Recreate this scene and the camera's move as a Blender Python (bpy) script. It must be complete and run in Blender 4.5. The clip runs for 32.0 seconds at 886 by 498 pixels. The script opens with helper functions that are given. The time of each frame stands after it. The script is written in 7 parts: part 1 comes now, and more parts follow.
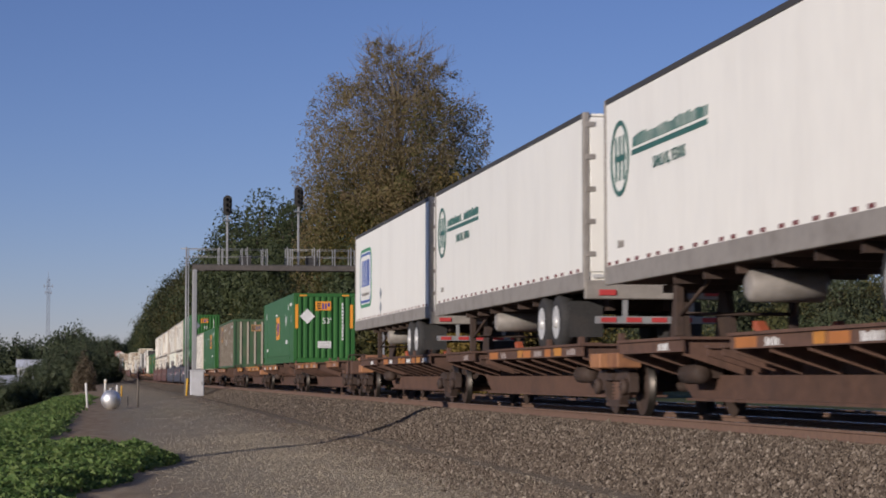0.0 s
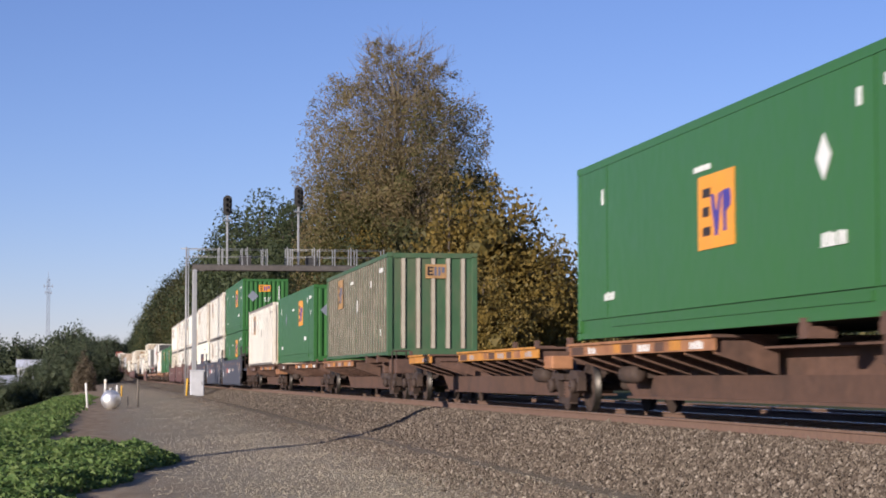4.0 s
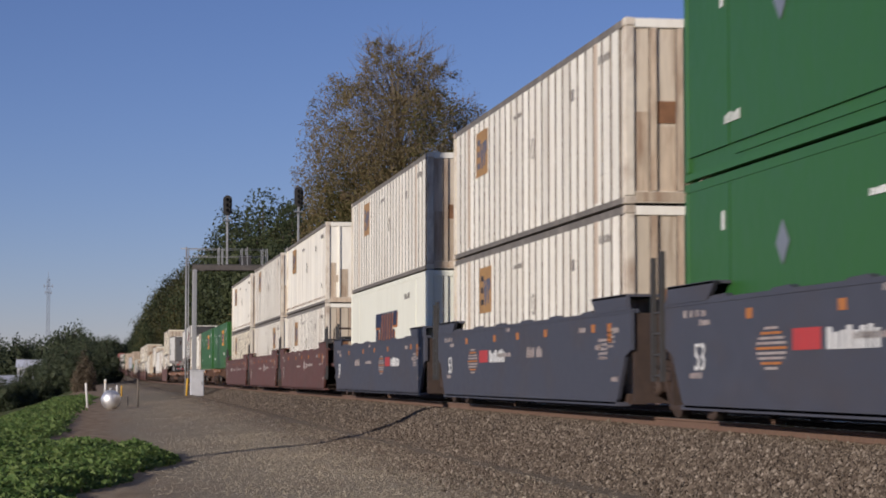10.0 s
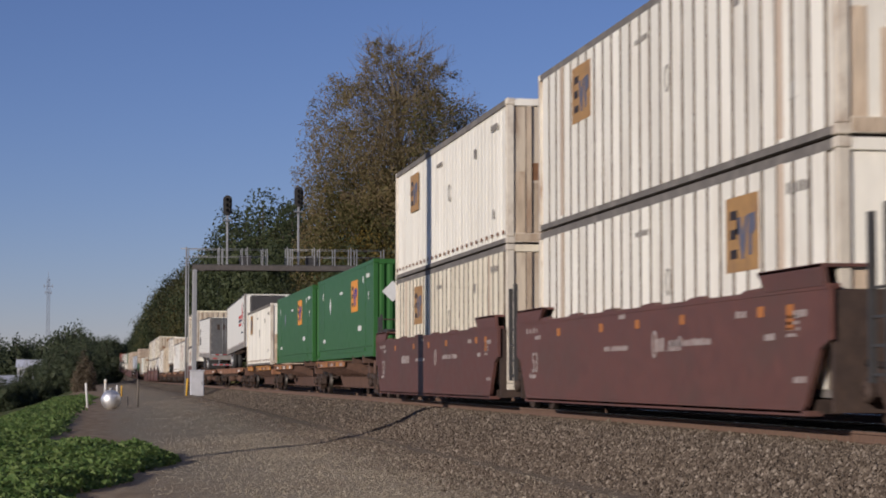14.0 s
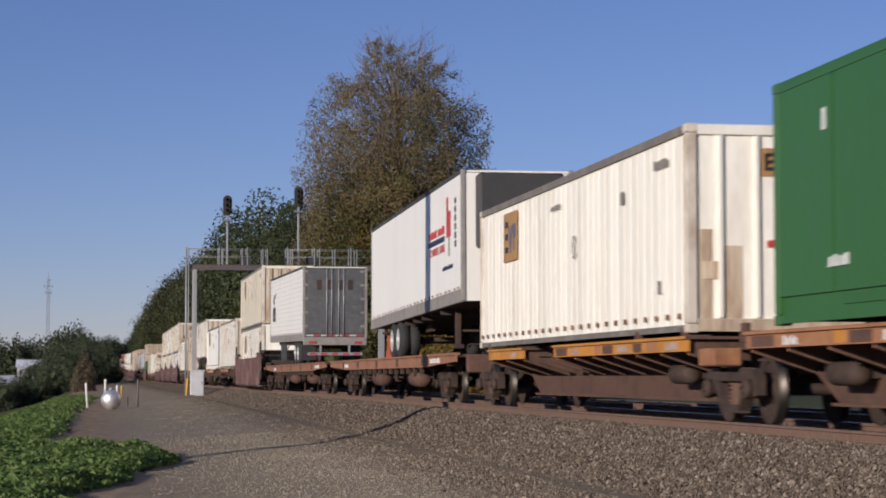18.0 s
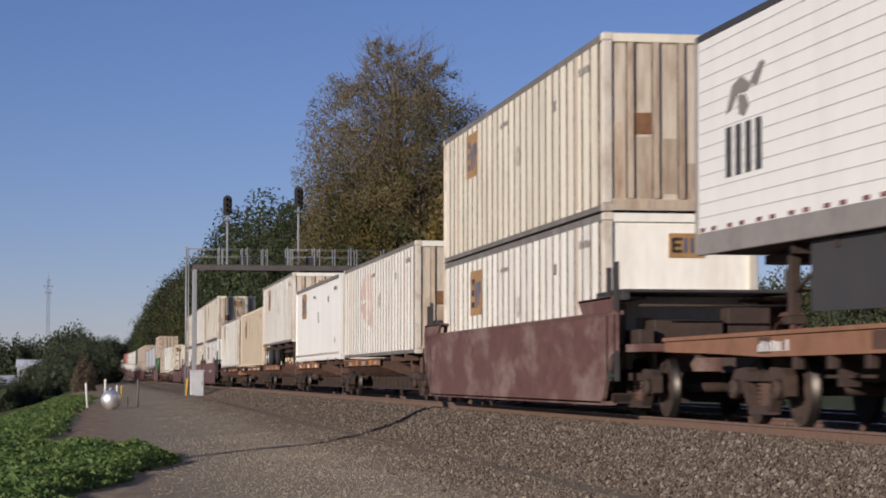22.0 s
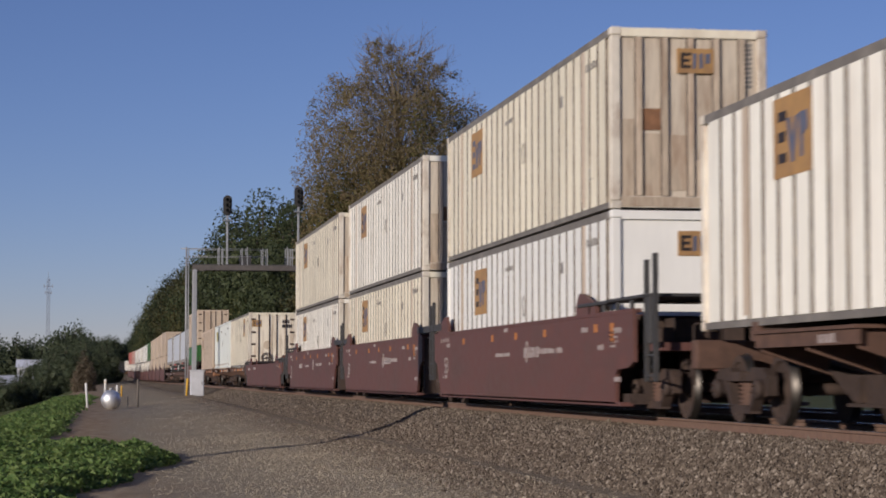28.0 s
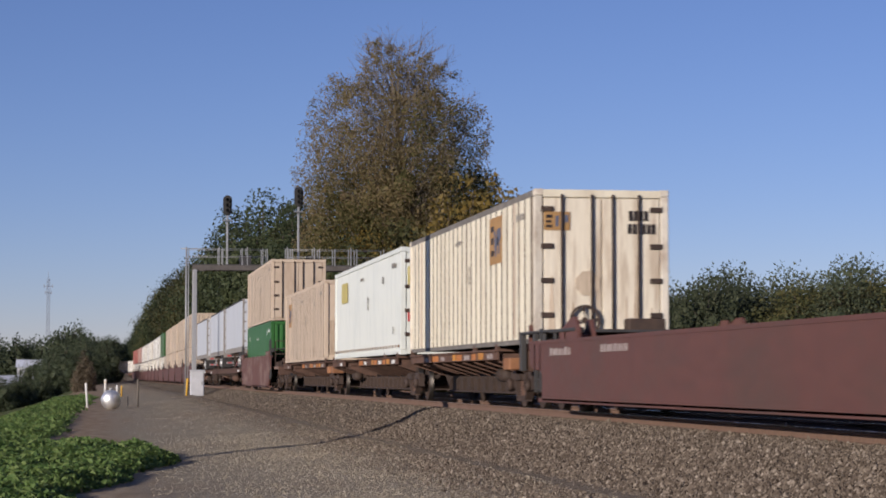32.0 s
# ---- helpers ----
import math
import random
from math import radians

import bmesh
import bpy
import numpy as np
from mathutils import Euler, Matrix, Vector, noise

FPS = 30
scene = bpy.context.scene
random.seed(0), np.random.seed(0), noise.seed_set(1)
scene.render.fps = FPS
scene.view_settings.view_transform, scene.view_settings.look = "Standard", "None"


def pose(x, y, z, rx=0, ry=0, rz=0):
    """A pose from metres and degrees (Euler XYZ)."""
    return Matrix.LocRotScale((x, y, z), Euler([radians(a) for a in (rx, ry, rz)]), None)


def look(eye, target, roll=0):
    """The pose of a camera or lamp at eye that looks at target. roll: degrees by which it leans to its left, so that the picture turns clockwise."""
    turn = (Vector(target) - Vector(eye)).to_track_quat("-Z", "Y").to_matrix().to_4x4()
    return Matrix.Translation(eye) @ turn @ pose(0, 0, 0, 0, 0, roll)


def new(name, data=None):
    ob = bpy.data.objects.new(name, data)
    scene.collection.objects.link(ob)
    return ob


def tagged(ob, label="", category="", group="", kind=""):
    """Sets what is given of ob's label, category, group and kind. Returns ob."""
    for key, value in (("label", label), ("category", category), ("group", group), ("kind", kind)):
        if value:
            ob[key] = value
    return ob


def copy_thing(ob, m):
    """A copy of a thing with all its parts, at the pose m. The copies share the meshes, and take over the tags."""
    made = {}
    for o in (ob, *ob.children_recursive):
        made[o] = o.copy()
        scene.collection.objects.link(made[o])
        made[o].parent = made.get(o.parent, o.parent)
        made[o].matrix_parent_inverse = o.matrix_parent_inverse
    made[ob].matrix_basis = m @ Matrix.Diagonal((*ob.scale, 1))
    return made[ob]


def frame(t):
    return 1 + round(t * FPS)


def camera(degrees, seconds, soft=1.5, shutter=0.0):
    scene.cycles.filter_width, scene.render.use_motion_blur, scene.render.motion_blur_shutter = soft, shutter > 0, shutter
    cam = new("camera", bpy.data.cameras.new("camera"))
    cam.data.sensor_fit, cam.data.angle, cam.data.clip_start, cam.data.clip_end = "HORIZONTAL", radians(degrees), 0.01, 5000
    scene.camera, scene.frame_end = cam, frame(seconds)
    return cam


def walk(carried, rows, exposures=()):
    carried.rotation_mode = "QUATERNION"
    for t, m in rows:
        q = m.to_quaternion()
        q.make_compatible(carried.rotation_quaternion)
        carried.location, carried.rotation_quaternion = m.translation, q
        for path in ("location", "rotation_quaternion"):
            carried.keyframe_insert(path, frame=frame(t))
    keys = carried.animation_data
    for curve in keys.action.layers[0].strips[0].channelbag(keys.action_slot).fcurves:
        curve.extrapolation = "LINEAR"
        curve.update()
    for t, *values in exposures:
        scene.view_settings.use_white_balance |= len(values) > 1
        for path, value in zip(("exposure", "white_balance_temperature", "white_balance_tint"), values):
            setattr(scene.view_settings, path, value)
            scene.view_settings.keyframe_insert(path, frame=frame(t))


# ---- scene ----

# ---- camera ----
EYE = Vector((0.0, 0.0, 1.7))
YAW, PITCH = radians(9.244), radians(3.485)
AIM = EYE + 100 * Vector((math.sin(YAW) * math.cos(PITCH), math.cos(YAW) * math.cos(PITCH), math.sin(PITCH)))
cam = camera(23.69, 32.0, soft=1.8, shutter=0.3)
walk(cam, [(0, look(EYE, AIM)), (32.0, look(EYE, AIM))],
     exposures=[(t, e, 6000, 13) for t, e in (
         (0, -0.26), (1.5, -0.21), (2.5, 0.24), (3.5, 0.40), (5.5, 0.45), (6.5, 0.41), (8, -0.08), (9.5, -0.18), (11, -0.44), (12, -0.42), (14.5, -0.32), (16.5, 0.36), (17.3, 0.22), (18.5, -0.28), (19.3, -0.26), (20.3, -0.02), (21.2, -0.18), (22.5, -0.20), (24, -0.38), (28, -0.31), (29, -0.34), (30, -0.28), (31, -0.08), (32, -0.04))])

# ---- sun and sky ----
SUN_AZ, SUN_EL = radians(49.0), radians(14.0)
TO_SUN = Vector((-math.sin(SUN_AZ) * math.cos(SUN_EL), -math.cos(SUN_AZ) * math.cos(SUN_EL), math.sin(SUN_EL)))
world = bpy.data.worlds.new("sky")
scene.world = world
world.use_nodes = True
wn = world.node_tree
sky = wn.nodes.new("ShaderNodeTexSky")
sky.sky_type, sky.sun_disc = "NISHITA", False
sky.sun_elevation, sky.sun_rotation = SUN_EL, math.atan2(TO_SUN.x, TO_SUN.y)
sky.air_density, sky.dust_density, sky.ozone_density = 1.0, 0.0, 3.6
sky.altitude = 1500
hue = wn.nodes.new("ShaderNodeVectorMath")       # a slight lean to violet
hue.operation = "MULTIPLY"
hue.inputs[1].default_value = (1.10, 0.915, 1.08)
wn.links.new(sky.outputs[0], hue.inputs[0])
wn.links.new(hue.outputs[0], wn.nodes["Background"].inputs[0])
wn.nodes["Background"].inputs[1].default_value = 0.083
sun = new("sun", bpy.data.lights.new("sun", "SUN"))
sun.data.energy, sun.data.angle, sun.data.color = 5.0, radians(0.5), (1.0, 0.87, 0.71)
sun.matrix_world = look(TO_SUN * 200, (0, 0, 0))

# ---- the line of the railway, and the train's run along it ----
XC, ZR, SPACING = 9.365, 1.094, 4.35     # middle of the near track, its railhead, the step to the far track


SPEEDS = [(0, 16.97), (2, 17.41), (4, 17.78), (6, 18.06), (8, 18.12), (11, 18.18), (14, 18.18), (17, 18.0), (20, 18.11), (23, 18.77), (26, 19.12), (29, 19.14), (32, 19.1)]


def run(t):
    """How far the train has come by t seconds, from its speed in metres a second at a few times."""
    way = 0.0
    for (ta, va), (tb, vb) in zip(SPEEDS, SPEEDS[1:]):
        u = min(max(t - ta, 0.0), tb - ta)
        way += va * u + (vb - va) / (tb - ta) * u * u / 2
    return way


def rise(y):
    """The line climbs a little far away."""
    return 1.3e-5 * max(0.0, y - 300) ** 2


# ---- small mesh tools ----
def box(bm, x0, x1, y0, y1, z0, z1):
    v = [bm.verts.new((x, y, z)) for x in (x0, x1) for y in (y0, y1) for z in (z0, z1)]
    for f in ((0, 1, 3, 2), (4, 6, 7, 5), (0, 4, 5, 1), (2, 3, 7, 6), (0, 2, 6, 4), (1, 5, 7, 3)):
        bm.faces.new([v[i] for i in f])
    return v


def prism(bm, pts, axis, a, b):
    """A polygon drawn out along an axis from a to b. Its points are in the two other axes, in the order xy, xz or yz."""
    def at(p, k):
        return {"x": (k, p[0], p[1]), "y": (p[0], k, p[1]), "z": (p[0], p[1], k)}[axis]
    lo, hi = [bm.verts.new(at(p, a)) for p in pts], [bm.verts.new(at(p, b)) for p in pts]
    n = len(pts)
    fs = [bm.faces.new(lo), bm.faces.new(hi[::-1])]
    fs += [bm.faces.new((lo[i], hi[i], hi[(i + 1) % n], lo[(i + 1) % n])) for i in range(n)]
    bmesh.ops.recalc_face_normals(bm, faces=fs)


def rod(bm, a, b, r, n=8, r2=None):
    """A round bar from a to b."""
    a, b = Vector(a), Vector(b)
    q = (b - a).to_track_quat("Z", "Y")
    r2 = r if r2 is None else r2
    ring = [Vector((math.cos(6.28319 * i / n), math.sin(6.28319 * i / n), 0)) for i in range(n)]
    lo, hi = [bm.verts.new(a + q @ (p * r)) for p in ring], [bm.verts.new(b + q @ (p * r2)) for p in ring]
    bm.faces.new(lo[::-1]), bm.faces.new(hi)
    for i in range(n):
        bm.faces.new((lo[i], lo[(i + 1) % n], hi[(i + 1) % n], hi[i])).smooth = True


def pipe(bm, pts, r, n=6):
    """A bent bar through the points, in one piece."""
    pts, rings = [Vector(p) for p in pts], []
    for i, p in enumerate(pts):
        d = (pts[min(i + 1, len(pts) - 1)] - pts[max(i - 1, 0)]).normalized()
        q = d.to_track_quat("Z", "Y")
        rings.append([bm.verts.new(p + q @ Vector((r * math.cos(6.28319 * k / n), r * math.sin(6.28319 * k / n), 0))) for k in range(n)])
    for a, b in zip(rings, rings[1:]):
        for k in range(n):
            bm.faces.new((a[k], a[(k + 1) % n], b[(k + 1) % n], b[k])).smooth = True
    bm.faces.new(rings[0][::-1]), bm.faces.new(rings[-1])


def lathe(bm, prof, axis, c=(0, 0, 0), n=16):
    """A profile of (along, radius) turned about an axis."""
    rings = []
    for d, r in prof:
        ring = []
        for i in range(n):
            u, w = r * math.cos(6.28319 * i / n), r * math.sin(6.28319 * i / n)
            p = {"x": (d, u, w), "y": (u, d, w), "z": (u, w, d)}[axis]
            ring.append(bm.verts.new(Vector(c) + Vector(p)))
        rings.append(ring)
    fs = []
    for a, b in zip(rings, rings[1:]):
        for i in range(n):
            f = bm.faces.new((a[i], a[(i + 1) % n], b[(i + 1) % n], b[i]))
            f.smooth = True
            fs.append(f)
    fs += [bm.faces.new(rings[0]), bm.faces.new(rings[-1])]
    bmesh.ops.recalc_face_normals(bm, faces=fs)


def mesh_of(name, bm, mat, bevel=0.0):
    if bevel:
        bmesh.ops.bevel(bm, geom=bm.edges[:], offset=bevel, segments=1, affect="EDGES", clamp_overlap=True)
    me = bpy.data.meshes.new(name)
    bm.to_mesh(me)
    bm.free()
    me.materials.append(mat)
    return me


def put(name, me, parent=None, m=None, label=""):
    ob = new(name, me)
    if parent is not None:
        ob.parent = parent
    if m is not None:
        ob.matrix_basis = m
    if label:
        tagged(ob, label)
    return ob


def part(name, bm, mat, parent, label="", m=None, bevel=0.0):
    return put(name, mesh_of(name, bm, mat, bevel), parent, m, label)


STORE = {}


def kept(key, make):
    """A mesh that is made once and then shared."""
    if key not in STORE:
        STORE[key] = make()
    return STORE[key]


def boxes(name, mat, *bs, bevel=0.0):
    bm = bmesh.new()
    for b in bs:
        box(bm, *b)
    return mesh_of(name, bm, mat, bevel)


# ---- materials ----
def material(name, rgb, rough=0.6, metal=0.0, vary=0.12, scale=6.0, bump=0.15, dirt=None, dirt_amount=0.35, dirt_scale=0.8, stretch=(1, 1, 1), spread=0.0, spec=0.4):
    """Colour with grain at a fine scale, stains of another colour at a large one, fine relief, and a little spread from object to object."""
    mt = bpy.data.materials.new(name)
    mt.use_nodes = True
    nt = mt.node_tree
    bs = nt.nodes["Principled BSDF"]
    bs.inputs["Metallic"].default_value = metal
    bs.inputs["Specular IOR Level"].default_value = spec
    L = nt.links.new
    tc = nt.nodes.new("ShaderNodeTexCoord")
    mp = nt.nodes.new("ShaderNodeMapping")
    mp.inputs["Scale"].default_value = stretch
    L(tc.outputs["Object"], mp.inputs["Vector"])
    oi = nt.nodes.new("ShaderNodeObjectInfo")
    sh = nt.nodes.new("ShaderNodeVectorMath")
    sh.operation = "MULTIPLY_ADD"
    cx = nt.nodes.new("ShaderNodeCombineXYZ")
    L(oi.outputs["Random"], cx.inputs[0]), L(oi.outputs["Random"], cx.inputs[2])
    L(cx.outputs[0], sh.inputs[0])
    sh.inputs[1].default_value = (37, 0, 19)
    L(mp.outputs[0], sh.inputs[2])
    n1, n2 = nt.nodes.new("ShaderNodeTexNoise"), nt.nodes.new("ShaderNodeTexNoise")
    n1.inputs["Scale"].default_value, n1.inputs["Detail"].default_value = scale, 5
    n2.inputs["Scale"].default_value, n2.inputs["Detail"].default_value, n2.inputs["Roughness"].default_value = dirt_scale, 6, 0.65
    L(sh.outputs[0], n1.inputs["Vector"]), L(sh.outputs[0], n2.inputs["Vector"])
    r1 = nt.nodes.new("ShaderNodeMapRange")
    r1.inputs[1].default_value, r1.inputs[2].default_value = 0.25, 0.75
    r1.inputs[3].default_value, r1.inputs[4].default_value = 1 - vary, 1 + vary
    L(n1.outputs[0], r1.inputs[0])
    mul = nt.nodes.new("ShaderNodeVectorMath")
    mul.operation = "SCALE"
    mul.inputs[0].default_value = rgb
    L(r1.outputs[0], mul.inputs["Scale"])
    mix = nt.nodes.new("ShaderNodeMix")
    mix.data_type = "RGBA"
    r2 = nt.nodes.new("ShaderNodeMapRange")
    r2.inputs[1].default_value, r2.inputs[2].default_value = 0.48, 0.72
    r2.inputs[4].default_value = dirt_amount
    L(n2.outputs[0], r2.inputs[0]), L(r2.outputs[0], mix.inputs["Factor"])
    L(mul.outputs[0], mix.inputs["A"])
    mix.inputs["B"].default_value = (*(dirt or [c * 0.5 for c in rgb]), 1)
    out = mix.outputs["Result"]
    if spread:
        hv = nt.nodes.new("ShaderNodeHueSaturation")
        r3 = nt.nodes.new("ShaderNodeMapRange")
        r3.inputs[3].default_value, r3.inputs[4].default_value = 1 - spread, 1 + spread
        L(oi.outputs["Random"], r3.inputs[0]), L(r3.outputs[0], hv.inputs["Value"]), L(out, hv.inputs["Color"])
        out = hv.outputs[0]
    L(out, bs.inputs["Base Color"])
    r4 = nt.nodes.new("ShaderNodeMapRange")
    r4.inputs[3].default_value, r4.inputs[4].default_value = max(0.05, rough - 0.1), min(1, rough + 0.12)
    L(n1.outputs[0], r4.inputs[0]), L(r4.outputs[0], bs.inputs["Roughness"])
    if bump:
        bp = nt.nodes.new("ShaderNodeBump")
        bp.inputs["Strength"].default_value, bp.inputs["Distance"].default_value = bump, 0.02
        L(n1.outputs[0], bp.inputs["Height"]), L(bp.outputs[0], bs.inputs["Normal"])
    return mt


def foliage(name, a, b, c, spread=0.25):
    """Leaves in three tones, one by one, with a little light let through."""
    mt = bpy.data.materials.new(name)
    mt.use_nodes = True
    nt = mt.node_tree
    bs = nt.nodes["Principled BSDF"]
    bs.inputs["Roughness"].default_value = 0.6
    bs.inputs["Specular IOR Level"].default_value = 0.25
    geo, cr = nt.nodes.new("ShaderNodeNewGeometry"), nt.nodes.new("ShaderNodeValToRGB")
    el = cr.color_ramp.elements
    el[0].color, el[1].color = (*a, 1), (*c, 1)
    el.new(0.5).color = (*b, 1)
    oi, hv, mr = nt.nodes.new("ShaderNodeObjectInfo"), nt.nodes.new("ShaderNodeHueSaturation"), nt.nodes.new("ShaderNodeMapRange")
    mr.inputs[3].default_value, mr.inputs[4].default_value = 1 - spread, 1 + spread
    L = nt.links.new
    L(geo.outputs["Random Per Island"], cr.inputs[0]), L(oi.outputs["Random"], mr.inputs[0])
    L(mr.outputs[0], hv.inputs["Value"]), L(cr.outputs[0], hv.inputs["Color"])
    L(hv.outputs[0], bs.inputs["Base Color"])
    tr, ms = nt.nodes.new("ShaderNodeBsdfTranslucent"), nt.nodes.new("ShaderNodeMixShader")
    L(hv.outputs[0], tr.inputs[0])
    ms.inputs[0].default_value = 0.35
    L(bs.outputs[0], ms.inputs[1]), L(tr.outputs[0], ms.inputs[2])
    L(ms.outputs[0], nt.nodes["Material Output"].inputs[0])
    return mt


PAINT = {
    "beige": material("beige_rib_paint", (0.40, 0.36, 0.28), 0.55, vary=0.06, dirt=(0.36, 0.28, 0.2)),
    "white": material("white_paint", (0.87, 0.835, 0.735), 0.5, vary=0.05, scale=9, bump=0.05, dirt=(0.45, 0.35, 0.25), dirt_amount=0.36, dirt_scale=1.3, stretch=(1, 1.6, 0.3), spread=0.09),
    "sand": material("sand_paint", (0.70, 0.575, 0.395), 0.5, vary=0.06, scale=9, bump=0.05, dirt=(0.4, 0.28, 0.16), dirt_amount=0.35, dirt_scale=1.2, stretch=(1, 1.6, 0.35)),
    "ivory": material("ivory_paint", (0.86, 0.86, 0.73), 0.45, vary=0.03, scale=6, bump=0.03, dirt=(0.6, 0.57, 0.46), dirt_amount=0.25, stretch=(1, 1, 0.3)),
    "bright": material("bright_white_paint", (0.82, 0.80, 0.74), 0.4, vary=0.03, scale=5, bump=0.03, dirt=(0.55, 0.52, 0.47), dirt_amount=0.2, stretch=(1, 1, 0.3), spread=0.03),
    "cream": material("cream_paint", (0.80, 0.735, 0.575), 0.5, vary=0.06, scale=9, bump=0.05, dirt=(0.32, 0.21, 0.12), dirt_amount=0.35, dirt_scale=1.2, stretch=(1, 1.6, 0.35), spread=0.08),
    "tan": material("tan_paint", (0.56, 0.45, 0.34), 0.55, vary=0.07, scale=9, bump=0.05, dirt=(0.26, 0.15, 0.09), dirt_amount=0.4, dirt_scale=1.2, stretch=(1, 1.6, 0.35), spread=0.1),
    "green": material("green_paint", (0.033, 0.12, 0.027), 0.42, vary=0.08, scale=7, bump=0.04, dirt=(0.03, 0.105, 0.035), dirt_amount=0.4, stretch=(1, 1, 0.4), spread=0.05),
    "old_green": material("faded_green_paint", (0.045, 0.10, 0.045), 0.55, vary=0.12, scale=7, bump=0.05, dirt=(0.13, 0.12, 0.075), dirt_amount=0.75, stretch=(1, 1, 0.4)),
    "silver": material("pale_silver_paint", (0.60, 0.62, 0.66), 0.4, metal=0.15, vary=0.05, scale=7, bump=0.04, dirt=(0.4, 0.4, 0.42), stretch=(1, 1, 0.4)),
    "blue_white": material("bluish_white_paint", (0.70, 0.72, 0.67), 0.4, vary=0.05, scale=7, bump=0.04, dirt=(0.4, 0.45, 0.45), stretch=(1, 1, 0.4)),
    "red": material("faded_red_paint", (0.42, 0.12, 0.09), 0.55, vary=0.08, dirt=(0.3, 0.12, 0.1), stretch=(1, 1, 0.4)),
    "pink": material("faded_pink_paint", (0.5, 0.3, 0.25), 0.55, vary=0.08, dirt=(0.35, 0.2, 0.16), stretch=(1, 1, 0.4)),
}
MAROON = material("maroon_car_paint", (0.120, 0.053, 0.043), 0.55, vary=0.14, scale=5, bump=0.06, dirt=(0.088, 0.056, 0.044), dirt_amount=0.75, dirt_scale=0.7, stretch=(1, 0.5, 1), spread=0.08)
NAVY = material("dark_blue_car_paint", (0.062, 0.066, 0.088), 0.6, vary=0.1, scale=5, bump=0.06, dirt=(0.075, 0.06, 0.055), dirt_amount=0.6, dirt_scale=0.6, stretch=(1, 0.5, 1))
FADED = material("scrawled_maroon_paint", (0.125, 0.06, 0.05), 0.7, vary=0.2, scale=4, bump=0.06, dirt=(0.30, 0.225, 0.19), dirt_amount=0.8, dirt_scale=1.1, stretch=(1, 0.55, 1.2))
ORANGE = material("rusty_orange_paint", (0.306, 0.144, 0.068), 0.7, vary=0.18, scale=6, bump=0.12, dirt=(0.14, 0.055, 0.03), dirt_amount=0.75, dirt_scale=1.1, spread=0.15)
AMBER = material("worn_yellow_paint", (0.50, 0.22, 0.04), 0.6, vary=0.15, scale=6, bump=0.1, dirt=(0.20, 0.09, 0.04), dirt_amount=0.7, dirt_scale=1.4)
BROWN = material("grimy_brown_steel", (0.105, 0.058, 0.041), 0.8, vary=0.25, scale=8, bump=0.2, dirt=(0.045, 0.03, 0.025), dirt_amount=0.7, dirt_scale=1.2, spread=0.15)
GRIME = material("dark_grimy_steel", (0.050, 0.033, 0.026), 0.75, vary=0.25, scale=10, bump=0.25, dirt=(0.082, 0.050, 0.034), dirt_amount=0.6, dirt_scale=3, spread=0.15)
TREAD = material("polished_wheel_steel", (0.085, 0.075, 0.065), 0.4, metal=0.9, vary=0.1, bump=0.02)
RAIL = material("rusty_rail_steel", (0.165, 0.102, 0.073), 0.8, vary=0.2, scale=14, bump=0.2, dirt=(0.12, 0.065, 0.045), dirt_amount=0.5, dirt_scale=2)
SHINE = material("worn_rail_top", (0.42, 0.42, 0.43), 0.25, metal=1.0, vary=0.06, bump=0.0)
BLACK = material("black_rubber", (0.032, 0.031, 0.031), 0.8, vary=0.3, scale=20, bump=0.2, dirt=(0.06, 0.05, 0.045), dirt_amount=0.5, dirt_scale=3)
DARK = material("dark_trim", (0.048, 0.046, 0.046), 0.6, vary=0.15, dirt=(0.07, 0.06, 0.05))
ALU = material("dull_aluminium", (0.30, 0.275, 0.25), 0.6, metal=0.2, vary=0.12, scale=8, bump=0.06, dirt=(0.16, 0.14, 0.12), dirt_amount=0.6, dirt_scale=1.5)
STAINLESS = material("quilted_stainless_steel", (0.20, 0.195, 0.185), 0.42, metal=0.6, vary=0.15, scale=5, bump=0.1, dirt=(0.12, 0.11, 0.105), dirt_amount=0.7, dirt_scale=1.2)
HUB = material("white_wheel_hub", (0.600, 0.592, 0.576), 0.4, metal=0.2, vary=0.08, dirt=(0.35, 0.3, 0.25))
GALV = material("galvanised_steel", (0.33, 0.33, 0.335), 0.5, metal=0.35, vary=0.12, scale=9, bump=0.05, dirt=(0.28, 0.27, 0.26))
PALE = material("pale_grey_cabinet_paint", (0.50, 0.50, 0.52), 0.5, vary=0.1, scale=3, bump=0.05, dirt=(0.3, 0.3, 0.3))
LOGO_ORANGE = material("orange_sign_paint", (0.75, 0.30, 0.03), 0.5, vary=0.06, dirt=(0.5, 0.22, 0.05), dirt_amount=0.3)
LOGO_FADED = material("faded_orange_sign_paint", (0.38, 0.22, 0.085), 0.6, vary=0.15, dirt=(0.2, 0.12, 0.08), dirt_amount=0.6, dirt_scale=2)
LOGO_BLACK = material("black_sign_paint", (0.03, 0.022, 0.02), 0.5, vary=0.1)
LOGO_BLUE = material("blue_sign_paint", (0.06, 0.045, 0.26), 0.5, vary=0.1)
LOGO_DULL = material("dull_blue_sign_paint", (0.11, 0.12, 0.17), 0.6, vary=0.15)
LOGO_GREEN = material("dark_green_sign_paint", (0.035, 0.12, 0.10), 0.5, vary=0.08)
LOGO_RED = material("red_sign_paint", (0.45, 0.05, 0.05), 0.5, vary=0.08)
BADGE_BLUE = material("blue_badge_paint", (0.045, 0.10, 0.36), 0.5, vary=0.08)
BADGE_GREEN = material("green_badge_paint", (0.06, 0.27, 0.13), 0.5, vary=0.08)
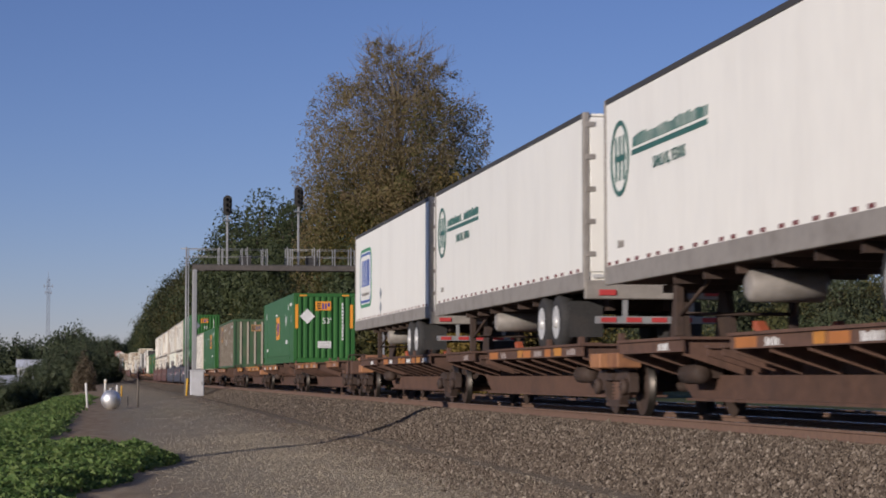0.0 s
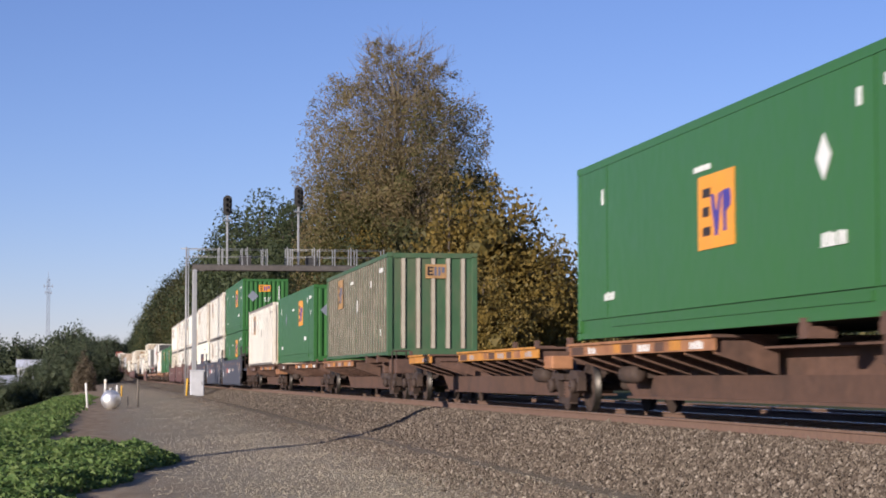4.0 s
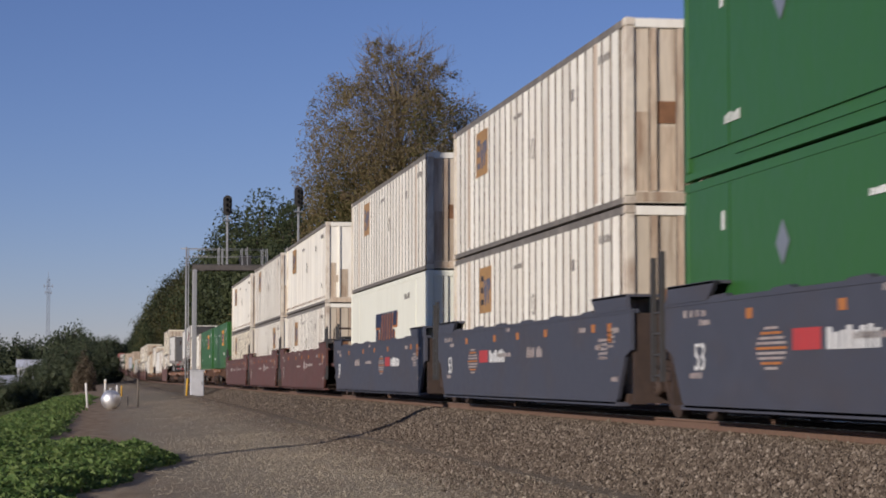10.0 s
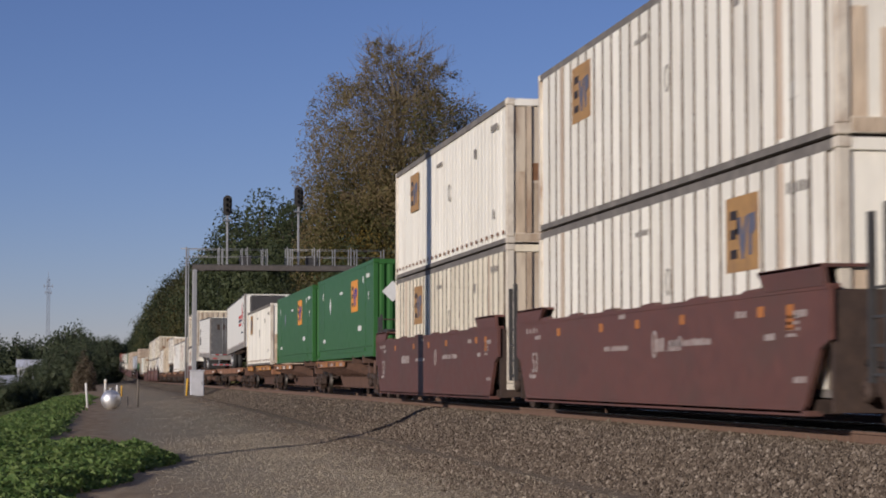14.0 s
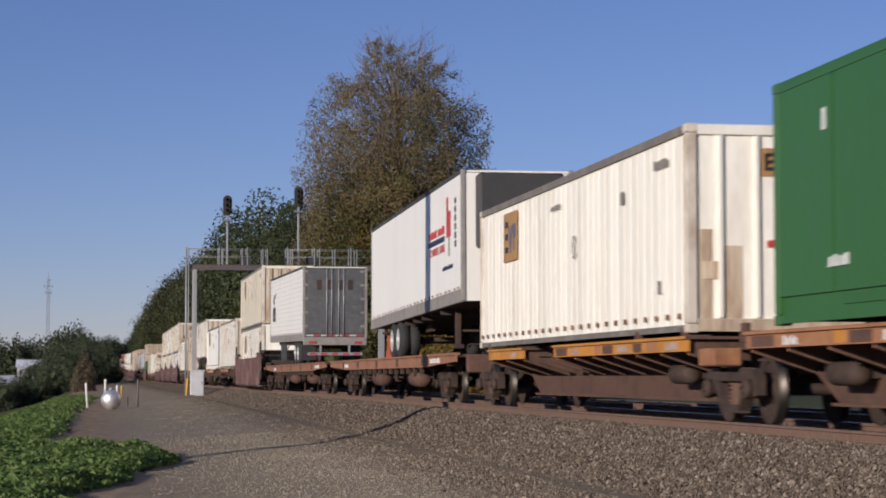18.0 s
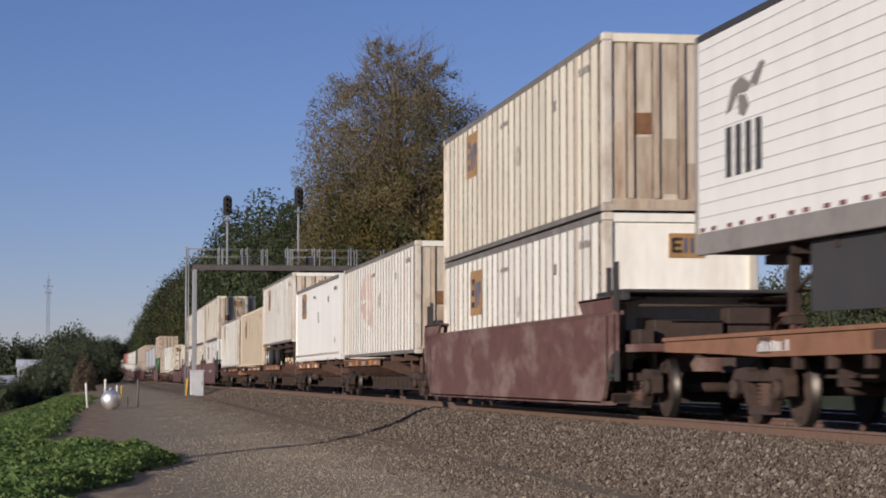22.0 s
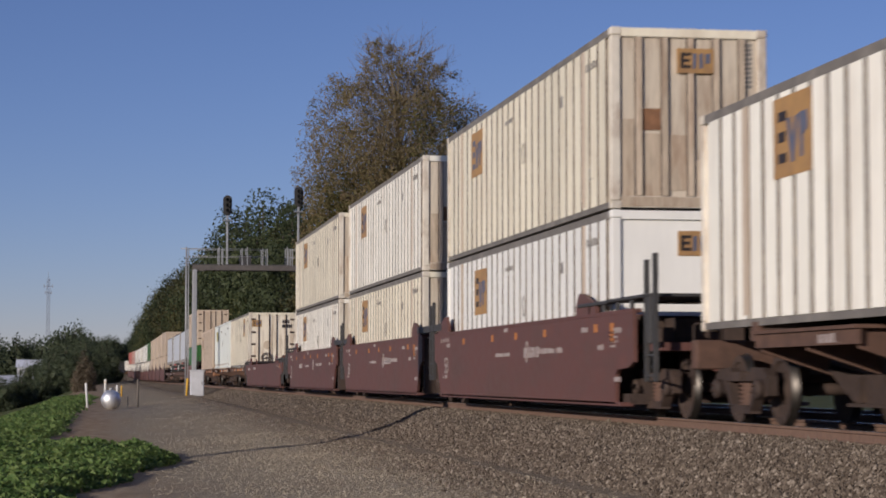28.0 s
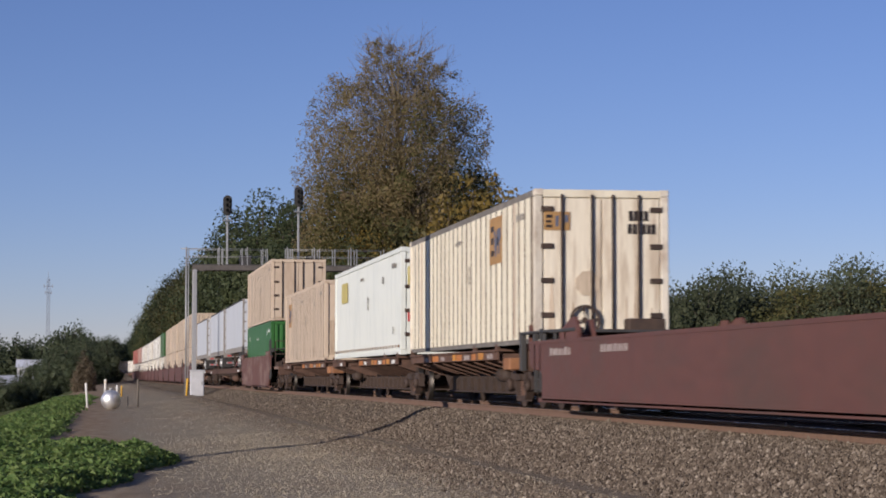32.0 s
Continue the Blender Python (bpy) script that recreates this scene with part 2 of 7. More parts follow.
REFLEX = material("dark_red_reflector", (0.17, 0.045, 0.04), 0.45, vary=0.1)
LOGO_NAVY = material("navy_sign_paint", (0.018, 0.024, 0.06), 0.5, vary=0.08)
MARK = material("white_lettering_paint", (0.70, 0.70, 0.68), 0.5, vary=0.06, dirt=(0.45, 0.42, 0.4))
GREYMARK = material("grey_lettering_paint", (0.22, 0.20, 0.18), 0.6, vary=0.1)
LOGO_YELLOW = material("dull_yellow_sign_paint", (0.50, 0.42, 0.13), 0.5, vary=0.1, dirt=(0.35, 0.28, 0.12), dirt_amount=0.4)
RUSTMARK = material("rust_stain", (0.22, 0.11, 0.055), 0.8, vary=0.3, scale=5, dirt=(0.12, 0.06, 0.035), dirt_amount=0.7, dirt_scale=2)
GREYPLATE = material("grey_placard", (0.25, 0.27, 0.31), 0.35, metal=0.3, vary=0.05)
TOPEDGE = material("grimy_top_edge", (0.16, 0.145, 0.13), 0.7, vary=0.2, scale=7, bump=0.05, dirt=(0.35, 0.32, 0.28), dirt_amount=0.5, dirt_scale=2)
SEAM = material("pale_grey_line_paint", (0.5, 0.48, 0.46), 0.5, vary=0.05)
# for rib sides: grime, with the shadow line beside each rib painted in
GROOVE = material("dirty_groove_shade", (0.12, 0.095, 0.075), 0.8, vary=0.25, scale=6, bump=0.05, dirt=(0.34, 0.29, 0.23), dirt_amount=0.6, dirt_scale=1.5)
EDGE = material("rust_bitten_white_paint", (0.66, 0.60, 0.50), 0.6, vary=0.1, scale=8, bump=0.06, dirt=(0.24, 0.135, 0.075), dirt_amount=0.8, dirt_scale=1.8, stretch=(1, 1, 0.6), spread=0.12)
STREAK = material("rust_streaked_paint", (0.52, 0.42, 0.31), 0.7, vary=0.2, scale=7, bump=0.05, dirt=(0.25, 0.14, 0.08), dirt_amount=0.8, dirt_scale=2.2, stretch=(2.2, 2.2, 0.35), spread=0.15)
STAINED = material("rust_stained_white_paint", (0.74, 0.665, 0.53), 0.55, vary=0.08, scale=8, bump=0.05, dirt=(0.30, 0.185, 0.105), dirt_amount=0.75, dirt_scale=1.5, stretch=(2.2, 2.2, 0.28))
ENDSTAIN = material("rust_streaked_end_paint", (0.58, 0.50, 0.39), 0.6, vary=0.1, scale=8, bump=0.05, dirt=(0.24, 0.145, 0.085), dirt_amount=0.85, dirt_scale=1.6, stretch=(2.4, 2.4, 0.3), spread=0.1)
RUSTED = material("rusted_brown_paint", (0.264, 0.132, 0.075), 0.75, vary=0.2, scale=5, bump=0.12, dirt=(0.17, 0.08, 0.05), dirt_amount=0.8, dirt_scale=0.9, spread=0.1)
HITCH = material("red_orange_paint", (0.42, 0.10, 0.045), 0.6, vary=0.15, dirt=(0.2, 0.07, 0.04), dirt_amount=0.6, dirt_scale=2)
PATCH = material("faded_orange_patch", (0.42, 0.16, 0.045), 0.6, vary=0.15, dirt=(0.22, 0.09, 0.04), dirt_amount=0.6, dirt_scale=3)
DULLMARK = material("worn_lettering_paint", (0.36, 0.31, 0.29), 0.6, vary=0.2, scale=12, dirt=(0.2, 0.12, 0.11), dirt_amount=0.7, dirt_scale=3)
BEAM = material("stained_bridge_steel", (0.115, 0.10, 0.09), 0.6, metal=0.2, vary=0.2, scale=4, dirt=(0.07, 0.06, 0.05), dirt_amount=0.6)
EMBLEM = material("faded_red_emblem_paint", (0.58, 0.41, 0.34), 0.6, vary=0.15, scale=5, dirt=(0.72, 0.64, 0.54), dirt_amount=0.9, dirt_scale=3)

# ---- ground ----
PROFILE = [(-400, -9.0), (-60, -7.5), (-20, -5.0), (-9, -2.2), (-5, -0.75), (-3.0, -0.1), (0, -0.05), (1.55, -0.03), (2.87, 0.03), (5.05, 0.16), (5.7, 0.26), (6.46, 0.39),
           (16.5, 0.3), (19, 0.2), (24, 0.5), (34, 5.0), (60, 13.0), (140, 20.0), (500, 30.0)]


def ease(a, b, v):
    k = min(1.0, max(0.0, (v - a) / (b - a)))
    return k * k * (3 - 2 * k)


def ground_z(x, y):
    for (xa, za), (xb, zb) in zip(PROFILE, PROFILE[1:]):
        if x <= xb:
            z = za + (zb - za) * max(0.0, (x - xa)) / (xb - xa)
            break
    else:
        z = PROFILE[-1][1]
    if x > 19:
        # the wooded bank starts beyond the bend of the lane; nearer by the land is flat
        z = 0.2 + (z - 0.2) * ease(120, 230, y) * (1 - ease(0.15, 0.22, x / max(y, 1)))
    along = 0.26 * ease(50, 145, y) * ease(-4, -1, x) * (1 - ease(6.0, 6.4, x))
    small = 0.035 * noise.noise((x * 0.7, y * 0.25, 3.1)) if -6 < x < 6 and y < 200 else 0.0
    return z + along + small + (rise(y) if x < 30 else 0)


def ground_material():
    """Grey gravel lane, brown dirt and dry grass by place, with pebbles and tracks."""
    mt = bpy.data.materials.new("gravel_and_dirt")
    mt.use_nodes = True
    nt = mt.node_tree
    L = nt.links.new
    bs = nt.nodes["Principled BSDF"]
    bs.inputs["Roughness"].default_value = 0.95
    bs.inputs["Specular IOR Level"].default_value = 0.15
    tc = nt.nodes.new("ShaderNodeTexCoord")
    sx = nt.nodes.new("ShaderNodeSeparateXYZ")
    L(tc.outputs["Object"], sx.inputs[0])

    def tex(scale, detail=4, stretch=(1, 1, 1)):
        m = nt.nodes.new("ShaderNodeMapping")
        m.inputs["Scale"].default_value = stretch
        L(tc.outputs["Object"], m.inputs[0])
        n = nt.nodes.new("ShaderNodeTexNoise")
        n.inputs["Scale"].default_value, n.inputs["Detail"].default_value = scale, detail
        L(m.outputs[0], n.inputs["Vector"])
        return n.outputs[0]

    def ramp(v, *stops):
        r = nt.nodes.new("ShaderNodeValToRGB")
        e = r.color_ramp.elements
        while len(e) < len(stops):
            e.new(0.5)
        for k, (p, c) in zip(e, stops):
            k.position, k.color = p, (*c, 1)
        L(v, r.inputs[0])
        return r.outputs[0]

    def mixed(f, a, b):
        m = nt.nodes.new("ShaderNodeMix")
        m.data_type = "RGBA"
        L(f, m.inputs["Factor"]), L(a, m.inputs["A"]), L(b, m.inputs["B"])
        return m.outputs["Result"]

    def band(v, a, b):
        r = nt.nodes.new("ShaderNodeMapRange")
        r.interpolation_type = "SMOOTHSTEP"
        r.inputs[1].default_value, r.inputs[2].default_value = a, b
        L(v, r.inputs[0])
        return r.outputs[0]

    def add(a, b, k):
        m = nt.nodes.new("ShaderNodeMath")
        m.operation = "MULTIPLY_ADD"
        L(b, m.inputs[0])
        m.inputs[1].default_value = k
        L(a, m.inputs[2])
        return m.outputs[0]
    vor = nt.nodes.new("ShaderNodeTexVoronoi")
    vor.inputs["Scale"].default_value = 27
    L(tc.outputs["Object"], vor.inputs["Vector"])
    sep = nt.nodes.new("ShaderNodeSeparateColor")
    L(vor.outputs["Color"], sep.inputs[0])
    gravel = ramp(sep.outputs[0], (0.0, (0.17, 0.14, 0.1)), (0.45, (0.29, 0.242, 0.174)), (0.85, (0.38, 0.322, 0.238)), (1.0, (0.47, 0.41, 0.316)))
    dirt = ramp(tex(2.2, 8, (1, 0.35, 1)), (0.3, (0.2, 0.138, 0.088)), (0.5, (0.31, 0.226, 0.15)), (0.7, (0.38, 0.3, 0.21)))
    dry = ramp(tex(1.2, 8), (0.3, (0.045, 0.06, 0.02)), (0.55, (0.09, 0.10, 0.035)), (0.75, (0.15, 0.12, 0.06)))
    x = add(sx.outputs[0], tex(0.35, 5, (1, 0.4, 1)), 2.4)
    lane = band(x, 0.9, 2.6)
    c1 = mixed(lane, dirt, gravel)
    patch = band(tex(0.55, 6, (1.2, 0.3, 1)), 0.48, 0.66)
    half = nt.nodes.new("ShaderNodeMath")
    half.operation = "MULTIPLY"
    half.inputs[1].default_value = 0.35
    L(patch, half.inputs[0])
    c1 = mixed(half.outputs[0], c1, dirt)
    shoulder = ramp(sep.outputs[0], (0.0, (0.09, 0.07, 0.05)), (0.45, (0.16, 0.128, 0.094)), (0.85, (0.215, 0.175, 0.13)), (1.0, (0.32, 0.27, 0.21)))
    c1 = mixed(band(add(sx.outputs[0], tex(0.6, 6), 2.2), 5.0, 7.2), c1, shoulder)
    left = band(add(sx.outputs[0], tex(0.5), 2.0), -2.2, -1.4)
    c2 = mixed(left, dry, c1)
    right = band(sx.outputs[0], 17, 18.5)
    c3 = mixed(right, c2, dry)
    L(c3, bs.inputs["Base Color"])
    bp = nt.nodes.new("ShaderNodeBump")
    bp.inputs["Strength"].default_value, bp.inputs["Distance"].default_value = 0.45, 0.03
    L(vor.outputs["Distance"], bp.inputs["Height"])
    L(bp.outputs[0], bs.inputs["Normal"])
    return mt


def ground():
    xs = [-3000, -1200, -400, -160, -90, -60, -40, -28, -20, -14, -11] + [-9 + 0.5 * i for i in range(31)] + [6.6, 9, 16.5, 17, 18, 19, 21, 24, 27, 30, 34, 40, 50, 60, 80, 110, 140, 220, 500, 1200, 3000]
    ys = [-1500, -400, -100, -30, 0, 8, 14, 18] + [20 + 1.0 * i for i in range(61)] + [82 + 4 * i for i in range(32)] + [220, 250, 300, 350, 400, 470, 550, 650, 800, 1000, 1300, 1800, 2600, 4800]
    bm = bmesh.new()
    grid = [[bm.verts.new((x, y, ground_z(x, min(max(y, -30), 1300)))) for x in xs] for y in ys]
    for j in range(len(ys) - 1):
        for i in range(len(xs) - 1):
            bm.faces.new((grid[j][i], grid[j][i + 1], grid[j + 1][i + 1], grid[j + 1][i])).smooth = True
    ob = new("ground", mesh_of("ground", bm, ground_material()))
    tagged(ob, "gravel lane and bare dirt beside the railway", "ground", kind="structure")


ground()

# ---- track ----
TIE = material("weathered_tie_wood", (0.075, 0.055, 0.042), 0.9, vary=0.3, scale=14, bump=0.3, stretch=(0.15, 1, 1))


def stone_material(name, c0, c1, c2, c3):
    mt = bpy.data.materials.new(name)
    mt.use_nodes = True
    nt = mt.node_tree
    bs = nt.nodes["Principled BSDF"]
    bs.inputs["Roughness"].default_value = 0.95
    bs.inputs["Specular IOR Level"].default_value = 0.15
    geo, cr = nt.nodes.new("ShaderNodeNewGeometry"), nt.nodes.new("ShaderNodeValToRGB")
    e = cr.color_ramp.elements
    e[0].color, e[1].color = (*c0, 1), (*c3, 1)
    e.new(0.45).color, e.new(0.8).color = (*c1, 1), (*c2, 1)
    nt.links.new(geo.outputs["Random Per Island"], cr.inputs[0])
    nt.links.new(cr.outputs[0], bs.inputs["Base Color"])
    return mt


def packed_stone(name, scale, *tones):
    """Crushed stone, piece beside piece, with dark joints."""
    mt = bpy.data.materials.new(name)
    mt.use_nodes = True
    nt = mt.node_tree
    L = nt.links.new
    bs = nt.nodes["Principled BSDF"]
    bs.inputs["Roughness"].default_value = 0.95
    bs.inputs["Specular IOR Level"].default_value = 0.15
    tc, vo = nt.nodes.new("ShaderNodeTexCoord"), nt.nodes.new("ShaderNodeTexVoronoi")
    vo.inputs["Scale"].default_value = scale
    L(tc.outputs["Object"], vo.inputs["Vector"])
    sp, cr = nt.nodes.new("ShaderNodeSeparateColor"), nt.nodes.new("ShaderNodeValToRGB")
    L(vo.outputs["Color"], sp.inputs[0]), L(sp.outputs[0], cr.inputs[0])
    e = cr.color_ramp.elements
    e[0].color, e[1].color = (*tones[0], 1), (*tones[3], 1)
    e.new(0.45).color, e.new(0.85).color = (*tones[1], 1), (*tones[2], 1)
    wide = nt.nodes.new("ShaderNodeTexNoise")
    wide.inputs["Scale"].default_value, wide.inputs["Detail"].default_value = 0.9, 5
    L(tc.outputs["Object"], wide.inputs["Vector"])
    mr, mu = nt.nodes.new("ShaderNodeMapRange"), nt.nodes.new("ShaderNodeVectorMath")
    mr.inputs[1].default_value, mr.inputs[2].default_value, mr.inputs[3].default_value, mr.inputs[4].default_value = 0.3, 0.7, 0.78, 1.15
    mu.operation = "SCALE"
    L(wide.outputs[0], mr.inputs[0]), L(mr.outputs[0], mu.inputs["Scale"]), L(cr.outputs[0], mu.inputs[0])
    L(mu.outputs[0], bs.inputs["Base Color"])
    bp = nt.nodes.new("ShaderNodeBump")
    bp.invert = True
    bp.inputs["Strength"].default_value, bp.inputs["Distance"].default_value = 1.0, 0.03
    L(vo.outputs["Distance"], bp.inputs["Height"]), L(bp.outputs[0], bs.inputs["Normal"])
    return mt


STONE = packed_stone("ballast_stone", 24, (0.07, 0.053, 0.039), (0.13, 0.102, 0.074), (0.18, 0.144, 0.105), (0.28, 0.232, 0.178))
FAR_END = 1700
BED = [(5.75, 0.20), (6.46, 0.39), (7.24, 0.61), (7.8, 0.85), (8.02, 0.925), (8.5, 0.93), (9.9, 0.915), (10.9, 0.82), (12.3, 0.84), (15.2, 0.84), (16.4, 0.2), (16.4, -0.5), (5.75, -0.5)]


def bed_z(x):
    for (xa, za), (xb, zb) in zip(BED, BED[1:]):
        if xa <= x <= xb:
            return za + (zb - za) * (x - xa) / (xb - xa)
    return 0.2


def strip(name, pts, mat, label, category, ys=(-60, 0, 150, 300, 380, 460, 560, 700, 900, 1200, FAR_END), x0=0.0, z0=0.0, parent=None):
    """A profile of (x, z) drawn along the line, climbing with it."""
    bm = bmesh.new()
    rings = [[bm.verts.new((x0 + x, y, z0 + z + rise(y))) for x, z in pts] for y in ys]
    n = len(pts)
    for a, b in zip(rings, rings[1:]):
        for i in range(n):
            bm.faces.new((a[i], a[(i + 1) % n], b[(i + 1) % n], b[i]))
    bm.faces.new(rings[0]), bm.faces.new(rings[-1])
    bmesh.ops.recalc_face_normals(bm, faces=bm.faces[:])
    ob = put(name, mesh_of(name, bm, mat), parent)
    return tagged(ob, label, category, kind="structure") if parent is None else ob


strip("ballast_bed", BED, STONE, "brown crushed-stone ballast bed under two tracks", "ballast")
for k, xc in enumerate((XC, XC + SPACING)):
    for side in (-1, 1):
        x = xc + side * 0.755
        rl = strip("rail", [(-0.07, -0.17), (0.07, -0.17), (0.07, -0.155), (0.012, -0.13), (0.012, -0.045), (0.037, -0.035), (0.037, -0.004), (-0.037, -0.004), (-0.037, -0.035), (-0.012, -0.045), (-0.012, -0.13), (-0.07, -0.155)],
                   RAIL, "rusty steel rail on wooden ties", "rail", x0=x, z0=ZR - (0.02 if k else 0))
        strip("rail_top", [(-0.033, 0.0), (0.033, 0.0), (0.033, -0.006), (-0.033, -0.006)], SHINE, "", "", x0=x, z0=ZR - (0.02 if k else 0), parent=rl)


def ties():
    me = boxes("tie", TIE, (-1.3, 1.3, -0.11, 0.11, -0.17, 0.0), bevel=0.012)
    root = tagged(new("track_ties"), "weathered wooden ties under the rails", "ties", kind="structure")
    rnd = random.Random(5)
    for xc in (XC, XC + SPACING):
        for i in range(125):
            put("tie", me, root, pose(xc + rnd.uniform(-0.03, 0.03), 16 + i * 0.54, ZR - 0.168, 0, 0, rnd.uniform(-0.6, 0.6)))
    bm = bmesh.new()
    for xc in (XC, XC + SPACING):
        for i in range(800):
            y = 83.5 + i * 0.54
            box(bm, xc - 1.3, xc + 1.3, y - 0.11, y + 0.11, ZR - 0.34 + rise(y), ZR - 0.168 + rise(y))
    tagged(part("far_ties", bm, TIE, root), kind="stuff")


ties()


def scatter(name, spots, size, mat, label, category, squash=0.7, seed=1):
    """Many small angular stones in one mesh. spots: array of x, y, z."""
    rng = np.random.default_rng(seed)
    n = len(spots)
    base = np.array([(1, 0, 0), (-0.5, 0.87, 0), (-0.5, -0.87, 0), (0.2, 0.1, 1), (-0.6, -0.1, 0.55)], float)
    v = np.repeat(base[None], n, 0) * (1 + rng.uniform(-0.35, 0.35, (n, 5, 3)))
    v[:, :3, 2] -= 0.4
    a = rng.uniform(0, 6.283, n)
    c, s = np.cos(a)[:, None], np.sin(a)[:, None]
    x, y = v[:, :, 0] * c - v[:, :, 1] * s, v[:, :, 0] * s + v[:, :, 1] * c
    r = (size * rng.lognormal(0, 0.35, n))[:, None]
    out = np.stack([x * r + spots[:, None, 0], y * r + spots[:, None, 1], v[:, :, 2] * r * squash + spots[:, None, 2]], 2).reshape(-1, 3)
    f = np.array([(0, 1, 3), (1, 4, 3), (1, 2, 4), (2, 3, 4), (2, 0, 3)])
    faces = (f[None] + 5 * np.arange(n)[:, None, None]).reshape(-1, 3)
    me = bpy.data.meshes.new(name)
    me.from_pydata(out.tolist(), [], faces.tolist())
    me.materials.append(mat)
    return tagged(new(name, me), label, category, kind="stuff")


def stones():
    rng = np.random.default_rng(7)
    loose = stone_material("loose_stone", (0.066, 0.05, 0.038), (0.125, 0.098, 0.075), (0.178, 0.143, 0.11), (0.30, 0.25, 0.20))
    LANE_STONE = stone_material("lane_stone", (0.15, 0.124, 0.09), (0.25, 0.21, 0.154), (0.33, 0.283, 0.213), (0.45, 0.4, 0.315))
    pts = []
    for y0, y1, dens in ((17, 34, 620), (34, 55, 260), (55, 140, 55)):
        n = int((y1 - y0) * 4.0 * dens)
        xs, ys = 8.5 - 4.0 * rng.uniform(0, 1, n) ** 1.25, y0 + (y1 - y0) * rng.uniform(0, 1, n) ** 1.35
        keep = rng.random(n) < np.clip((xs - 4.4) / 1.7, 0, 1) ** 1.6
        pts += [(x, y, (bed_z(x) if x > 5.9 else ground_z(x, y)) + 0.01) for x, y in zip(xs[keep], ys[keep])]
    scatter("ballast_stones", np.array(pts), 0.0215, loose, "loose brown ballast stones on the shoulder", "stones", 0.8)
    pts = []
    for x0, x1, y0, y1, dens in ((9.9, 12.9, 17, 40, 160), (8.7, 10.0, 17, 40, 160)):
        n = int((y1 - y0) * (x1 - x0) * dens)
        xs, ys = rng.uniform(x0, x1, n), rng.uniform(y0, y1, n)
        pts += [(x, y, bed_z(x) + 0.012) for x, y in zip(xs, ys)]
    scatter("track_stones", np.array(pts), 0.036, loose, "loose ballast stones between the tracks", "stones", 0.8, 4)
    pts = []
    for y0, y1, dens in ((17, 35, 340), (35, 60, 170), (60, 130, 24)):
        n = int((y1 - y0) * 5.2 * dens)
        xs, ys = rng.uniform(0.8, 6.0, n), rng.uniform(y0, y1, n)
        keep = rng.random(n) < np.clip((xs - 0.6) / 3.5, 0.15, 1) * np.clip(1.15 - 0.6 * (ys - y0) / (y1 - y0), 0.2, 1)
        pts += [(x, y, ground_z(x, y) + 0.002) for x, y in zip(xs[keep], ys[keep])]
    scatter("lane_gravel", np.array(pts), 0.013, LANE_STONE, "small grey gravel of the lane", "gravel", 0.7, 2)


stones()


# ---- plants ----
def ico_base():
    bm = bmesh.new()
    bmesh.ops.create_icosphere(bm, subdivisions=1, radius=1.0)
    v, f = np.array([p.co[:] for p in bm.verts]), np.array([[p.index for p in q.verts] for q in bm.faces])
    bm.free()
    return v, f


ICO_V, ICO_F = ico_base()


def leaf_mesh(name, centres, size, mat, seed=0, droop=0.0, flat=0.0, hearts=(), single=False):
    """Folded leaves, or sprays of leaves, at the given centres. hearts: (centre, radius) of ragged dense clumps among them."""
    rng = np.random.default_rng(seed)
    n = len(centres)
    d = rng.normal(size=(n, 3))
    d[:, 2] = d[:, 2] * (1 - flat) - droop
    d /= np.linalg.norm(d, axis=1)[:, None]
    e = rng.normal(size=(n, 3))
    e[:, 2] *= (1 - flat)
    e -= d * (e * d).sum(1)[:, None]
    e /= np.linalg.norm(e, axis=1)[:, None]
    u = np.cross(d, e)
    r = (size * rng.uniform(0.6, 1.4, n))[:, None]
    if single:
        mid = centres
        vs = np.stack([mid - d * r, mid + e * r * 0.62 + u * r * 0.18 - d * r * 0.1, mid + d * r, mid - e * r * 0.62 + u * r * 0.18 + d * r * 0.1], 1).reshape(-1, 3)
        k = 4 * np.arange(n)[:, None]
        faces = np.concatenate([k + np.array([[0, 1, 2]]), k + np.array([[0, 2, 3]])], 1).reshape(-1, 3)
    else:
        # two small leaves apart from each other
        tris = []
        for way, (p, q) in ((1, (d, e)), (-1, (u, d))):
            mid = centres + way * (e + u) * r * 1.3
            tris.append(np.stack([mid - p * r, mid + p * r * 0.8 - q * r * 0.55, mid + p * r * 0.7 + q * r * 0.75], 1))
        vs = np.concatenate(tris).reshape(-1, 3)
        faces = np.arange(len(vs)).reshape(-1, 3)
    for c, rad in hearts:
        faces = np.concatenate([faces, ICO_F + len(vs)])
        lump = ICO_V * (1 + rng.uniform(-0.3, 0.3, (len(ICO_V), 1))) + rng.uniform(-0.12, 0.12, ICO_V.shape)
        vs = np.concatenate([vs, np.array(c) + lump * rad])
    me = bpy.data.meshes.new(name)
    me.from_pydata(vs.tolist(), [], faces.tolist())
    me.materials.append(mat)
    return me


BARK = material("grey_brown_bark", (0.11, 0.085, 0.065), 0.9, vary=0.3, scale=10, bump=0.4, stretch=(1, 1, 0.2))
TWIG = material("bare_twigs", (0.21, 0.175, 0.14), 0.9, vary=0.2)
LEAF_BROWN = foliage("autumn_brown_leaves", (0.184, 0.130, 0.067), (0.211, 0.161, 0.078), (0.143, 0.130, 0.056))
LEAF_OLIVE = foliage("olive_leaves", (0.095, 0.099, 0.034), (0.140, 0.133, 0.047), (0.180, 0.149, 0.054))
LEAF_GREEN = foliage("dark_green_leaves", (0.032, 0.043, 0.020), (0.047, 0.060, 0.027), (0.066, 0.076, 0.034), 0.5)
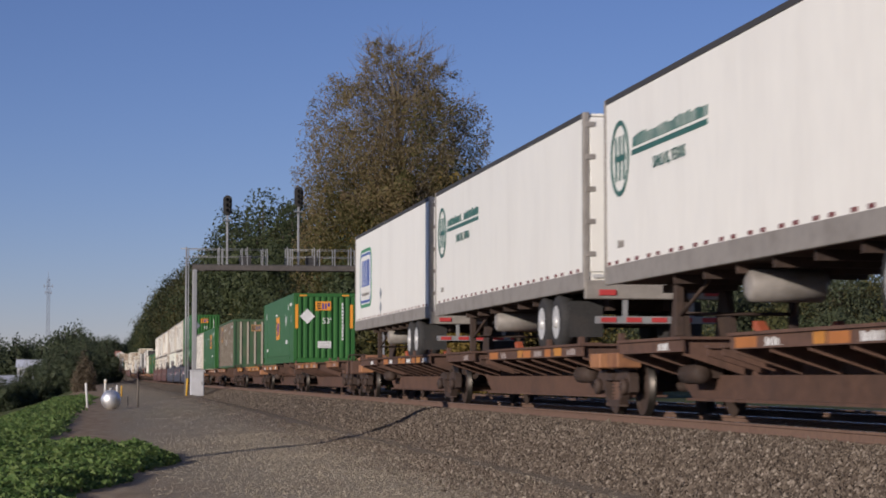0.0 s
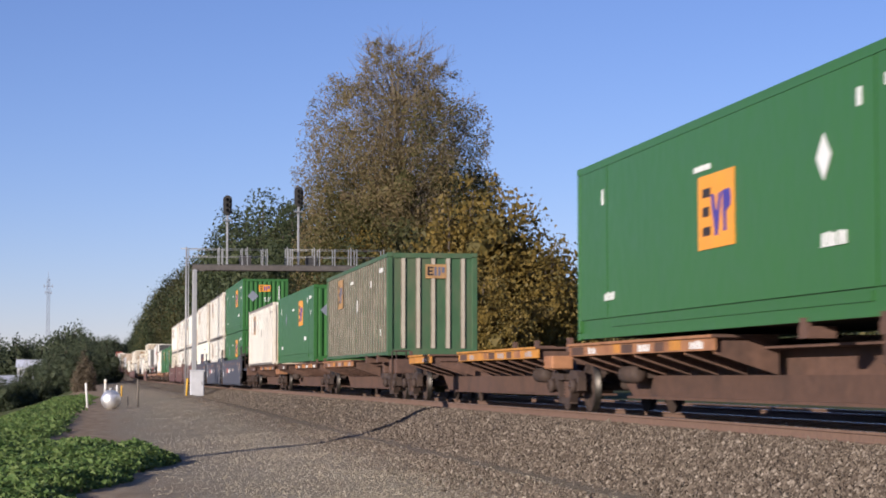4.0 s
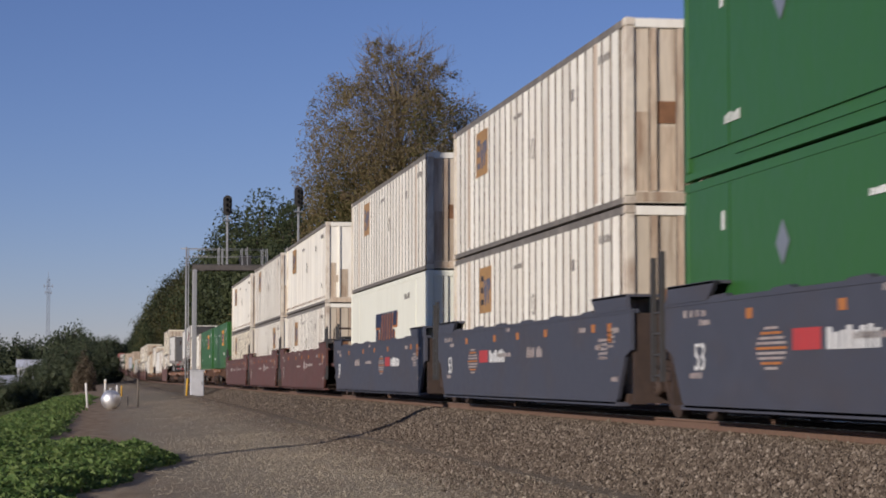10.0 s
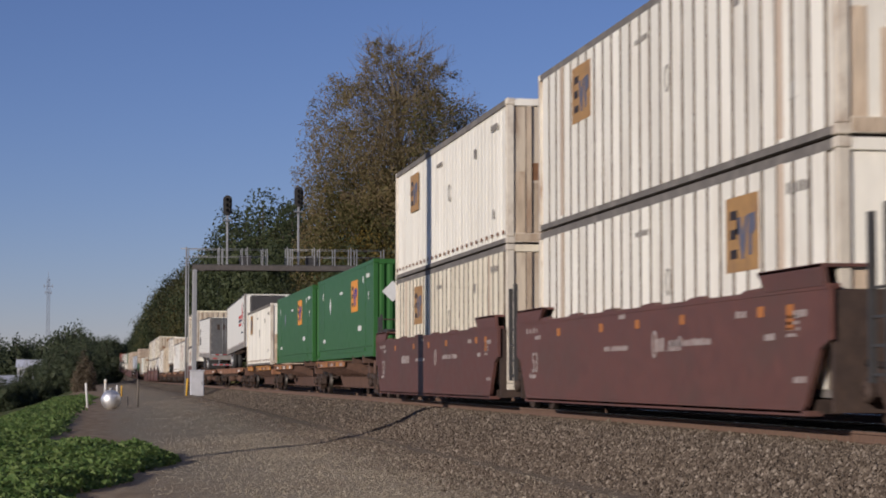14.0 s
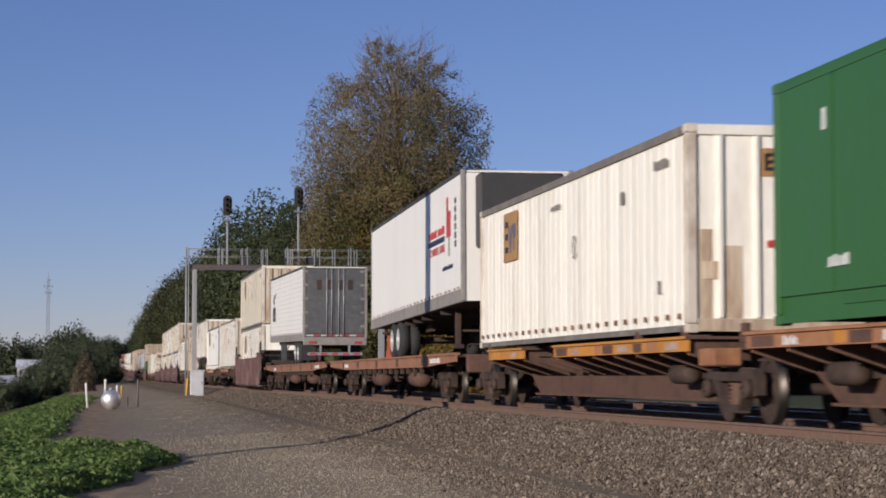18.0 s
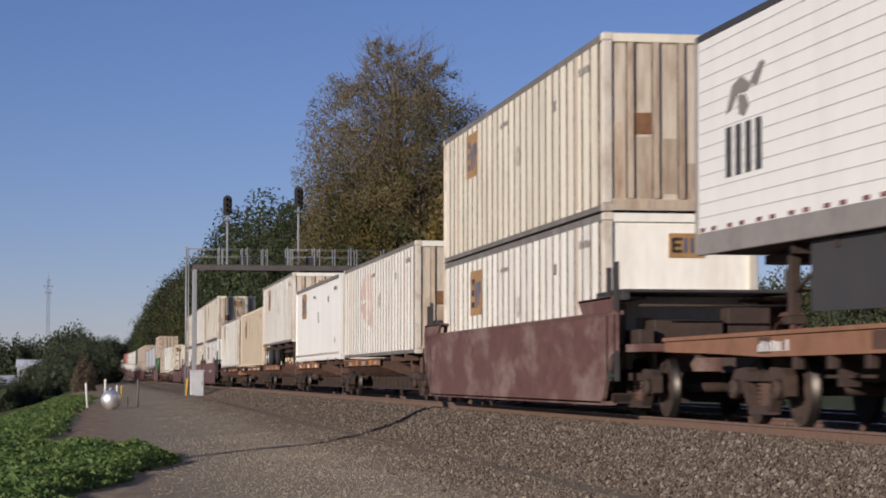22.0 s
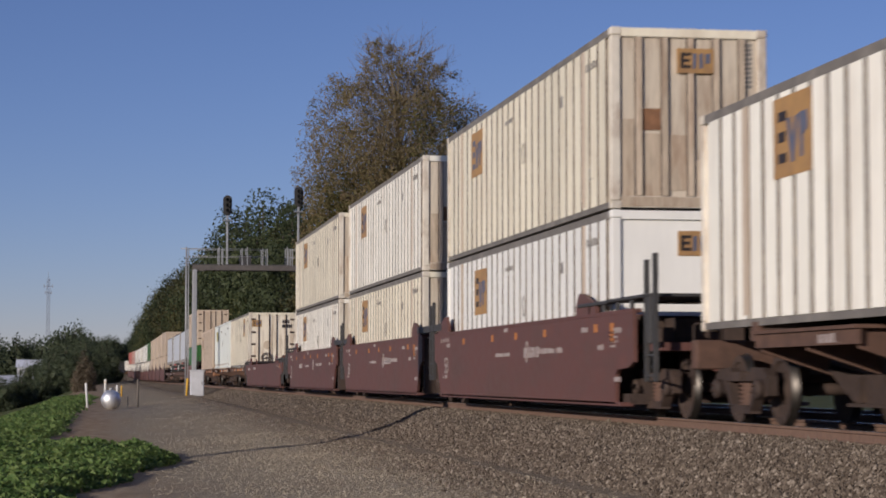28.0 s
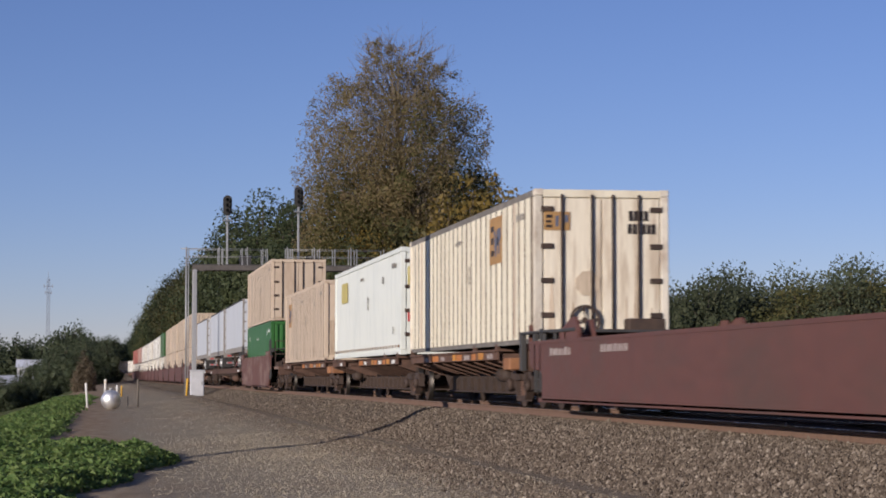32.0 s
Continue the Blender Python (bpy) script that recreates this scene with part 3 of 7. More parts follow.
LEAF_WOOD = foliage("dull_olive_leaves", (0.054, 0.060, 0.023), (0.082, 0.080, 0.030), (0.112, 0.096, 0.038), 0.5)
LEAF_GOLD = foliage("golden_leaves", (0.20, 0.136, 0.033), (0.26, 0.182, 0.046), (0.125, 0.108, 0.037), 0.3)
LEAF_HAZE = foliage("far_green_leaves", (0.06, 0.076, 0.042), (0.085, 0.1, 0.054), (0.112, 0.12, 0.066))
WEED = foliage("weed_leaves", (0.072, 0.13, 0.035), (0.138, 0.215, 0.058), (0.21, 0.275, 0.09))
LEAF_DARK = foliage("shaded_dark_leaves", (0.047, 0.062, 0.035), (0.069, 0.087, 0.046), (0.094, 0.108, 0.058))
LEAF_DEAD = foliage("tan_dead_leaves", (0.15, 0.115, 0.075), (0.20, 0.16, 0.11), (0.11, 0.085, 0.055))


def limbs(bm, a, b, r, depth, rnd, tips, spread=0.6):
    """A limb that forks on and on; its ends are added to tips."""
    a, b = Vector(a), Vector(b)
    rod(bm, a, b, r, 6 if depth > 1 else 4, r * 0.66)
    if depth == 0:
        tips.append(b)
        return
    ln = (b - a).length
    for _ in range(3 if depth > 1 else 4):
        d = (b - a).normalized() + Vector((rnd.uniform(-1, 1), rnd.uniform(-1, 1), rnd.uniform(-0.35, 0.8))) * spread
        limbs(bm, b, b + d.normalized() * ln * rnd.uniform(0.55, 0.8), r * 0.62, depth - 1, rnd, tips, spread)


def tree(name, h, w, leaf, label, seed, n=3000, size=0.32, lobes=9, base=0.18, m=None, shape=0.8, heart=0.45):
    """A tapered trunk with limbs, and a crown in uneven lobes of small leaves."""
    rnd = random.Random(seed)
    root = new(name)
    tagged(root, label, "tree", "trees along the railway")
    bm = bmesh.new()
    rod(bm, (0, 0, -1.5), (0.1, 0.1, h * 0.35), h * 0.022, 10, h * 0.014)
    rod(bm, (0.1, 0.1, h * 0.35), (0, 0.2, h * 0.8), h * 0.014, 8, h * 0.004)
    centres, rad = [], []
    for i in range(lobes):
        f = (i + 0.5) / lobes
        z = h * (base + (0.93 - base) * f)
        prof = math.sin(math.pi * min(1, (f * 0.86 + 0.14)) ** shape) if f < 0.98 else 0.2
        ring = max(1, int(5 * prof))
        for k in range(ring):
            a = 6.283 * (k / ring) + rnd.uniform(-0.5, 0.5) + i * 1.7
            rr = w * 0.5 * prof * rnd.uniform(0.35, 0.72)
            c = Vector((math.cos(a) * rr, math.sin(a) * rr, z + rnd.uniform(-0.04, 0.04) * h))
            centres.append(c)
            rad.append(w * rnd.uniform(0.19, 0.29) * (0.6 + 0.5 * prof))
            rod(bm, (0.05, 0.1, max(h * 0.15, z - 0.22 * h)), c, h * 0.006, 5, h * 0.002)
    part("trunk", bm, BARK, root)
    rng = np.random.default_rng(seed)
    pts = []
    tot = sum(r * r for r in rad)
    for c, r in zip(centres, rad):
        k = int(n * r * r / tot)
        d = rng.normal(size=(k, 3))
        d /= np.linalg.norm(d, axis=1)[:, None]
        q = rng.uniform(0.52, 1.08, k)
        bumpy = 1 + 0.35 * np.sin(d[:, 0] * 7 + seed) * np.cos(d[:, 1] * 6 + d[:, 2] * 5)
        pts.append(np.array(c) + d * (q * r * bumpy)[:, None] * np.array([1, 1, 0.85]))
    put("crown", leaf_mesh("crown", np.concatenate(pts), size, leaf, seed, hearts=[(c, r * heart) for c, r in zip(centres, rad) if c.z < h * 0.72]), root)
    if m is not None:
        root.matrix_basis = m
    return root


def on_ground(x, y, rz=0.0, scale=1.0, dz=0.0):
    return pose(x, y, ground_z(x, min(y, 1300)) + dz, 0, 0, rz) @ Matrix.Scale(scale, 4)


def big_tree():
    """The tall tree behind the signal bridge, thin and twiggy towards its top."""
    rnd = random.Random(11)
    root = tagged(new("cottonwood_tree"), "tall half-bare autumn tree with brown and olive leaves", "tree", "trees along the railway")
    H = 30.0
    bm, tips = bmesh.new(), []
    rod(bm, (0, 0, -2), (0.2, 0.1, 9), 0.55, 12, 0.4)
    rod(bm, (0.2, 0.1, 9), (0.0, 0.3, 19), 0.4, 10, 0.2)
    rod(bm, (0.0, 0.3, 19), (-0.1, 0.2, 25), 0.2, 8, 0.06)
    part("trunk", bm, BARK, root)
    env = [(0.10, 7.8), (0.2, 8.4), (0.4, 8.6), (0.6, 8.5), (0.71, 8.2), (0.79, 7.4), (0.86, 5.9), (0.93, 3.8), (1.0, 0.9), (1.02, 0.3)]

    def reach(f):
        for (fa, ra), (fb, rb) in zip(env, env[1:]):
            if f <= fb:
                return ra + (rb - ra) * max(0.0, f - fa) / (fb - fa)
        return 0.3
    bt = bmesh.new()
    lobes = []
    for i in range(230):
        f = 0.12 + 0.85 * ((i + rnd.random()) / 230) ** 0.9
        z0 = H * max(0.12, f - 0.16)
        a = i * 2.399 + rnd.uniform(-0.3, 0.3)
        r = reach(f) * rnd.uniform(0.4, 0.9)
        end = Vector((math.cos(a) * r, math.sin(a) * r, H * f))
        start = Vector((0, 0.2, z0))
        mid = start.lerp(end, 0.55) + Vector((rnd.uniform(-0.4, 0.4), rnd.uniform(-0.4, 0.4), 0.4))
        rod(bt, start, mid, 0.06, 5, 0.04), rod(bt, mid, end, 0.04, 5, 0.018)
        lobes.append((end, f, r))
        lobes.append((mid, f, r))
        for _ in range(9):
            d = Vector((math.cos(a), math.sin(a), 0.9)) + Vector((rnd.uniform(-1, 1), rnd.uniform(-1, 1), rnd.uniform(-0.4, 0.8)))
            p = mid.lerp(end, rnd.uniform(0.4, 1))
            q = p + d.normalized() * rnd.uniform(0.7, 1.5)
            rod(bt, p, q, 0.02, 3, 0.008)
            for _ in range(2):
                e = d.normalized() + Vector((rnd.uniform(-1, 1), rnd.uniform(-1, 1), rnd.uniform(-0.3, 0.9))) * 0.7
                rod(bt, q, q + e.normalized() * rnd.uniform(0.4, 1.0), 0.011, 3, 0.006)
    tagged(part("branchwork", bt, TWIG, root), kind="stuff")
    # leaves all through the crown in clumps, fewer and browner towards the top
    sets = {LEAF_BROWN: [], LEAF_OLIVE: [], LEAF_GOLD: [], LEAF_GREEN: []}
    for i in range(205000):
        f = 0.06 + 0.93 * rnd.random() ** 1.15
        a = rnd.uniform(0, 6.28319)
        r = reach(f) * (1.0 + 0.16 * noise.noise((math.cos(a) * 2.2, math.sin(a) * 2.2, f * 7))) * math.sqrt(rnd.random())
        p = Vector((math.cos(a) * r, math.sin(a) * r + 0.2, H * f))
        clump = 0.6 * noise.noise(p * 0.5) + 0.4 * noise.noise(p * 1.6)
        if clump < -0.32 + max(0.0, f - 0.38) * 0.72 + max(0.0, f - 0.84) * 0.6 + 0.28 * (r / reach(f)) ** 2 * f:
            continue
        tone = noise.noise(p * 0.16 + Vector((7, 0, 0))) + rnd.uniform(-0.3, 0.3)
        if f < 0.45 and tone < -0.12:
            kind = LEAF_GOLD if tone < -0.4 else LEAF_OLIVE
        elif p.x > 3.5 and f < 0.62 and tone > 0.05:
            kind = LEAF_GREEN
        else:
            kind = LEAF_BROWN if tone + (f - 0.5) * 1.4 > 0.0 else LEAF_OLIVE
        sets[kind].append(p)
    lumps = []
    for i in range(150):
        f = 0.08 + 0.5 * (i / 150)
        a = i * 2.399
        r = reach(f) * (0.15 + 0.45 * ((i * 7) % 11) / 11)
        p = Vector((math.cos(a) * r, math.sin(a) * r, H * f))
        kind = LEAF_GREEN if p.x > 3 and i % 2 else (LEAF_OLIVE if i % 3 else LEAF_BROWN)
        lumps.append((p, 0.85 - 0.5 * f + 0.15 * (i % 3), kind))
    for kind, word in ((LEAF_BROWN, "brown autumn leaves"), (LEAF_OLIVE, "olive leaves"), (LEAF_GOLD, "golden leaves"), (LEAF_GREEN, "dark green leaves")):
        hearts = [h for h in lumps if h[2] is kind]
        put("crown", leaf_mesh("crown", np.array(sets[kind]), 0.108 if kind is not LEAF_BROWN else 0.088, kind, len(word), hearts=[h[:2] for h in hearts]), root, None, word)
    root.matrix_basis = on_ground(24.3, 172)


big_tree()


def woods():
    kinds = [
        tree("tree", 15, 9, LEAF_GREEN, "dark green broad-leaved tree in a wood beside the line", 21, 3800, 0.195, m=on_ground(26, 247)),
        tree("tree", 17, 10, LEAF_WOOD, "olive autumn tree in a wood beside the line", 22, 3800, 0.195, m=on_ground(33, 262)),
        tree("tree", 13, 9, LEAF_GREEN, "dark green broad-leaved tree in a wood beside the line", 23, 3600, 0.195, m=on_ground(22.5, 274)),
        tree("tree", 12, 8, LEAF_WOOD, "olive autumn tree in a wood beside the line", 24, 3400, 0.195, m=on_ground(30, 228)),
    ]
    tall = [
        tree("tree", 26, 14, LEAF_GREEN, "tall dark green tree in a wood beside the line", 25, 8500, 0.235, lobes=13, m=on_ground(29, 330)),
        tree("tree", 26, 13, LEAF_WOOD, "tall olive autumn tree in a wood beside the line", 26, 8500, 0.235, lobes=13, m=on_ground(27, 290)),
    ]
    rnd = random.Random(31)
    # the tall edge of the wood, from behind the tall tree into the distance: place along the line, offset, height
    for y, x, h in ((240, 26, 20), (262, 24.5, 23), (283, 24.5, 26), (300, 23, 27), (322, 22.5, 27.5), (345, 20.5, 28), (362, 20, 28), (385, 20, 27), (405, 20, 27), (430, 19.5, 28), (455, 19.5, 28), (480, 19.5, 29), (510, 19, 29),
                    (540, 19, 30), (575, 19, 31), (615, 18.5, 32), (660, 18.5, 32), (700, 18.5, 32), (750, 18.5, 33), (810, 18.5, 34), (870, 18.5, 34), (930, 18, 34), (1000, 18, 32), (1080, 17.5, 30), (1200, 17, 28)):
        copy_thing(tall[0 if rnd.random() < 0.62 else 1], on_ground(x + (0.0035 * y if y > 340 else 0.0) + rnd.uniform(-0.8, 0.8), y, rnd.uniform(0, 360), (h - ground_z(x, y) + 1.0) / 26 * rnd.uniform(0.95, 1.04), -0.5))
    for i in range(32):
        f = i / 32
        y = 205 + 420 * f ** 1.4 + rnd.uniform(-6, 6)
        copy_thing(kinds[rnd.randrange(4)], on_ground(20.0 + rnd.uniform(0, 12), y, rnd.uniform(0, 360), rnd.uniform(0.7, 1.1) * (1 + 0.4 * f), -0.5))
    for i in range(6):
        copy_thing(kinds[rnd.randrange(4)], on_ground(34 + rnd.uniform(0, 22), 235 + i * 30 + rnd.uniform(-5, 5), rnd.uniform(0, 360), rnd.uniform(0.8, 1.2), -0.5))
    gold = tree("tree", 9.5, 6.5, LEAF_GOLD, "small golden-leaved autumn tree by the line", 41, 6200, 0.115, m=on_ground(25.5, 140), base=0.05)
    for x, y, a, k in ((26.8, 150, 70, 1.85), (29.2, 149, 20, 1.7), (24.6, 147, 120, 1.6), (31.4, 146, 250, 1.3), (33.0, 160, 250, 0.75)):
        copy_thing(gold, on_ground(x, y, a, k, -0.3))
    for x, y, k in ((22.4, 152, 1.12), (23.6, 155, 1.0), (17.6, 172, 0.95), (19.4, 166, 0.9), (21.2, 168, 1.0), (23.0, 163, 0.85), (20.2, 176, 1.1), (25.0, 160, 0.75)):
        copy_thing(kinds[3] if k != 0.9 else kinds[0], on_ground(x, y, rnd.uniform(0, 360), k, -0.4))
    bush = tree("bush", 5.0, 5.5, LEAF_OLIVE, "olive shrub on the bank beside the line", 42, 1200, 0.15, lobes=5, base=0.05, m=on_ground(20.2, 182))
    green = tree("bush", 5.5, 5.5, LEAF_GREEN, "dark green shrub on the bank beside the line", 43, 1200, 0.15, lobes=5, base=0.05, m=on_ground(21.5, 176))
    tagged(bush, group="shrubs along the railway", category="shrub"), tagged(green, group="shrubs along the railway", category="shrub")
    for i in range(46):
        y = 160 + 150 * (i / 46) + rnd.uniform(-4, 4)
        copy_thing(bush if rnd.random() < 0.6 else green, on_ground(19.5 + rnd.uniform(0, 13), y, rnd.uniform(0, 360), rnd.uniform(0.7, 1.3), -0.3))
    # the flat land beyond the tracks, ahead and to the side
    far = tree("tree", 11, 12, LEAF_HAZE, "dull green tree in a far row beyond the tracks", 51, 7500, 0.15, lobes=10, heart=0.4, m=on_ground(80, 310), base=0.03)
    far2 = tree("tree", 9.6, 12, LEAF_WOOD, "olive tree in a far row beyond the tracks", 52, 7500, 0.15, lobes=9, heart=0.4, m=on_ground(97, 306), base=0.02)
    for i in range(46):
        px = 66 + i * 1.2 + rnd.uniform(-1.5, 1.5)
        y = 292 + rnd.uniform(0, 40)
        copy_thing(far if rnd.random() < 0.75 else far2, on_ground(px, y, rnd.uniform(0, 360), rnd.uniform(1.2, 1.7) * (0.95 + 0.16 * i / 46), -0.3))
    for i in range(22):
        copy_thing(bush if rnd.random() < 0.85 else green, on_ground(57 + i * 2.5 + rnd.uniform(-1, 1), 256 + rnd.uniform(0, 18), rnd.uniform(0, 360), rnd.uniform(1.3, 1.8), -0.3))
    # the low land on the other side of the lane
    left = tree("tree", 10.3, 9, LEAF_DARK, "dark tree in the low ground beside the lane", 61, 3400, 0.15, m=on_ground(-3.5, 420), base=0.03, lobes=11)
    low = tree("tree", 15, 10, LEAF_DARK, "dark tree in the far low ground beside the line", 62, 1100, 0.37, m=on_ground(-40, 760), base=0.03, lobes=11)
    dead = tree("bush", 4.9, 2.3, LEAF_DEAD, "tan dead shrub beside the lane", 63, 2600, 0.06, lobes=7, base=0.02, m=on_ground(-1.6, 236))
    tagged(dead, group="shrubs along the railway", category="shrub")
    copy_thing(dead, on_ground(-0.9, 240, 130, 0.75, -0.2)), copy_thing(dead, on_ground(-2.3, 238, 220, 0.7, -0.3))
    for x, y, k in ((-6, 400, 1.0), (-9, 428, 1.05), (-1.2, 440, 0.8), (-12.5, 450, 1.0), (-4, 370, 0.75), (-8, 352, 0.7), (0.5, 470, 0.95), (-3.6, 425, 0.9), (-5.5, 455, 1.05), (1.8, 452, 0.9), (-7.5, 440, 1.0), (-2.4, 405, 0.95)):
        copy_thing(left, on_ground(x, y, rnd.uniform(0, 360), k, -0.6))
    for i in range(30):
        copy_thing(low, on_ground(-58 + i * 1.9 + rnd.uniform(-1.5, 1.5), 730 + rnd.uniform(-40, 120), rnd.uniform(0, 360), rnd.uniform(1.15, 1.5), -1.5))
    for i in range(16):
        copy_thing(left, on_ground(-28 + i * 1.35, 250 + rnd.uniform(0, 120) + 6 * i, rnd.uniform(0, 360), rnd.uniform(0.4, 0.65), -0.5))
    for i in range(14):
        copy_thing(low, on_ground(-14 + i * 2.6, 1150 + rnd.uniform(0, 150), rnd.uniform(0, 360), rnd.uniform(0.8, 1.1), -0.5))


woods()


def weeds():
    """Broad-leaved weeds over the bank on the camera's side of the lane."""
    rng = np.random.default_rng(9)
    pts = []
    for y0, y1, dens in ((26, 48, 330), (48, 80, 130), (80, 160, 60)):
        n = int((y1 - y0) * 9.0 * dens)
        xs, ys = rng.uniform(-7.0, 2.0, n), rng.uniform(y0, y1, n)
        for x, y in zip(xs, ys):
            if y < 43:
                edge = -0.35 + (y - 30) * 0.148
            elif y < 54:
                edge = 1.57 - (y - 43) * 0.085 if y < 50 else 0.98 - (y - 50) * 0.6
            else:
                edge = -1.45 + (y - 54) * 0.012
            edge += 0.5 * noise.noise((y * 0.35, 1.7, 0)) + 0.35 * noise.noise((y * 1.3, 5.7, 0))
            if x < edge:
                hgt = 0.42 * min(1.0, (edge - x) / 0.7 + 0.25) * (0.7 + 0.5 * noise.noise((x * 1.1, y * 0.6, 2)))
                pts.append((x, y, ground_z(x, y) + rng.uniform(0.0, 1.0) ** 0.6 * max(0.08, hgt)))
    me = leaf_mesh("weeds", np.array(pts), 0.062, WEED, 8, flat=0.55, single=True)
    tagged(new("weeds", me), "low broad-leaved green weeds along the bank", "weeds", kind="stuff")


weeds()

# ---- the train: y runs back along it from its head, x across, z up from the railhead; the camera's side is -x ----
MOVING = []            # (thing, place along the train, height over the rails, pitch)
SPINNING = []          # (wheelset, its place in its truck, place along the train)
CL, CW, CH = 16.15, 2.59, 2.93


def decal(name, mat, y0, y1, z0, z1, parent, x=-CW / 2 - 0.006, label=""):
    """A thin painted plate on the camera's side of a thing."""
    me = kept(("decal", mat.name, round(y0, 2), round(y1, 2), round(z0, 2), round(z1, 2), x), lambda: boxes(name, mat, (x, x + 0.012, y0, y1, z0, z1)))
    return put(name, me, parent, None, label)


def comb(bm, teeth, u0, u1, v, thin, axis, d0, d1):
    """A row of upright bars on one thin base line, in one piece. teeth: (from, to, foot, top) along the line."""
    pts = [(u0, v - thin)]
    pts += [(u1, v - thin), (u1, v)]
    for a, b, top in reversed(teeth):
        pts += [(b, v), (b, top), (a, top), (a, v)]
    pts += [(u0, v)]
    clean = [q for i, q in enumerate(pts) if i == 0 or (abs(q[0] - pts[i - 1][0]) + abs(q[1] - pts[i - 1][1])) > 1e-5]
    prism(bm, clean, axis, d0, d1)


def bars_side(name, mat, y, z, w, h, n, parent, x=-CW / 2 - 0.006):
    """Writing that cannot be read: a row of short bars reading towards -y."""
    def make():
        bm = bmesh.new()
        rnd = random.Random(int(1000 * (y + z)))
        step, teeth = w / n, []
        for i in range(n):
            if rnd.random() < 0.05:
                continue
            teeth.append((y + i * step + 0.002, y + (i + rnd.uniform(0.5, 0.78)) * step, z + h * rnd.uniform(0.7, 1)))
        comb(bm, teeth, y, y + w, z, 0.004, "x", x, x + 0.012)
        return mesh_of(name, bm, mat)
    return put(name, kept(("bars", mat.name, round(y, 2), round(z, 2), w, h, n, x), make), parent)


def bars_end(name, mat, x, z, w, h, n, parent, upright=False, y=-0.008):
    def make():
        bm = bmesh.new()
        if upright:
            box(bm, x + w * 0.45, x + w * 0.5, y + 0.002, y + 0.012, z, z + h)
            for i in range(n):
                box(bm, x, x + w, y, y + 0.012, z + i * h / n, z + (i + 0.7) * h / n)
        else:
            comb(bm, [(x + i * w / n + 0.002, x + (i + 0.7) * w / n, z + h) for i in range(n)], x, x + w, z, 0.004, "y", y, y + 0.012)
        return mesh_of(name, bm, mat)
    return put(name, kept(("ebars", mat.name, x, z, w, h, n, upright), make), parent)


def words(name, body, size, mat, parent, m):
    def make():
        cu = bpy.data.curves.new(name, "FONT")
        cu.body, cu.size, cu.extrude, cu.align_x, cu.align_y = body, size, 0.004, "CENTER", "CENTER"
        ob = bpy.data.objects.new(name, cu)
        me = bpy.data.meshes.new_from_object(ob)
        bpy.data.objects.remove(ob)
        me.materials.clear()
        me.materials.append(mat)
        return me
    return put(name, kept(("words", body, size, mat.name), make), parent, m)


ON_SIDE = Matrix(((0, 0, -1, 0), (-1, 0, 0, 0), (0, 1, 0, 0), (0, 0, 0, 1)))   # writing on the camera's side
ON_END = Matrix(((1, 0, 0, 0), (0, 0, -1, 0), (0, 1, 0, 0), (0, 0, 0, 1)))     # writing on the leading end


def ring_mark(name, mat, y, z, ry, rz, w, parent, x):
    """An oval painted line on a side."""
    def make():
        bm = bmesh.new()
        n = 28
        loops = [[bm.verts.new((x + d, y + (ry - k) * math.cos(6.28319 * i / n), z + (rz - k) * math.sin(6.28319 * i / n))) for i in range(n)]
                 for d, k in ((-0.006, 0), (-0.006, w), (0.006, w), (0.006, 0))]
        for a, b in zip(loops, loops[1:] + loops[:1]):
            for i in range(n):
                j = (i + 1) % n
                bm.faces.new((a[i], b[i], b[j], a[j]))
        bmesh.ops.recalc_face_normals(bm, faces=bm.faces[:])
        return mesh_of(name, bm, mat)
    return put(name, kept(("ring", mat.name, y, z, ry, rz), make), parent)


def side_mesh(L, paint):
    """One long wall of a container, without its posts."""
    bm = bmesh.new()
    x0, x1 = -CW / 2 + 0.045, -CW / 2 + 0.075
    box(bm, x0, x1, 0.12, L - 0.12, 0.1, CH - 0.12)
    return mesh_of("side_wall", bm, paint)


def rib_mesh(depth, width, paint, sides=None, ys=(0.0,), x=0.0):
    """Upright pressings of a container wall: a painted face, and sides coloured dark for grime and groove shade."""
    bm = bmesh.new()
    for y in ys:
        prism(bm, [(x, y - width / 2), (x, y + width / 2), (x - depth, y + width / 2 - depth * 0.3), (x - depth, y - width / 2 + depth * 0.3)], "z", 0.115, CH - 0.13)
    me = mesh_of("rib", bm, paint)
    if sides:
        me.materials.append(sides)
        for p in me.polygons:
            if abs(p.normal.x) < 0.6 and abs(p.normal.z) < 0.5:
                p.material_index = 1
    return me


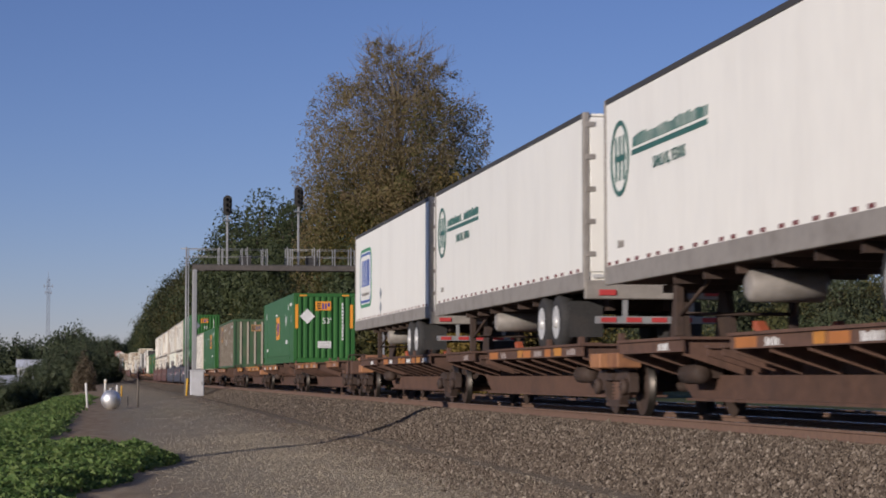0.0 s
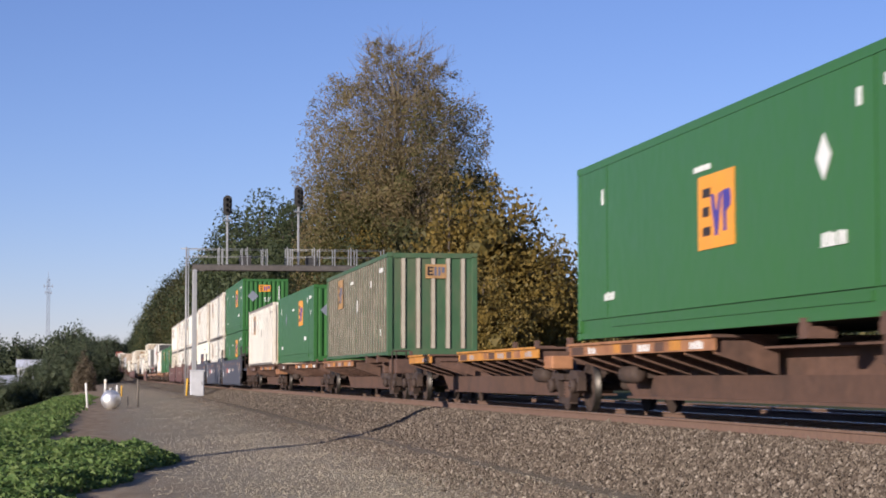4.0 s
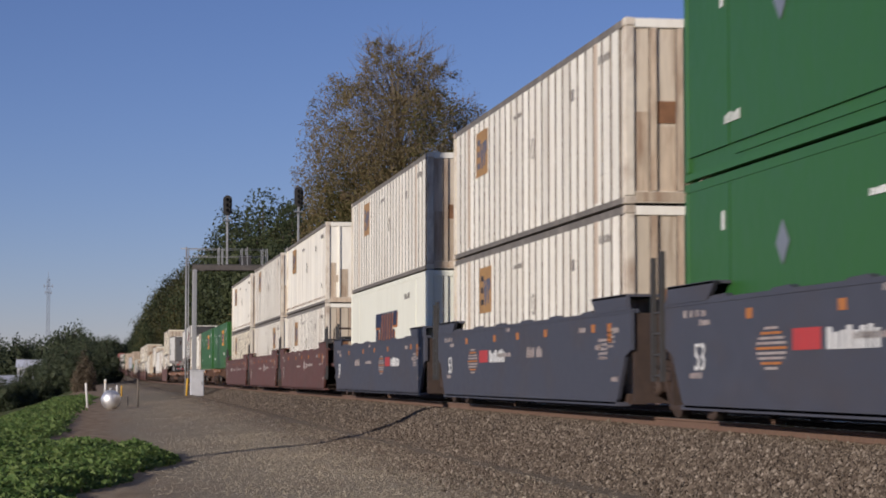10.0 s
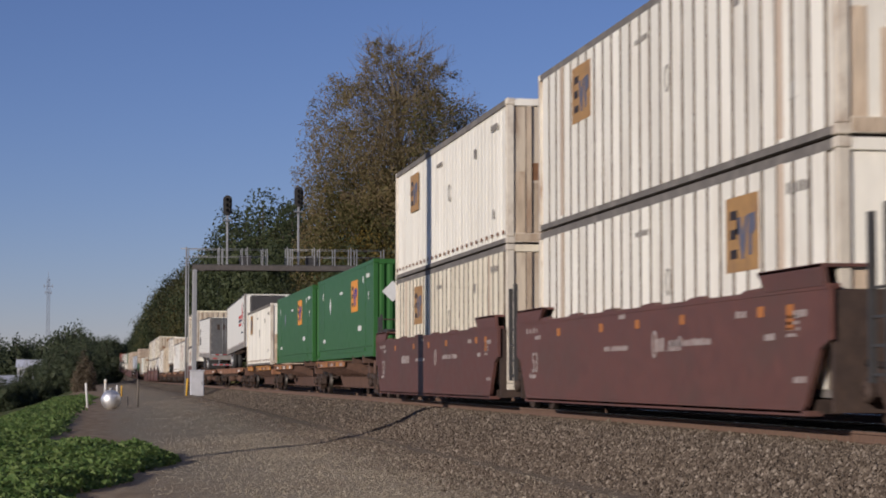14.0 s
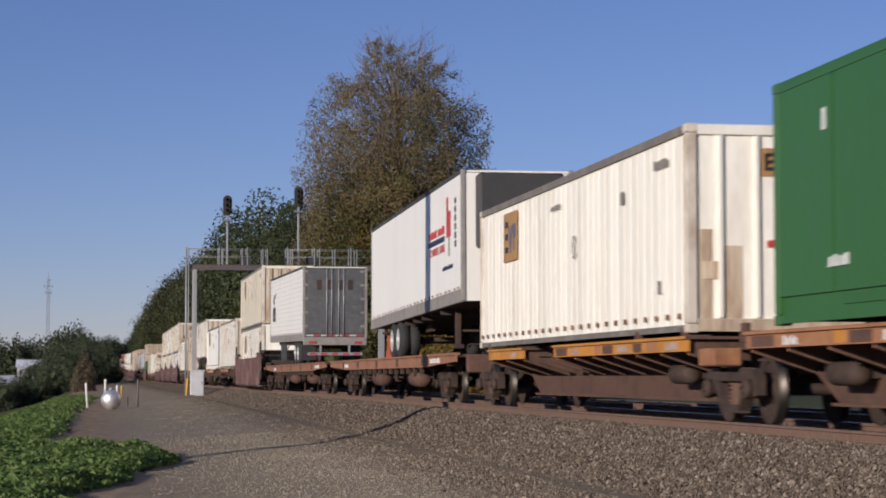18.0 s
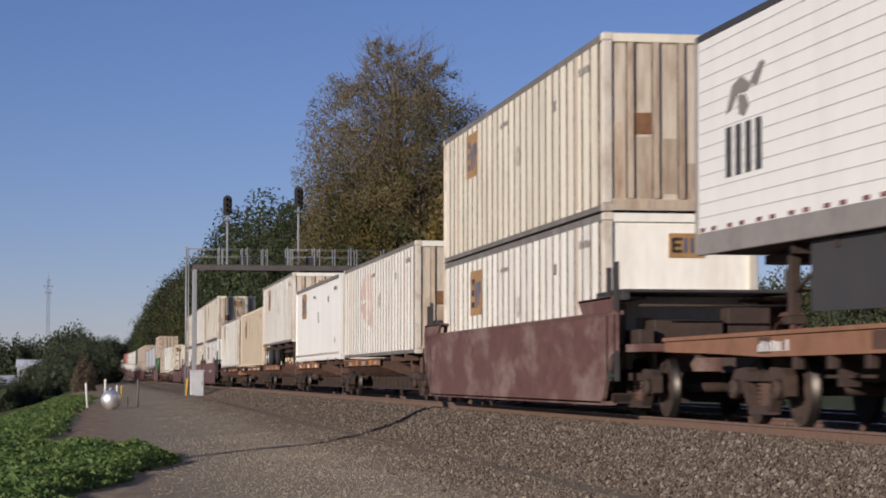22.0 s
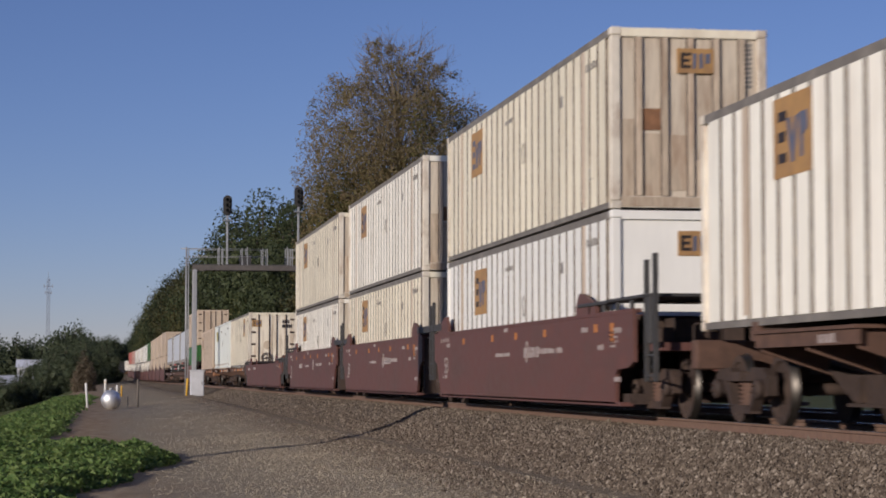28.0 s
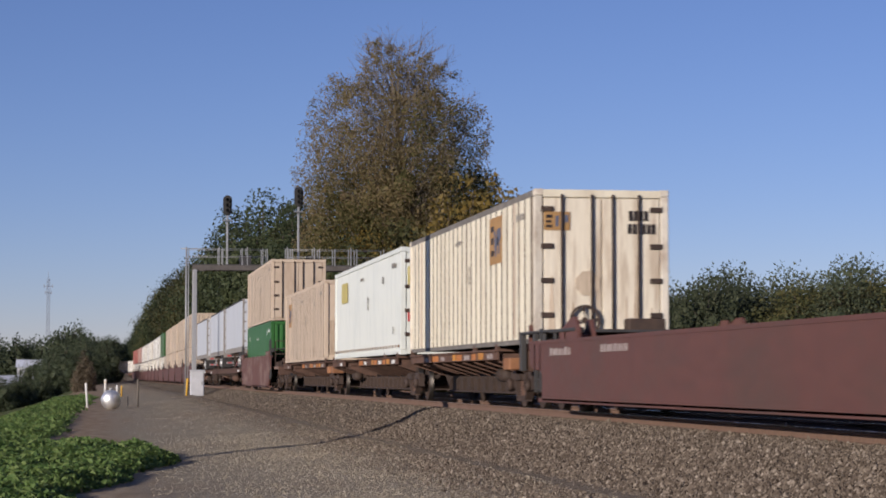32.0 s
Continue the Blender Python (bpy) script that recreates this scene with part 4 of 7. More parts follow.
def container(s, z, paint="white", style="ribs", end="ribs", L=CL, logo=None, ribs=None, group="containers on the train", label="", near=True, marks=True, grime=True, posts=True, sign=False):
    """A shipping container whose leading end stands at s, its floor z above the railhead."""
    base = new("shipping_container")
    MOVING.append((base, s, z, 0))
    pm = PAINT[paint]
    rp = PAINT[ribs] if ribs else pm
    word = {"white": "dirty white", "ivory": "pale ivory", "sand": "sand-coloured", "bright": "clean white", "cream": "cream", "tan": "tan", "green": "green", "old_green": "faded green", "silver": "pale silver",
            "blue_white": "bluish white", "red": "faded red", "pink": "faded pink"}[paint]
    how = {"ribs": "ribbed sides", "smooth": "smooth sides", "sheet": "flat sheet sides"}[style]
    tagged(base, label or "%s steel shipping container with %s" % (word, how), "container", group)
    side = put("side_wall", kept(("side", L, paint), lambda: side_mesh(L, pm)), base)
    put("side_wall", kept(("side", L, paint), None), base, pose(0, L, 0, 0, 0, 180))
    if style == "smooth":
        x0 = -CW / 2 + 0.045
        for a, e, k in ((0.14, 2.05, 0), (2.12, L - 2.12, 1), (L - 2.05, L - 0.14, 2)):
            put("side_panel", kept(("panel", k, paint, L), lambda: boxes("side_panel", pm, (x0 - 0.035, x0, a, e, 0.34, CH - 0.13))), base)
        put("side_foot", kept(("foot", paint, L), lambda: boxes("side_foot", pm, (x0 - 0.02, x0, 2.3, L - 2.3, 0.19, 0.30))), base)
    if style != "smooth":
        # upright posts on the wall
        gap = 0.6 if style == "ribs" else 0.42
        n = int((L - 0.5) / gap)
        wide = style == "ribs" and not ribs
        depth, width = (0.045, 0.49) if wide else ((0.043, 0.10) if style == "ribs" else (0.009, 0.37))
        ys = [0.35 + (i + 0.5) * (L - 0.7) / n for i in range(n)]
        if near:
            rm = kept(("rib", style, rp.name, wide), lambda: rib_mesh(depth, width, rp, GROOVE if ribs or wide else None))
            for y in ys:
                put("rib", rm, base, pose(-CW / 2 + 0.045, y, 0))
            if wide and posts:
                for y in (2.0, L - 2.0):
                    decal("lifting_post", PAINT["tan"], y - 0.12, y + 0.12, 0.16, CH - 0.12, base, -CW / 2 - 0.001)
            if style == "sheet":
                for k in range(int(L / 0.62)):
                    decal("reflector", RUSTMARK, round(0.4 + k * 0.62, 2), round(0.53 + k * 0.62, 2), 0.2, 0.28, side, -CW / 2 - 0.002)
        else:
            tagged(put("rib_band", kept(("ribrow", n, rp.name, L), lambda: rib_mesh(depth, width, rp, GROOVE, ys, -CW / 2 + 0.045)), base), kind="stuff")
    put("roof", kept(("roof", L, paint), lambda: boxes("roof", pm, (-CW / 2 + 0.05, CW / 2 - 0.05, 0.05, L - 0.05, CH - 0.11, CH - 0.03))), base)
    put("floor", kept(("cfloor", L), lambda: boxes("floor", GRIME, (-CW / 2 + 0.06, CW / 2 - 0.06, 0.05, L - 0.05, 0.05, 0.15))), base)
    top = kept(("top_rail", L, paint), lambda: boxes("top_rail", TOPEDGE if paint in ("white", "cream", "bright") else pm, (-CW / 2, -CW / 2 + 0.07, 0.17, L - 0.17, CH - 0.13, CH - 0.01)))
    low = kept(("low_rail", L, paint), lambda: boxes("bottom_rail", TOPEDGE if paint in ("white", "cream") else pm, (-CW / 2, -CW / 2 + 0.08, 0.17, L - 0.17, 0.02, 0.11)))
    for name, me in (("top_rail", top), ("bottom_rail", low)):
        put(name, me, base)
        put(name, me, base, pose(0, L, 0, 0, 0, 180))
    post = kept(("post", paint), lambda: boxes("corner_post", EDGE if paint in ("white", "cream") else pm, (-CW / 2 - 0.003, -CW / 2 + 0.15, 0.0, 0.16, 0.13, CH - 0.13), bevel=0.012))
    cast = kept(("casting", paint), lambda: boxes("corner_casting", EDGE if paint in ("white", "cream") else pm, (-CW / 2 - 0.008, -CW / 2 + 0.165, -0.008, 0.178, 0.0, 0.125), bevel=0.012))
    for m in (pose(0, 0, 0), pose(0, L, 0, 0, 0, 180)):
        for mirror in (1, -1):
            mm = m @ Matrix.Diagonal((mirror, 1, 1, 1))
            put("corner_post", post, base, mm)
            if near:
                put("corner_casting", cast, base, mm)
                put("corner_casting", cast, base, mm @ pose(0, 0, CH - 0.125))
    # the leading end and the trailing end
    def end_wall(ribbed):
        bm = bmesh.new()
        box(bm, -CW / 2 + 0.15, CW / 2 - 0.15, 0.05, 0.09, 0.1, CH - 0.08)
        return mesh_of("end_wall", bm, ENDSTAIN if ribbed else pm)
    rusty = near and end == "ribs" and paint in ("white", "cream")
    ew = kept(("end", paint, rusty), lambda: end_wall(rusty))
    wall = put("end_wall", ew, base)
    put("end_wall", ew, base, pose(0, L, 0, 0, 0, 180))
    put("end_header", kept(("hdr", paint), lambda: boxes("end_header", pm, (-CW / 2 + 0.16, CW / 2 - 0.16, 0.0, 0.1, CH - 0.15, CH - 0.01))), base)
    put("end_sill", kept(("sil", paint), lambda: boxes("end_sill", EDGE if paint in ("white", "cream") else pm, (-CW / 2 + 0.16, CW / 2 - 0.16, 0.0, 0.1, 0.02, 0.2))), base)
    if end == "waves":
        er = kept(("wave", rp.name), lambda: wave_mesh(rp))
        for i in range(9):
            put("corrugation", er, wall, pose(-1.02 + i * 0.255, 0.05, 0))
    elif end == "posts":
        for i in range(4):
            put("end_rib", kept(("thinrib", rp.name), lambda: boxes("end_rib", rp, (-0.035, 0.035, -0.055, 0.0, 0.21, CH - 0.16), bevel=0.008)), wall, pose(-0.8 + i * 0.53, 0.05, 0))
        put("door_plate", kept("doorplate", lambda: boxes("door_plate", STREAK, (-0.12, 0.12, -0.02, -0.012, 0.75, 1.0))), wall, pose(-0.95, 0.05, 0))
        put("red_notice", kept("rednote", lambda: boxes("red_notice", LOGO_RED, (-0.12, 0.12, -0.012, -0.004, 1.2, 1.3))), wall, pose(0.0, 0.05, 0))
    elif end == "ribs":
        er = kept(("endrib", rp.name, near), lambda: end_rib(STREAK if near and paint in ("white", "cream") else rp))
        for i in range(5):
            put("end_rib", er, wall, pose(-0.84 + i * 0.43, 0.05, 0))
        if near and paint in ("white", "cream", "tan"):
            put("placard", kept("sqp", lambda: boxes("placard", RUSTMARK, (-0.78, -0.46, 0.034, 0.046, 1.27, 1.62))), wall, None, "rust-stained square placard")
            put("lower_plate", kept("lowplate", lambda: boxes("lower_plate", STREAK, (-0.34, -0.05, 0.036, 0.046, 0.3, 1.2))), wall)
            bars_end("number", GREYMARK, 0.93, 1.98, 0.13, 0.75, 10, wall, True, 0.042)
    elif end == "doors":
        dm = kept(("door", paint), lambda: boxes("door", STAINED if paint in ("white", "cream") else pm, (-1.12, -0.012, 0.012, 0.05, 0.2, CH - 0.17), bevel=0.01))
        for k in (0, 1):
            dr = put("door", dm, base, pose(1.132 * k, 0, 0))
            for x in (-0.78, -0.2) if k == 0 else (-0.93, -0.42):
                put("lock_rod", kept("lock_rod", lambda: rod_mesh("lock_rod", GRIME, (0, -0.03, 0.12), (0, -0.03, CH - 0.1), 0.024)), dr, pose(x, 0, 0))
            for hz in (0.55, 1.2, 1.85, 2.55):
                put("hinge", kept("hinge", lambda: boxes("hinge", GRIME, (-0.12, 0.12, -0.025, 0.02, -0.05, 0.05), bevel=0.01)), dr, pose(-1.06 if k == 0 else -0.08, 0, hz))
    if sign:
        put("end_sign", kept("wsign", lambda: boxes("end_sign", LOGO_FADED, (-0.3, 0.3, -0.006, 0.05, 2.2, 2.6))), base, pose(0.1, -0.01 if end == "ribs" else 0.04, 0), "worn orange sign panel")
        put("end_sign_shape", kept("wsign2", lambda: boxes("end_sign_shape", LOGO_BLACK, (-0.25, -0.2, -0.011, 0.0, 2.28, 2.53), (-0.2, -0.08, -0.011, 0.0, 2.48, 2.53), (-0.2, -0.1, -0.011, 0.0, 2.38, 2.43), (-0.2, -0.08, -0.011, 0.0, 2.28, 2.33))), base, pose(0.1, -0.01 if end == "ribs" else 0.04, 0))
        put("end_sign_shape", kept("wsign3", lambda: boxes("end_sign_shape", LOGO_DULL, (-0.05, 0.01, -0.011, 0.0, 2.28, 2.52), (0.06, 0.12, -0.011, 0.0, 2.28, 2.52), (0.16, 0.24, -0.011, 0.0, 2.36, 2.52))), base, pose(0.1, -0.01 if end == "ribs" else 0.04, 0))
    if logo:
        ly, lz, kind = logo
        c1, c2, c3 = (LOGO_ORANGE, LOGO_BLACK, LOGO_BLUE) if kind == "new" else (LOGO_FADED, LOGO_BLACK if kind == "old" else LOGO_DULL, LOGO_DULL)
        w, h = (1.65, 1.0) if kind == "new" else (1.38, 0.97)
        x = -CW / 2 - 0.004
        decal("sign_panel", c1, ly - w / 2, ly + w / 2, lz - h / 2, lz + h / 2, side, x, "orange sign panel" if kind == "new" else "worn orange sign panel")
        # dark and blue shapes on it
        def shapes(mat, *bs):
            key = ("shapes", mat.name, kind, ly, lz, len(bs))
            return put("sign_shape", kept(key, lambda: boxes("sign_shape", mat, *[(x - 0.006, x + 0.01, ly + a * w, ly + b * w, lz + c * h, lz + d * h) for a, b, c, d in bs])), side)
        shapes(c2, (0.14, 0.36, 0.2, 0.32), (0.17, 0.36, -0.06, 0.07), (0.14, 0.36, -0.32, -0.2))
        def slant(key, *pts):
            def make():
                bm = bmesh.new()
                prism(bm, [(ly + a * w, lz + c * h) for a, c in pts], "x", x - 0.006, x + 0.01)
                return mesh_of("sign_shape", bm, c3)
            put("sign_shape", kept(("slant", key, c3.name, kind, ly, lz), make), side)
        slant(0, (0.13, 0.22), (0.04, 0.22), (-0.03, -0.05), (-0.1, 0.22), (-0.18, 0.22), (-0.06, -0.34), (0.01, -0.34))
        slant(1, (-0.2, 0.24), (-0.4, 0.24), (-0.42, 0.14), (-0.42, 0.02), (-0.3, -0.05), (-0.3, -0.3), (-0.22, -0.3))
    if marks and near:
        mk = MARK if paint in ("green", "old_green") else GREYMARK
        bars_side("lettering", mk, 1.0, CH - 0.5, 0.8, 0.14, 6, side)
        bars_side("lettering", mk, 8.2, CH - 0.55 if paint != "green" else CH - 0.75, 0.8, 0.09, 8, side)
        bars_side("lettering", mk, 3.0, 0.85, 0.85, 0.17, 5, side) if paint == "green" else bars_side("lettering", mk, 1.3, 0.6, 0.35, 0.2, 2, side)
        if paint == "green":
            decal("label_plate", mk, 2.5, 2.62, CH - 0.62, CH - 0.42, side, -CW / 2 - 0.004)
            bars_side("lettering", mk, 13.6, 0.62, 0.7, 0.14, 4, side)
            decal("label_plate", mk, 14.3, 14.4, CH - 0.75, CH - 0.5, side, -CW / 2 - 0.004)
        else:
            ring_mark("oval_mark", mk, 7.1, 1.62, 0.13, 0.2, 0.03, side, -CW / 2 - 0.004)
            decal("label_plate", mk, 3.6, 3.8, CH - 0.85, CH - 0.65, side, -CW / 2 - 0.004)
    if grime and near and paint in ("white", "cream", "tan"):
        for x, w, h in ((-1.12, 0.2, 1.25), (-0.76, 0.28, 1.02), (0.1, 0.28, 0.6), (0.55, 0.24, 0.85)):
            put("rust_stain", kept(("stain", x), lambda: boxes("rust_stain", STREAK, (x, x + w, 0.043, 0.05, 0.2, 0.2 + h))), base)
        put("rust_streak", kept("sillstreak", lambda: boxes("rust_streak", STREAK, (-CW / 2 + 0.17, CW / 2 - 0.17, -0.004, 0.0, 0.03, 0.19))), base)
    return base, side, wall


def hex_mesh():
    bm = bmesh.new()
    prism(bm, [(0.25 * math.cos(k * 0.7854 + 0.39), 0.25 * math.sin(k * 0.7854 + 0.39)) for k in range(8)], "y", -0.012, 0.0)
    return mesh_of("placard", bm, STREAK)


def rod_mesh(name, mat, a, b, r, n=8):
    bm = bmesh.new()
    rod(bm, a, b, r, n)
    return mesh_of(name, bm, mat)


def pipe_mesh(name, mat, pts, r):
    bm = bmesh.new()
    pipe(bm, pts, r)
    return mesh_of(name, bm, mat)


def wave_mesh(mat):
    bm = bmesh.new()
    prism(bm, [(-0.112, 0.0), (-0.045, -0.07), (0.04, -0.07), (0.1, 0.0)], "z", 0.21, CH - 0.16)
    return mesh_of("corrugation", bm, mat)


def end_rib(mat):
    bm = bmesh.new()
    prism(bm, [(-0.07, 0.0), (-0.05, -0.055), (0.05, -0.055), (0.07, 0.0)], "z", 0.21, CH - 0.16)
    me = mesh_of("end_rib", bm, mat)
    # dark side faces stand in for the shadow along each end rib, plus grime
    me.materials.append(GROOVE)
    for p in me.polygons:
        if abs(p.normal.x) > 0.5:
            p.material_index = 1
    return me


# ---- running gear ----
WR = 0.457


def side_frame():
    """The cast side of a truck, seen from the camera's side: two boxes over the axles, a window with springs."""
    bm = bmesh.new()
    x0, x1 = -1.06, -0.92
    prism(bm, [(-1.12, 0.62), (-0.98, 0.72), (-0.5, 0.74), (-0.36, 0.66), (0.36, 0.66), (0.5, 0.74), (0.98, 0.72), (1.12, 0.62), (1.12, 0.38), (0.95, 0.34),
               (0.72, 0.4), (0.62, 0.56), (-0.62, 0.56), (-0.72, 0.4), (-0.95, 0.34), (-1.12, 0.38)], "x", x0, x1)
    prism(bm, [(-0.68, 0.5), (-0.56, 0.57), (-0.36, 0.24), (-0.42, 0.16)], "x", x0, x1)
    prism(bm, [(0.68, 0.5), (0.42, 0.16), (0.36, 0.24), (0.56, 0.57)], "x", x0, x1)
    prism(bm, [(-0.44, 0.14), (0.44, 0.14), (0.4, 0.25), (-0.4, 0.25)], "x", x0, x1)
    for y in (-0.885, 0.885):
        lathe(bm, [(-1.16, 0.0), (-1.16, 0.1), (-1.14, 0.13), (-1.05, 0.13), (-1.05, 0.0)], "x", (0, y, WR), 12)
    return mesh_of("side_frame", bm, GRIME)


def springs():
    """The coil springs in the window, in one stack."""
    bm = bmesh.new()
    lathe(bm, [(0.25 + 0.0275 * k, 0.13 if k % 2 else 0.19) for k in range(13)], "z", (-0.9, 0, 0), 10)
    return mesh_of("spring", bm, BROWN)


def bolster():
    bm = bmesh.new()
    box(bm, -1.12, 1.12, -0.17, 0.17, 0.56, 0.68)
    box(bm, -0.35, 0.35, -0.22, 0.22, 0.5, 0.8)
    return mesh_of("bolster", bm, GRIME)


def wheelset():
    bm = bmesh.new()
    rod(bm, (-1.05, 0, 0), (1.05, 0, 0), 0.08, 10)
    for s in (-1, 1):
        lathe(bm, [(s * 0.685, 0.12), (s * 0.685, 0.36), (s * 0.69, WR + 0.025), (s * 0.715, WR + 0.02), (s * 0.725, WR), (s * 0.81, WR - 0.005), (s * 0.815, 0.37),
                   (s * 0.775, 0.34), (s * 0.755, 0.2), (s * 0.80, 0.13), (s * 0.83, 0.1)], "x", (0, 0, 0), 24)
    for k in range(3):
        a = k * 2.094
        box(bm, -1.185, -1.165, 0.05 * math.cos(a) - 0.015, 0.05 * math.cos(a) + 0.015, 0.05 * math.sin(a) - 0.015, 0.05 * math.sin(a) + 0.015)
    me = mesh_of("wheelset", bm, GRIME)
    me.materials.append(TREAD)
    for p in me.polygons:
        if abs(p.center.x) > 0.66 and abs(p.center.x) < 0.82 and math.hypot(p.center.y, p.center.z) > 0.447:
            p.material_index = 1
    for p in me.polygons:
        if abs(p.normal.x) > 0.5:
            p.use_smooth = False
    return me


def truck(car, y, s, spin=True):
    """A two-axle truck under a car, at y in the car's own space and s along the train."""
    t = put("truck", kept("bolster", bolster), car, pose(0, y, 0))
    for k in (0, 180):
        put("side_frame", kept("side_frame", side_frame), t, pose(0, 0, 0, 0, 0, k))
        put("spring", kept("springs", springs), t, pose(0, 0, 0, 0, 0, k))
    for dy in (-0.885, 0.885):
        w = put("wheelset", kept("wheelset", wheelset), t, pose(0, dy, WR))
        if spin:
            SPINNING.append((w, dy, s + dy))
    return t


def coupler(car, y, way):
    put("coupler", kept("coupler", coupler_mesh), car, pose(0, y, 0, 0, 0, 0 if way < 0 else 180))


def coupler_mesh():
    bm = bmesh.new()
    box(bm, -0.09, 0.09, -0.75, 0.3, 0.72, 0.92)
    prism(bm, [(-0.16, -0.75), (0.16, -0.75), (0.2, -0.95), (0.05, -1.02), (-0.2, -0.92)], "z", 0.68, 0.96)
    return mesh_of("coupler", bm, GRIME)


# ---- spine cars ----
def spine_girder(ln, steel):
    """The fish-bellied backbone between two trucks."""
    bm = bmesh.new()
    prism(bm, [(0.3, 0.86), (0.3, 0.74), (1.7, 0.68), (2.6, 0.30), (ln - 2.6, 0.30), (ln - 1.7, 0.68), (ln - 0.3, 0.74), (ln - 0.3, 0.86), (ln - 2.4, 0.64), (2.4, 0.64)], "x", -0.46, 0.46)
    n = int((ln - 5.6) / 0.85) if steel is GRIME else 0
    for i in range(n):
        y = 2.9 + (ln - 5.8) * i / (n - 1)
        for s in (-1, 1):
            prism(bm, [(s * 0.455, 0.63), (s * 0.54, 0.56), (s * 0.54, 0.31), (s * 0.455, 0.31)], "y", y - 0.05, y + 0.05)
    return mesh_of("spine_girder", bm, steel)


def gusset_mesh():
    bm = bmesh.new()
    prism(bm, [(-1.25, 1.0), (-1.25, 0.9), (-0.4, 0.64), (-0.4, 1.0)], "y", -0.035, 0.035)
    box(bm, -1.27, -0.3, -0.1, 0.1, 1.0, 1.04)
    return mesh_of("cross_arm", bm, BROWN)


def skirt_mesh(mat, ln):
    """The slim painted edge of a platform, on triangular webs that reach in to the backbone."""
    bm = bmesh.new()
    box(bm, -1.33, -1.29, 0.0, ln, 0.97, 1.16)
    box(bm, -1.37, -0.44, -0.03, ln + 0.03, 1.14, 1.18)
    n = max(3, int(ln / 1.15))
    for i in range(n):
        y = 0.1 + (ln - 0.2) * i / (n - 1)
        prism(bm, [(-1.29, 1.14), (-1.29, 0.92), (-0.4, 0.64), (-0.4, 1.14)], "y", y - 0.02, y + 0.02)
    me = mesh_of("platform_edge", bm, mat)
    me.materials.append(BROWN)
    for p in me.polygons:
        if max(me.vertices[i].co.x for i in p.vertices) > -1.25 or p.normal.z > 0.5:
            p.material_index = 1
    return me


def hitch_mesh():
    """A raised stand that takes the nose of a trailer."""
    bm = bmesh.new()
    prism(bm, [(-0.5, 1.1), (0.5, 1.1), (0.18, 2.05), (-0.18, 2.05)], "x", -0.42, -0.32)
    prism(bm, [(-0.5, 1.1), (0.5, 1.1), (0.18, 2.05), (-0.18, 2.05)], "x", 0.32, 0.42)
    box(bm, -0.5, 0.5, -0.3, 0.3, 1.98, 2.08)
    box(bm, -0.45, 0.45, -0.45, 0.45, 1.08, 1.2)
    return mesh_of("trailer_hitch", bm, GRIME)


def strut_mesh():
    bm = bmesh.new()
    prism(bm, [(-0.4, 1.04), (-0.22, 1.04), (0.3, 1.28), (0.28, 1.37), (0.14, 1.37)], "x", -0.62, -0.5)
    return mesh_of("hitch_strut", bm, HITCH)


def folded_hitch():
    bm = bmesh.new()
    prism(bm, [(-0.7, 1.18), (0.75, 1.18), (0.7, 1.26), (0.1, 1.42), (-0.55, 1.36)], "x", -0.36, -0.26)
    prism(bm, [(-0.7, 1.18), (0.75, 1.18), (0.7, 1.26), (0.1, 1.42), (-0.55, 1.36)], "x", 0.26, 0.36)
    box(bm, -0.4, 0.4, -0.6, -0.1, 1.3, 1.38)
    rod(bm, (-0.45, 0.5, 1.24), (0.45, 0.5, 1.24), 0.06, 8)
    return mesh_of("folded_hitch", bm, RUSTED)


def brake_wheel_mesh():
    """A hand wheel: rim, four spokes and hub cut from one plate."""
    bm = bmesh.new()
    n, verts = 32, []
    for y in (-0.015, 0.015):
        verts.append([[bm.verts.new((r * math.cos(6.28319 * i / n), y, r * math.sin(6.28319 * i / n))) for i in range(n)] for r in (0.06, 0.25, 0.295)])
    lo, hi = verts
    for i in range(n):
        j = (i + 1) % n
        for a in (0, 1):
            if a == 0 and i % 8:
                continue
            bm.faces.new((lo[a][i], lo[a][j], lo[a + 1][j], lo[a + 1][i]))
            bm.faces.new((hi[a][i], hi[a + 1][i], hi[a + 1][j], hi[a][j]))
        bm.faces.new((lo[2][i], lo[2][j], hi[2][j], hi[2][i]))
    bm.faces.new(lo[0]), bm.faces.new(hi[0][::-1])
    bmesh.ops.recalc_face_normals(bm, faces=bm.faces[:])
    return mesh_of("brake_wheel", bm, GRIME)


def frame_of(name, mat, *bars):
    bm = bmesh.new()
    for a, b, r in bars:
        rod(bm, a, b, r, 6)
    return mesh_of(name, bm, mat)


def tank_mesh():
    bm = bmesh.new()
    lathe(bm, [(-0.45, 0.0), (-0.45, 0.1), (-0.39, 0.15), (0.39, 0.15), (0.45, 0.1), (0.45, 0.0)], "y", (-0.72, 0, 0.66), 12)
    box(bm, -0.8, -0.4, -0.4, -0.34, 0.6, 1.0)
    box(bm, -0.8, -0.4, 0.34, 0.4, 0.6, 1.0)
    return mesh_of("air_tank", bm, GRIME)


def pedestal_mesh():
    bm = bmesh.new()
    box(bm, -1.3, -0.95, -0.16, 0.16, 1.06, 1.2)
    box(bm, -1.3, -1.24, -0.12, 0.12, 1.2, 1.3)
    return mesh_of("container_pedestal", bm, BROWN)


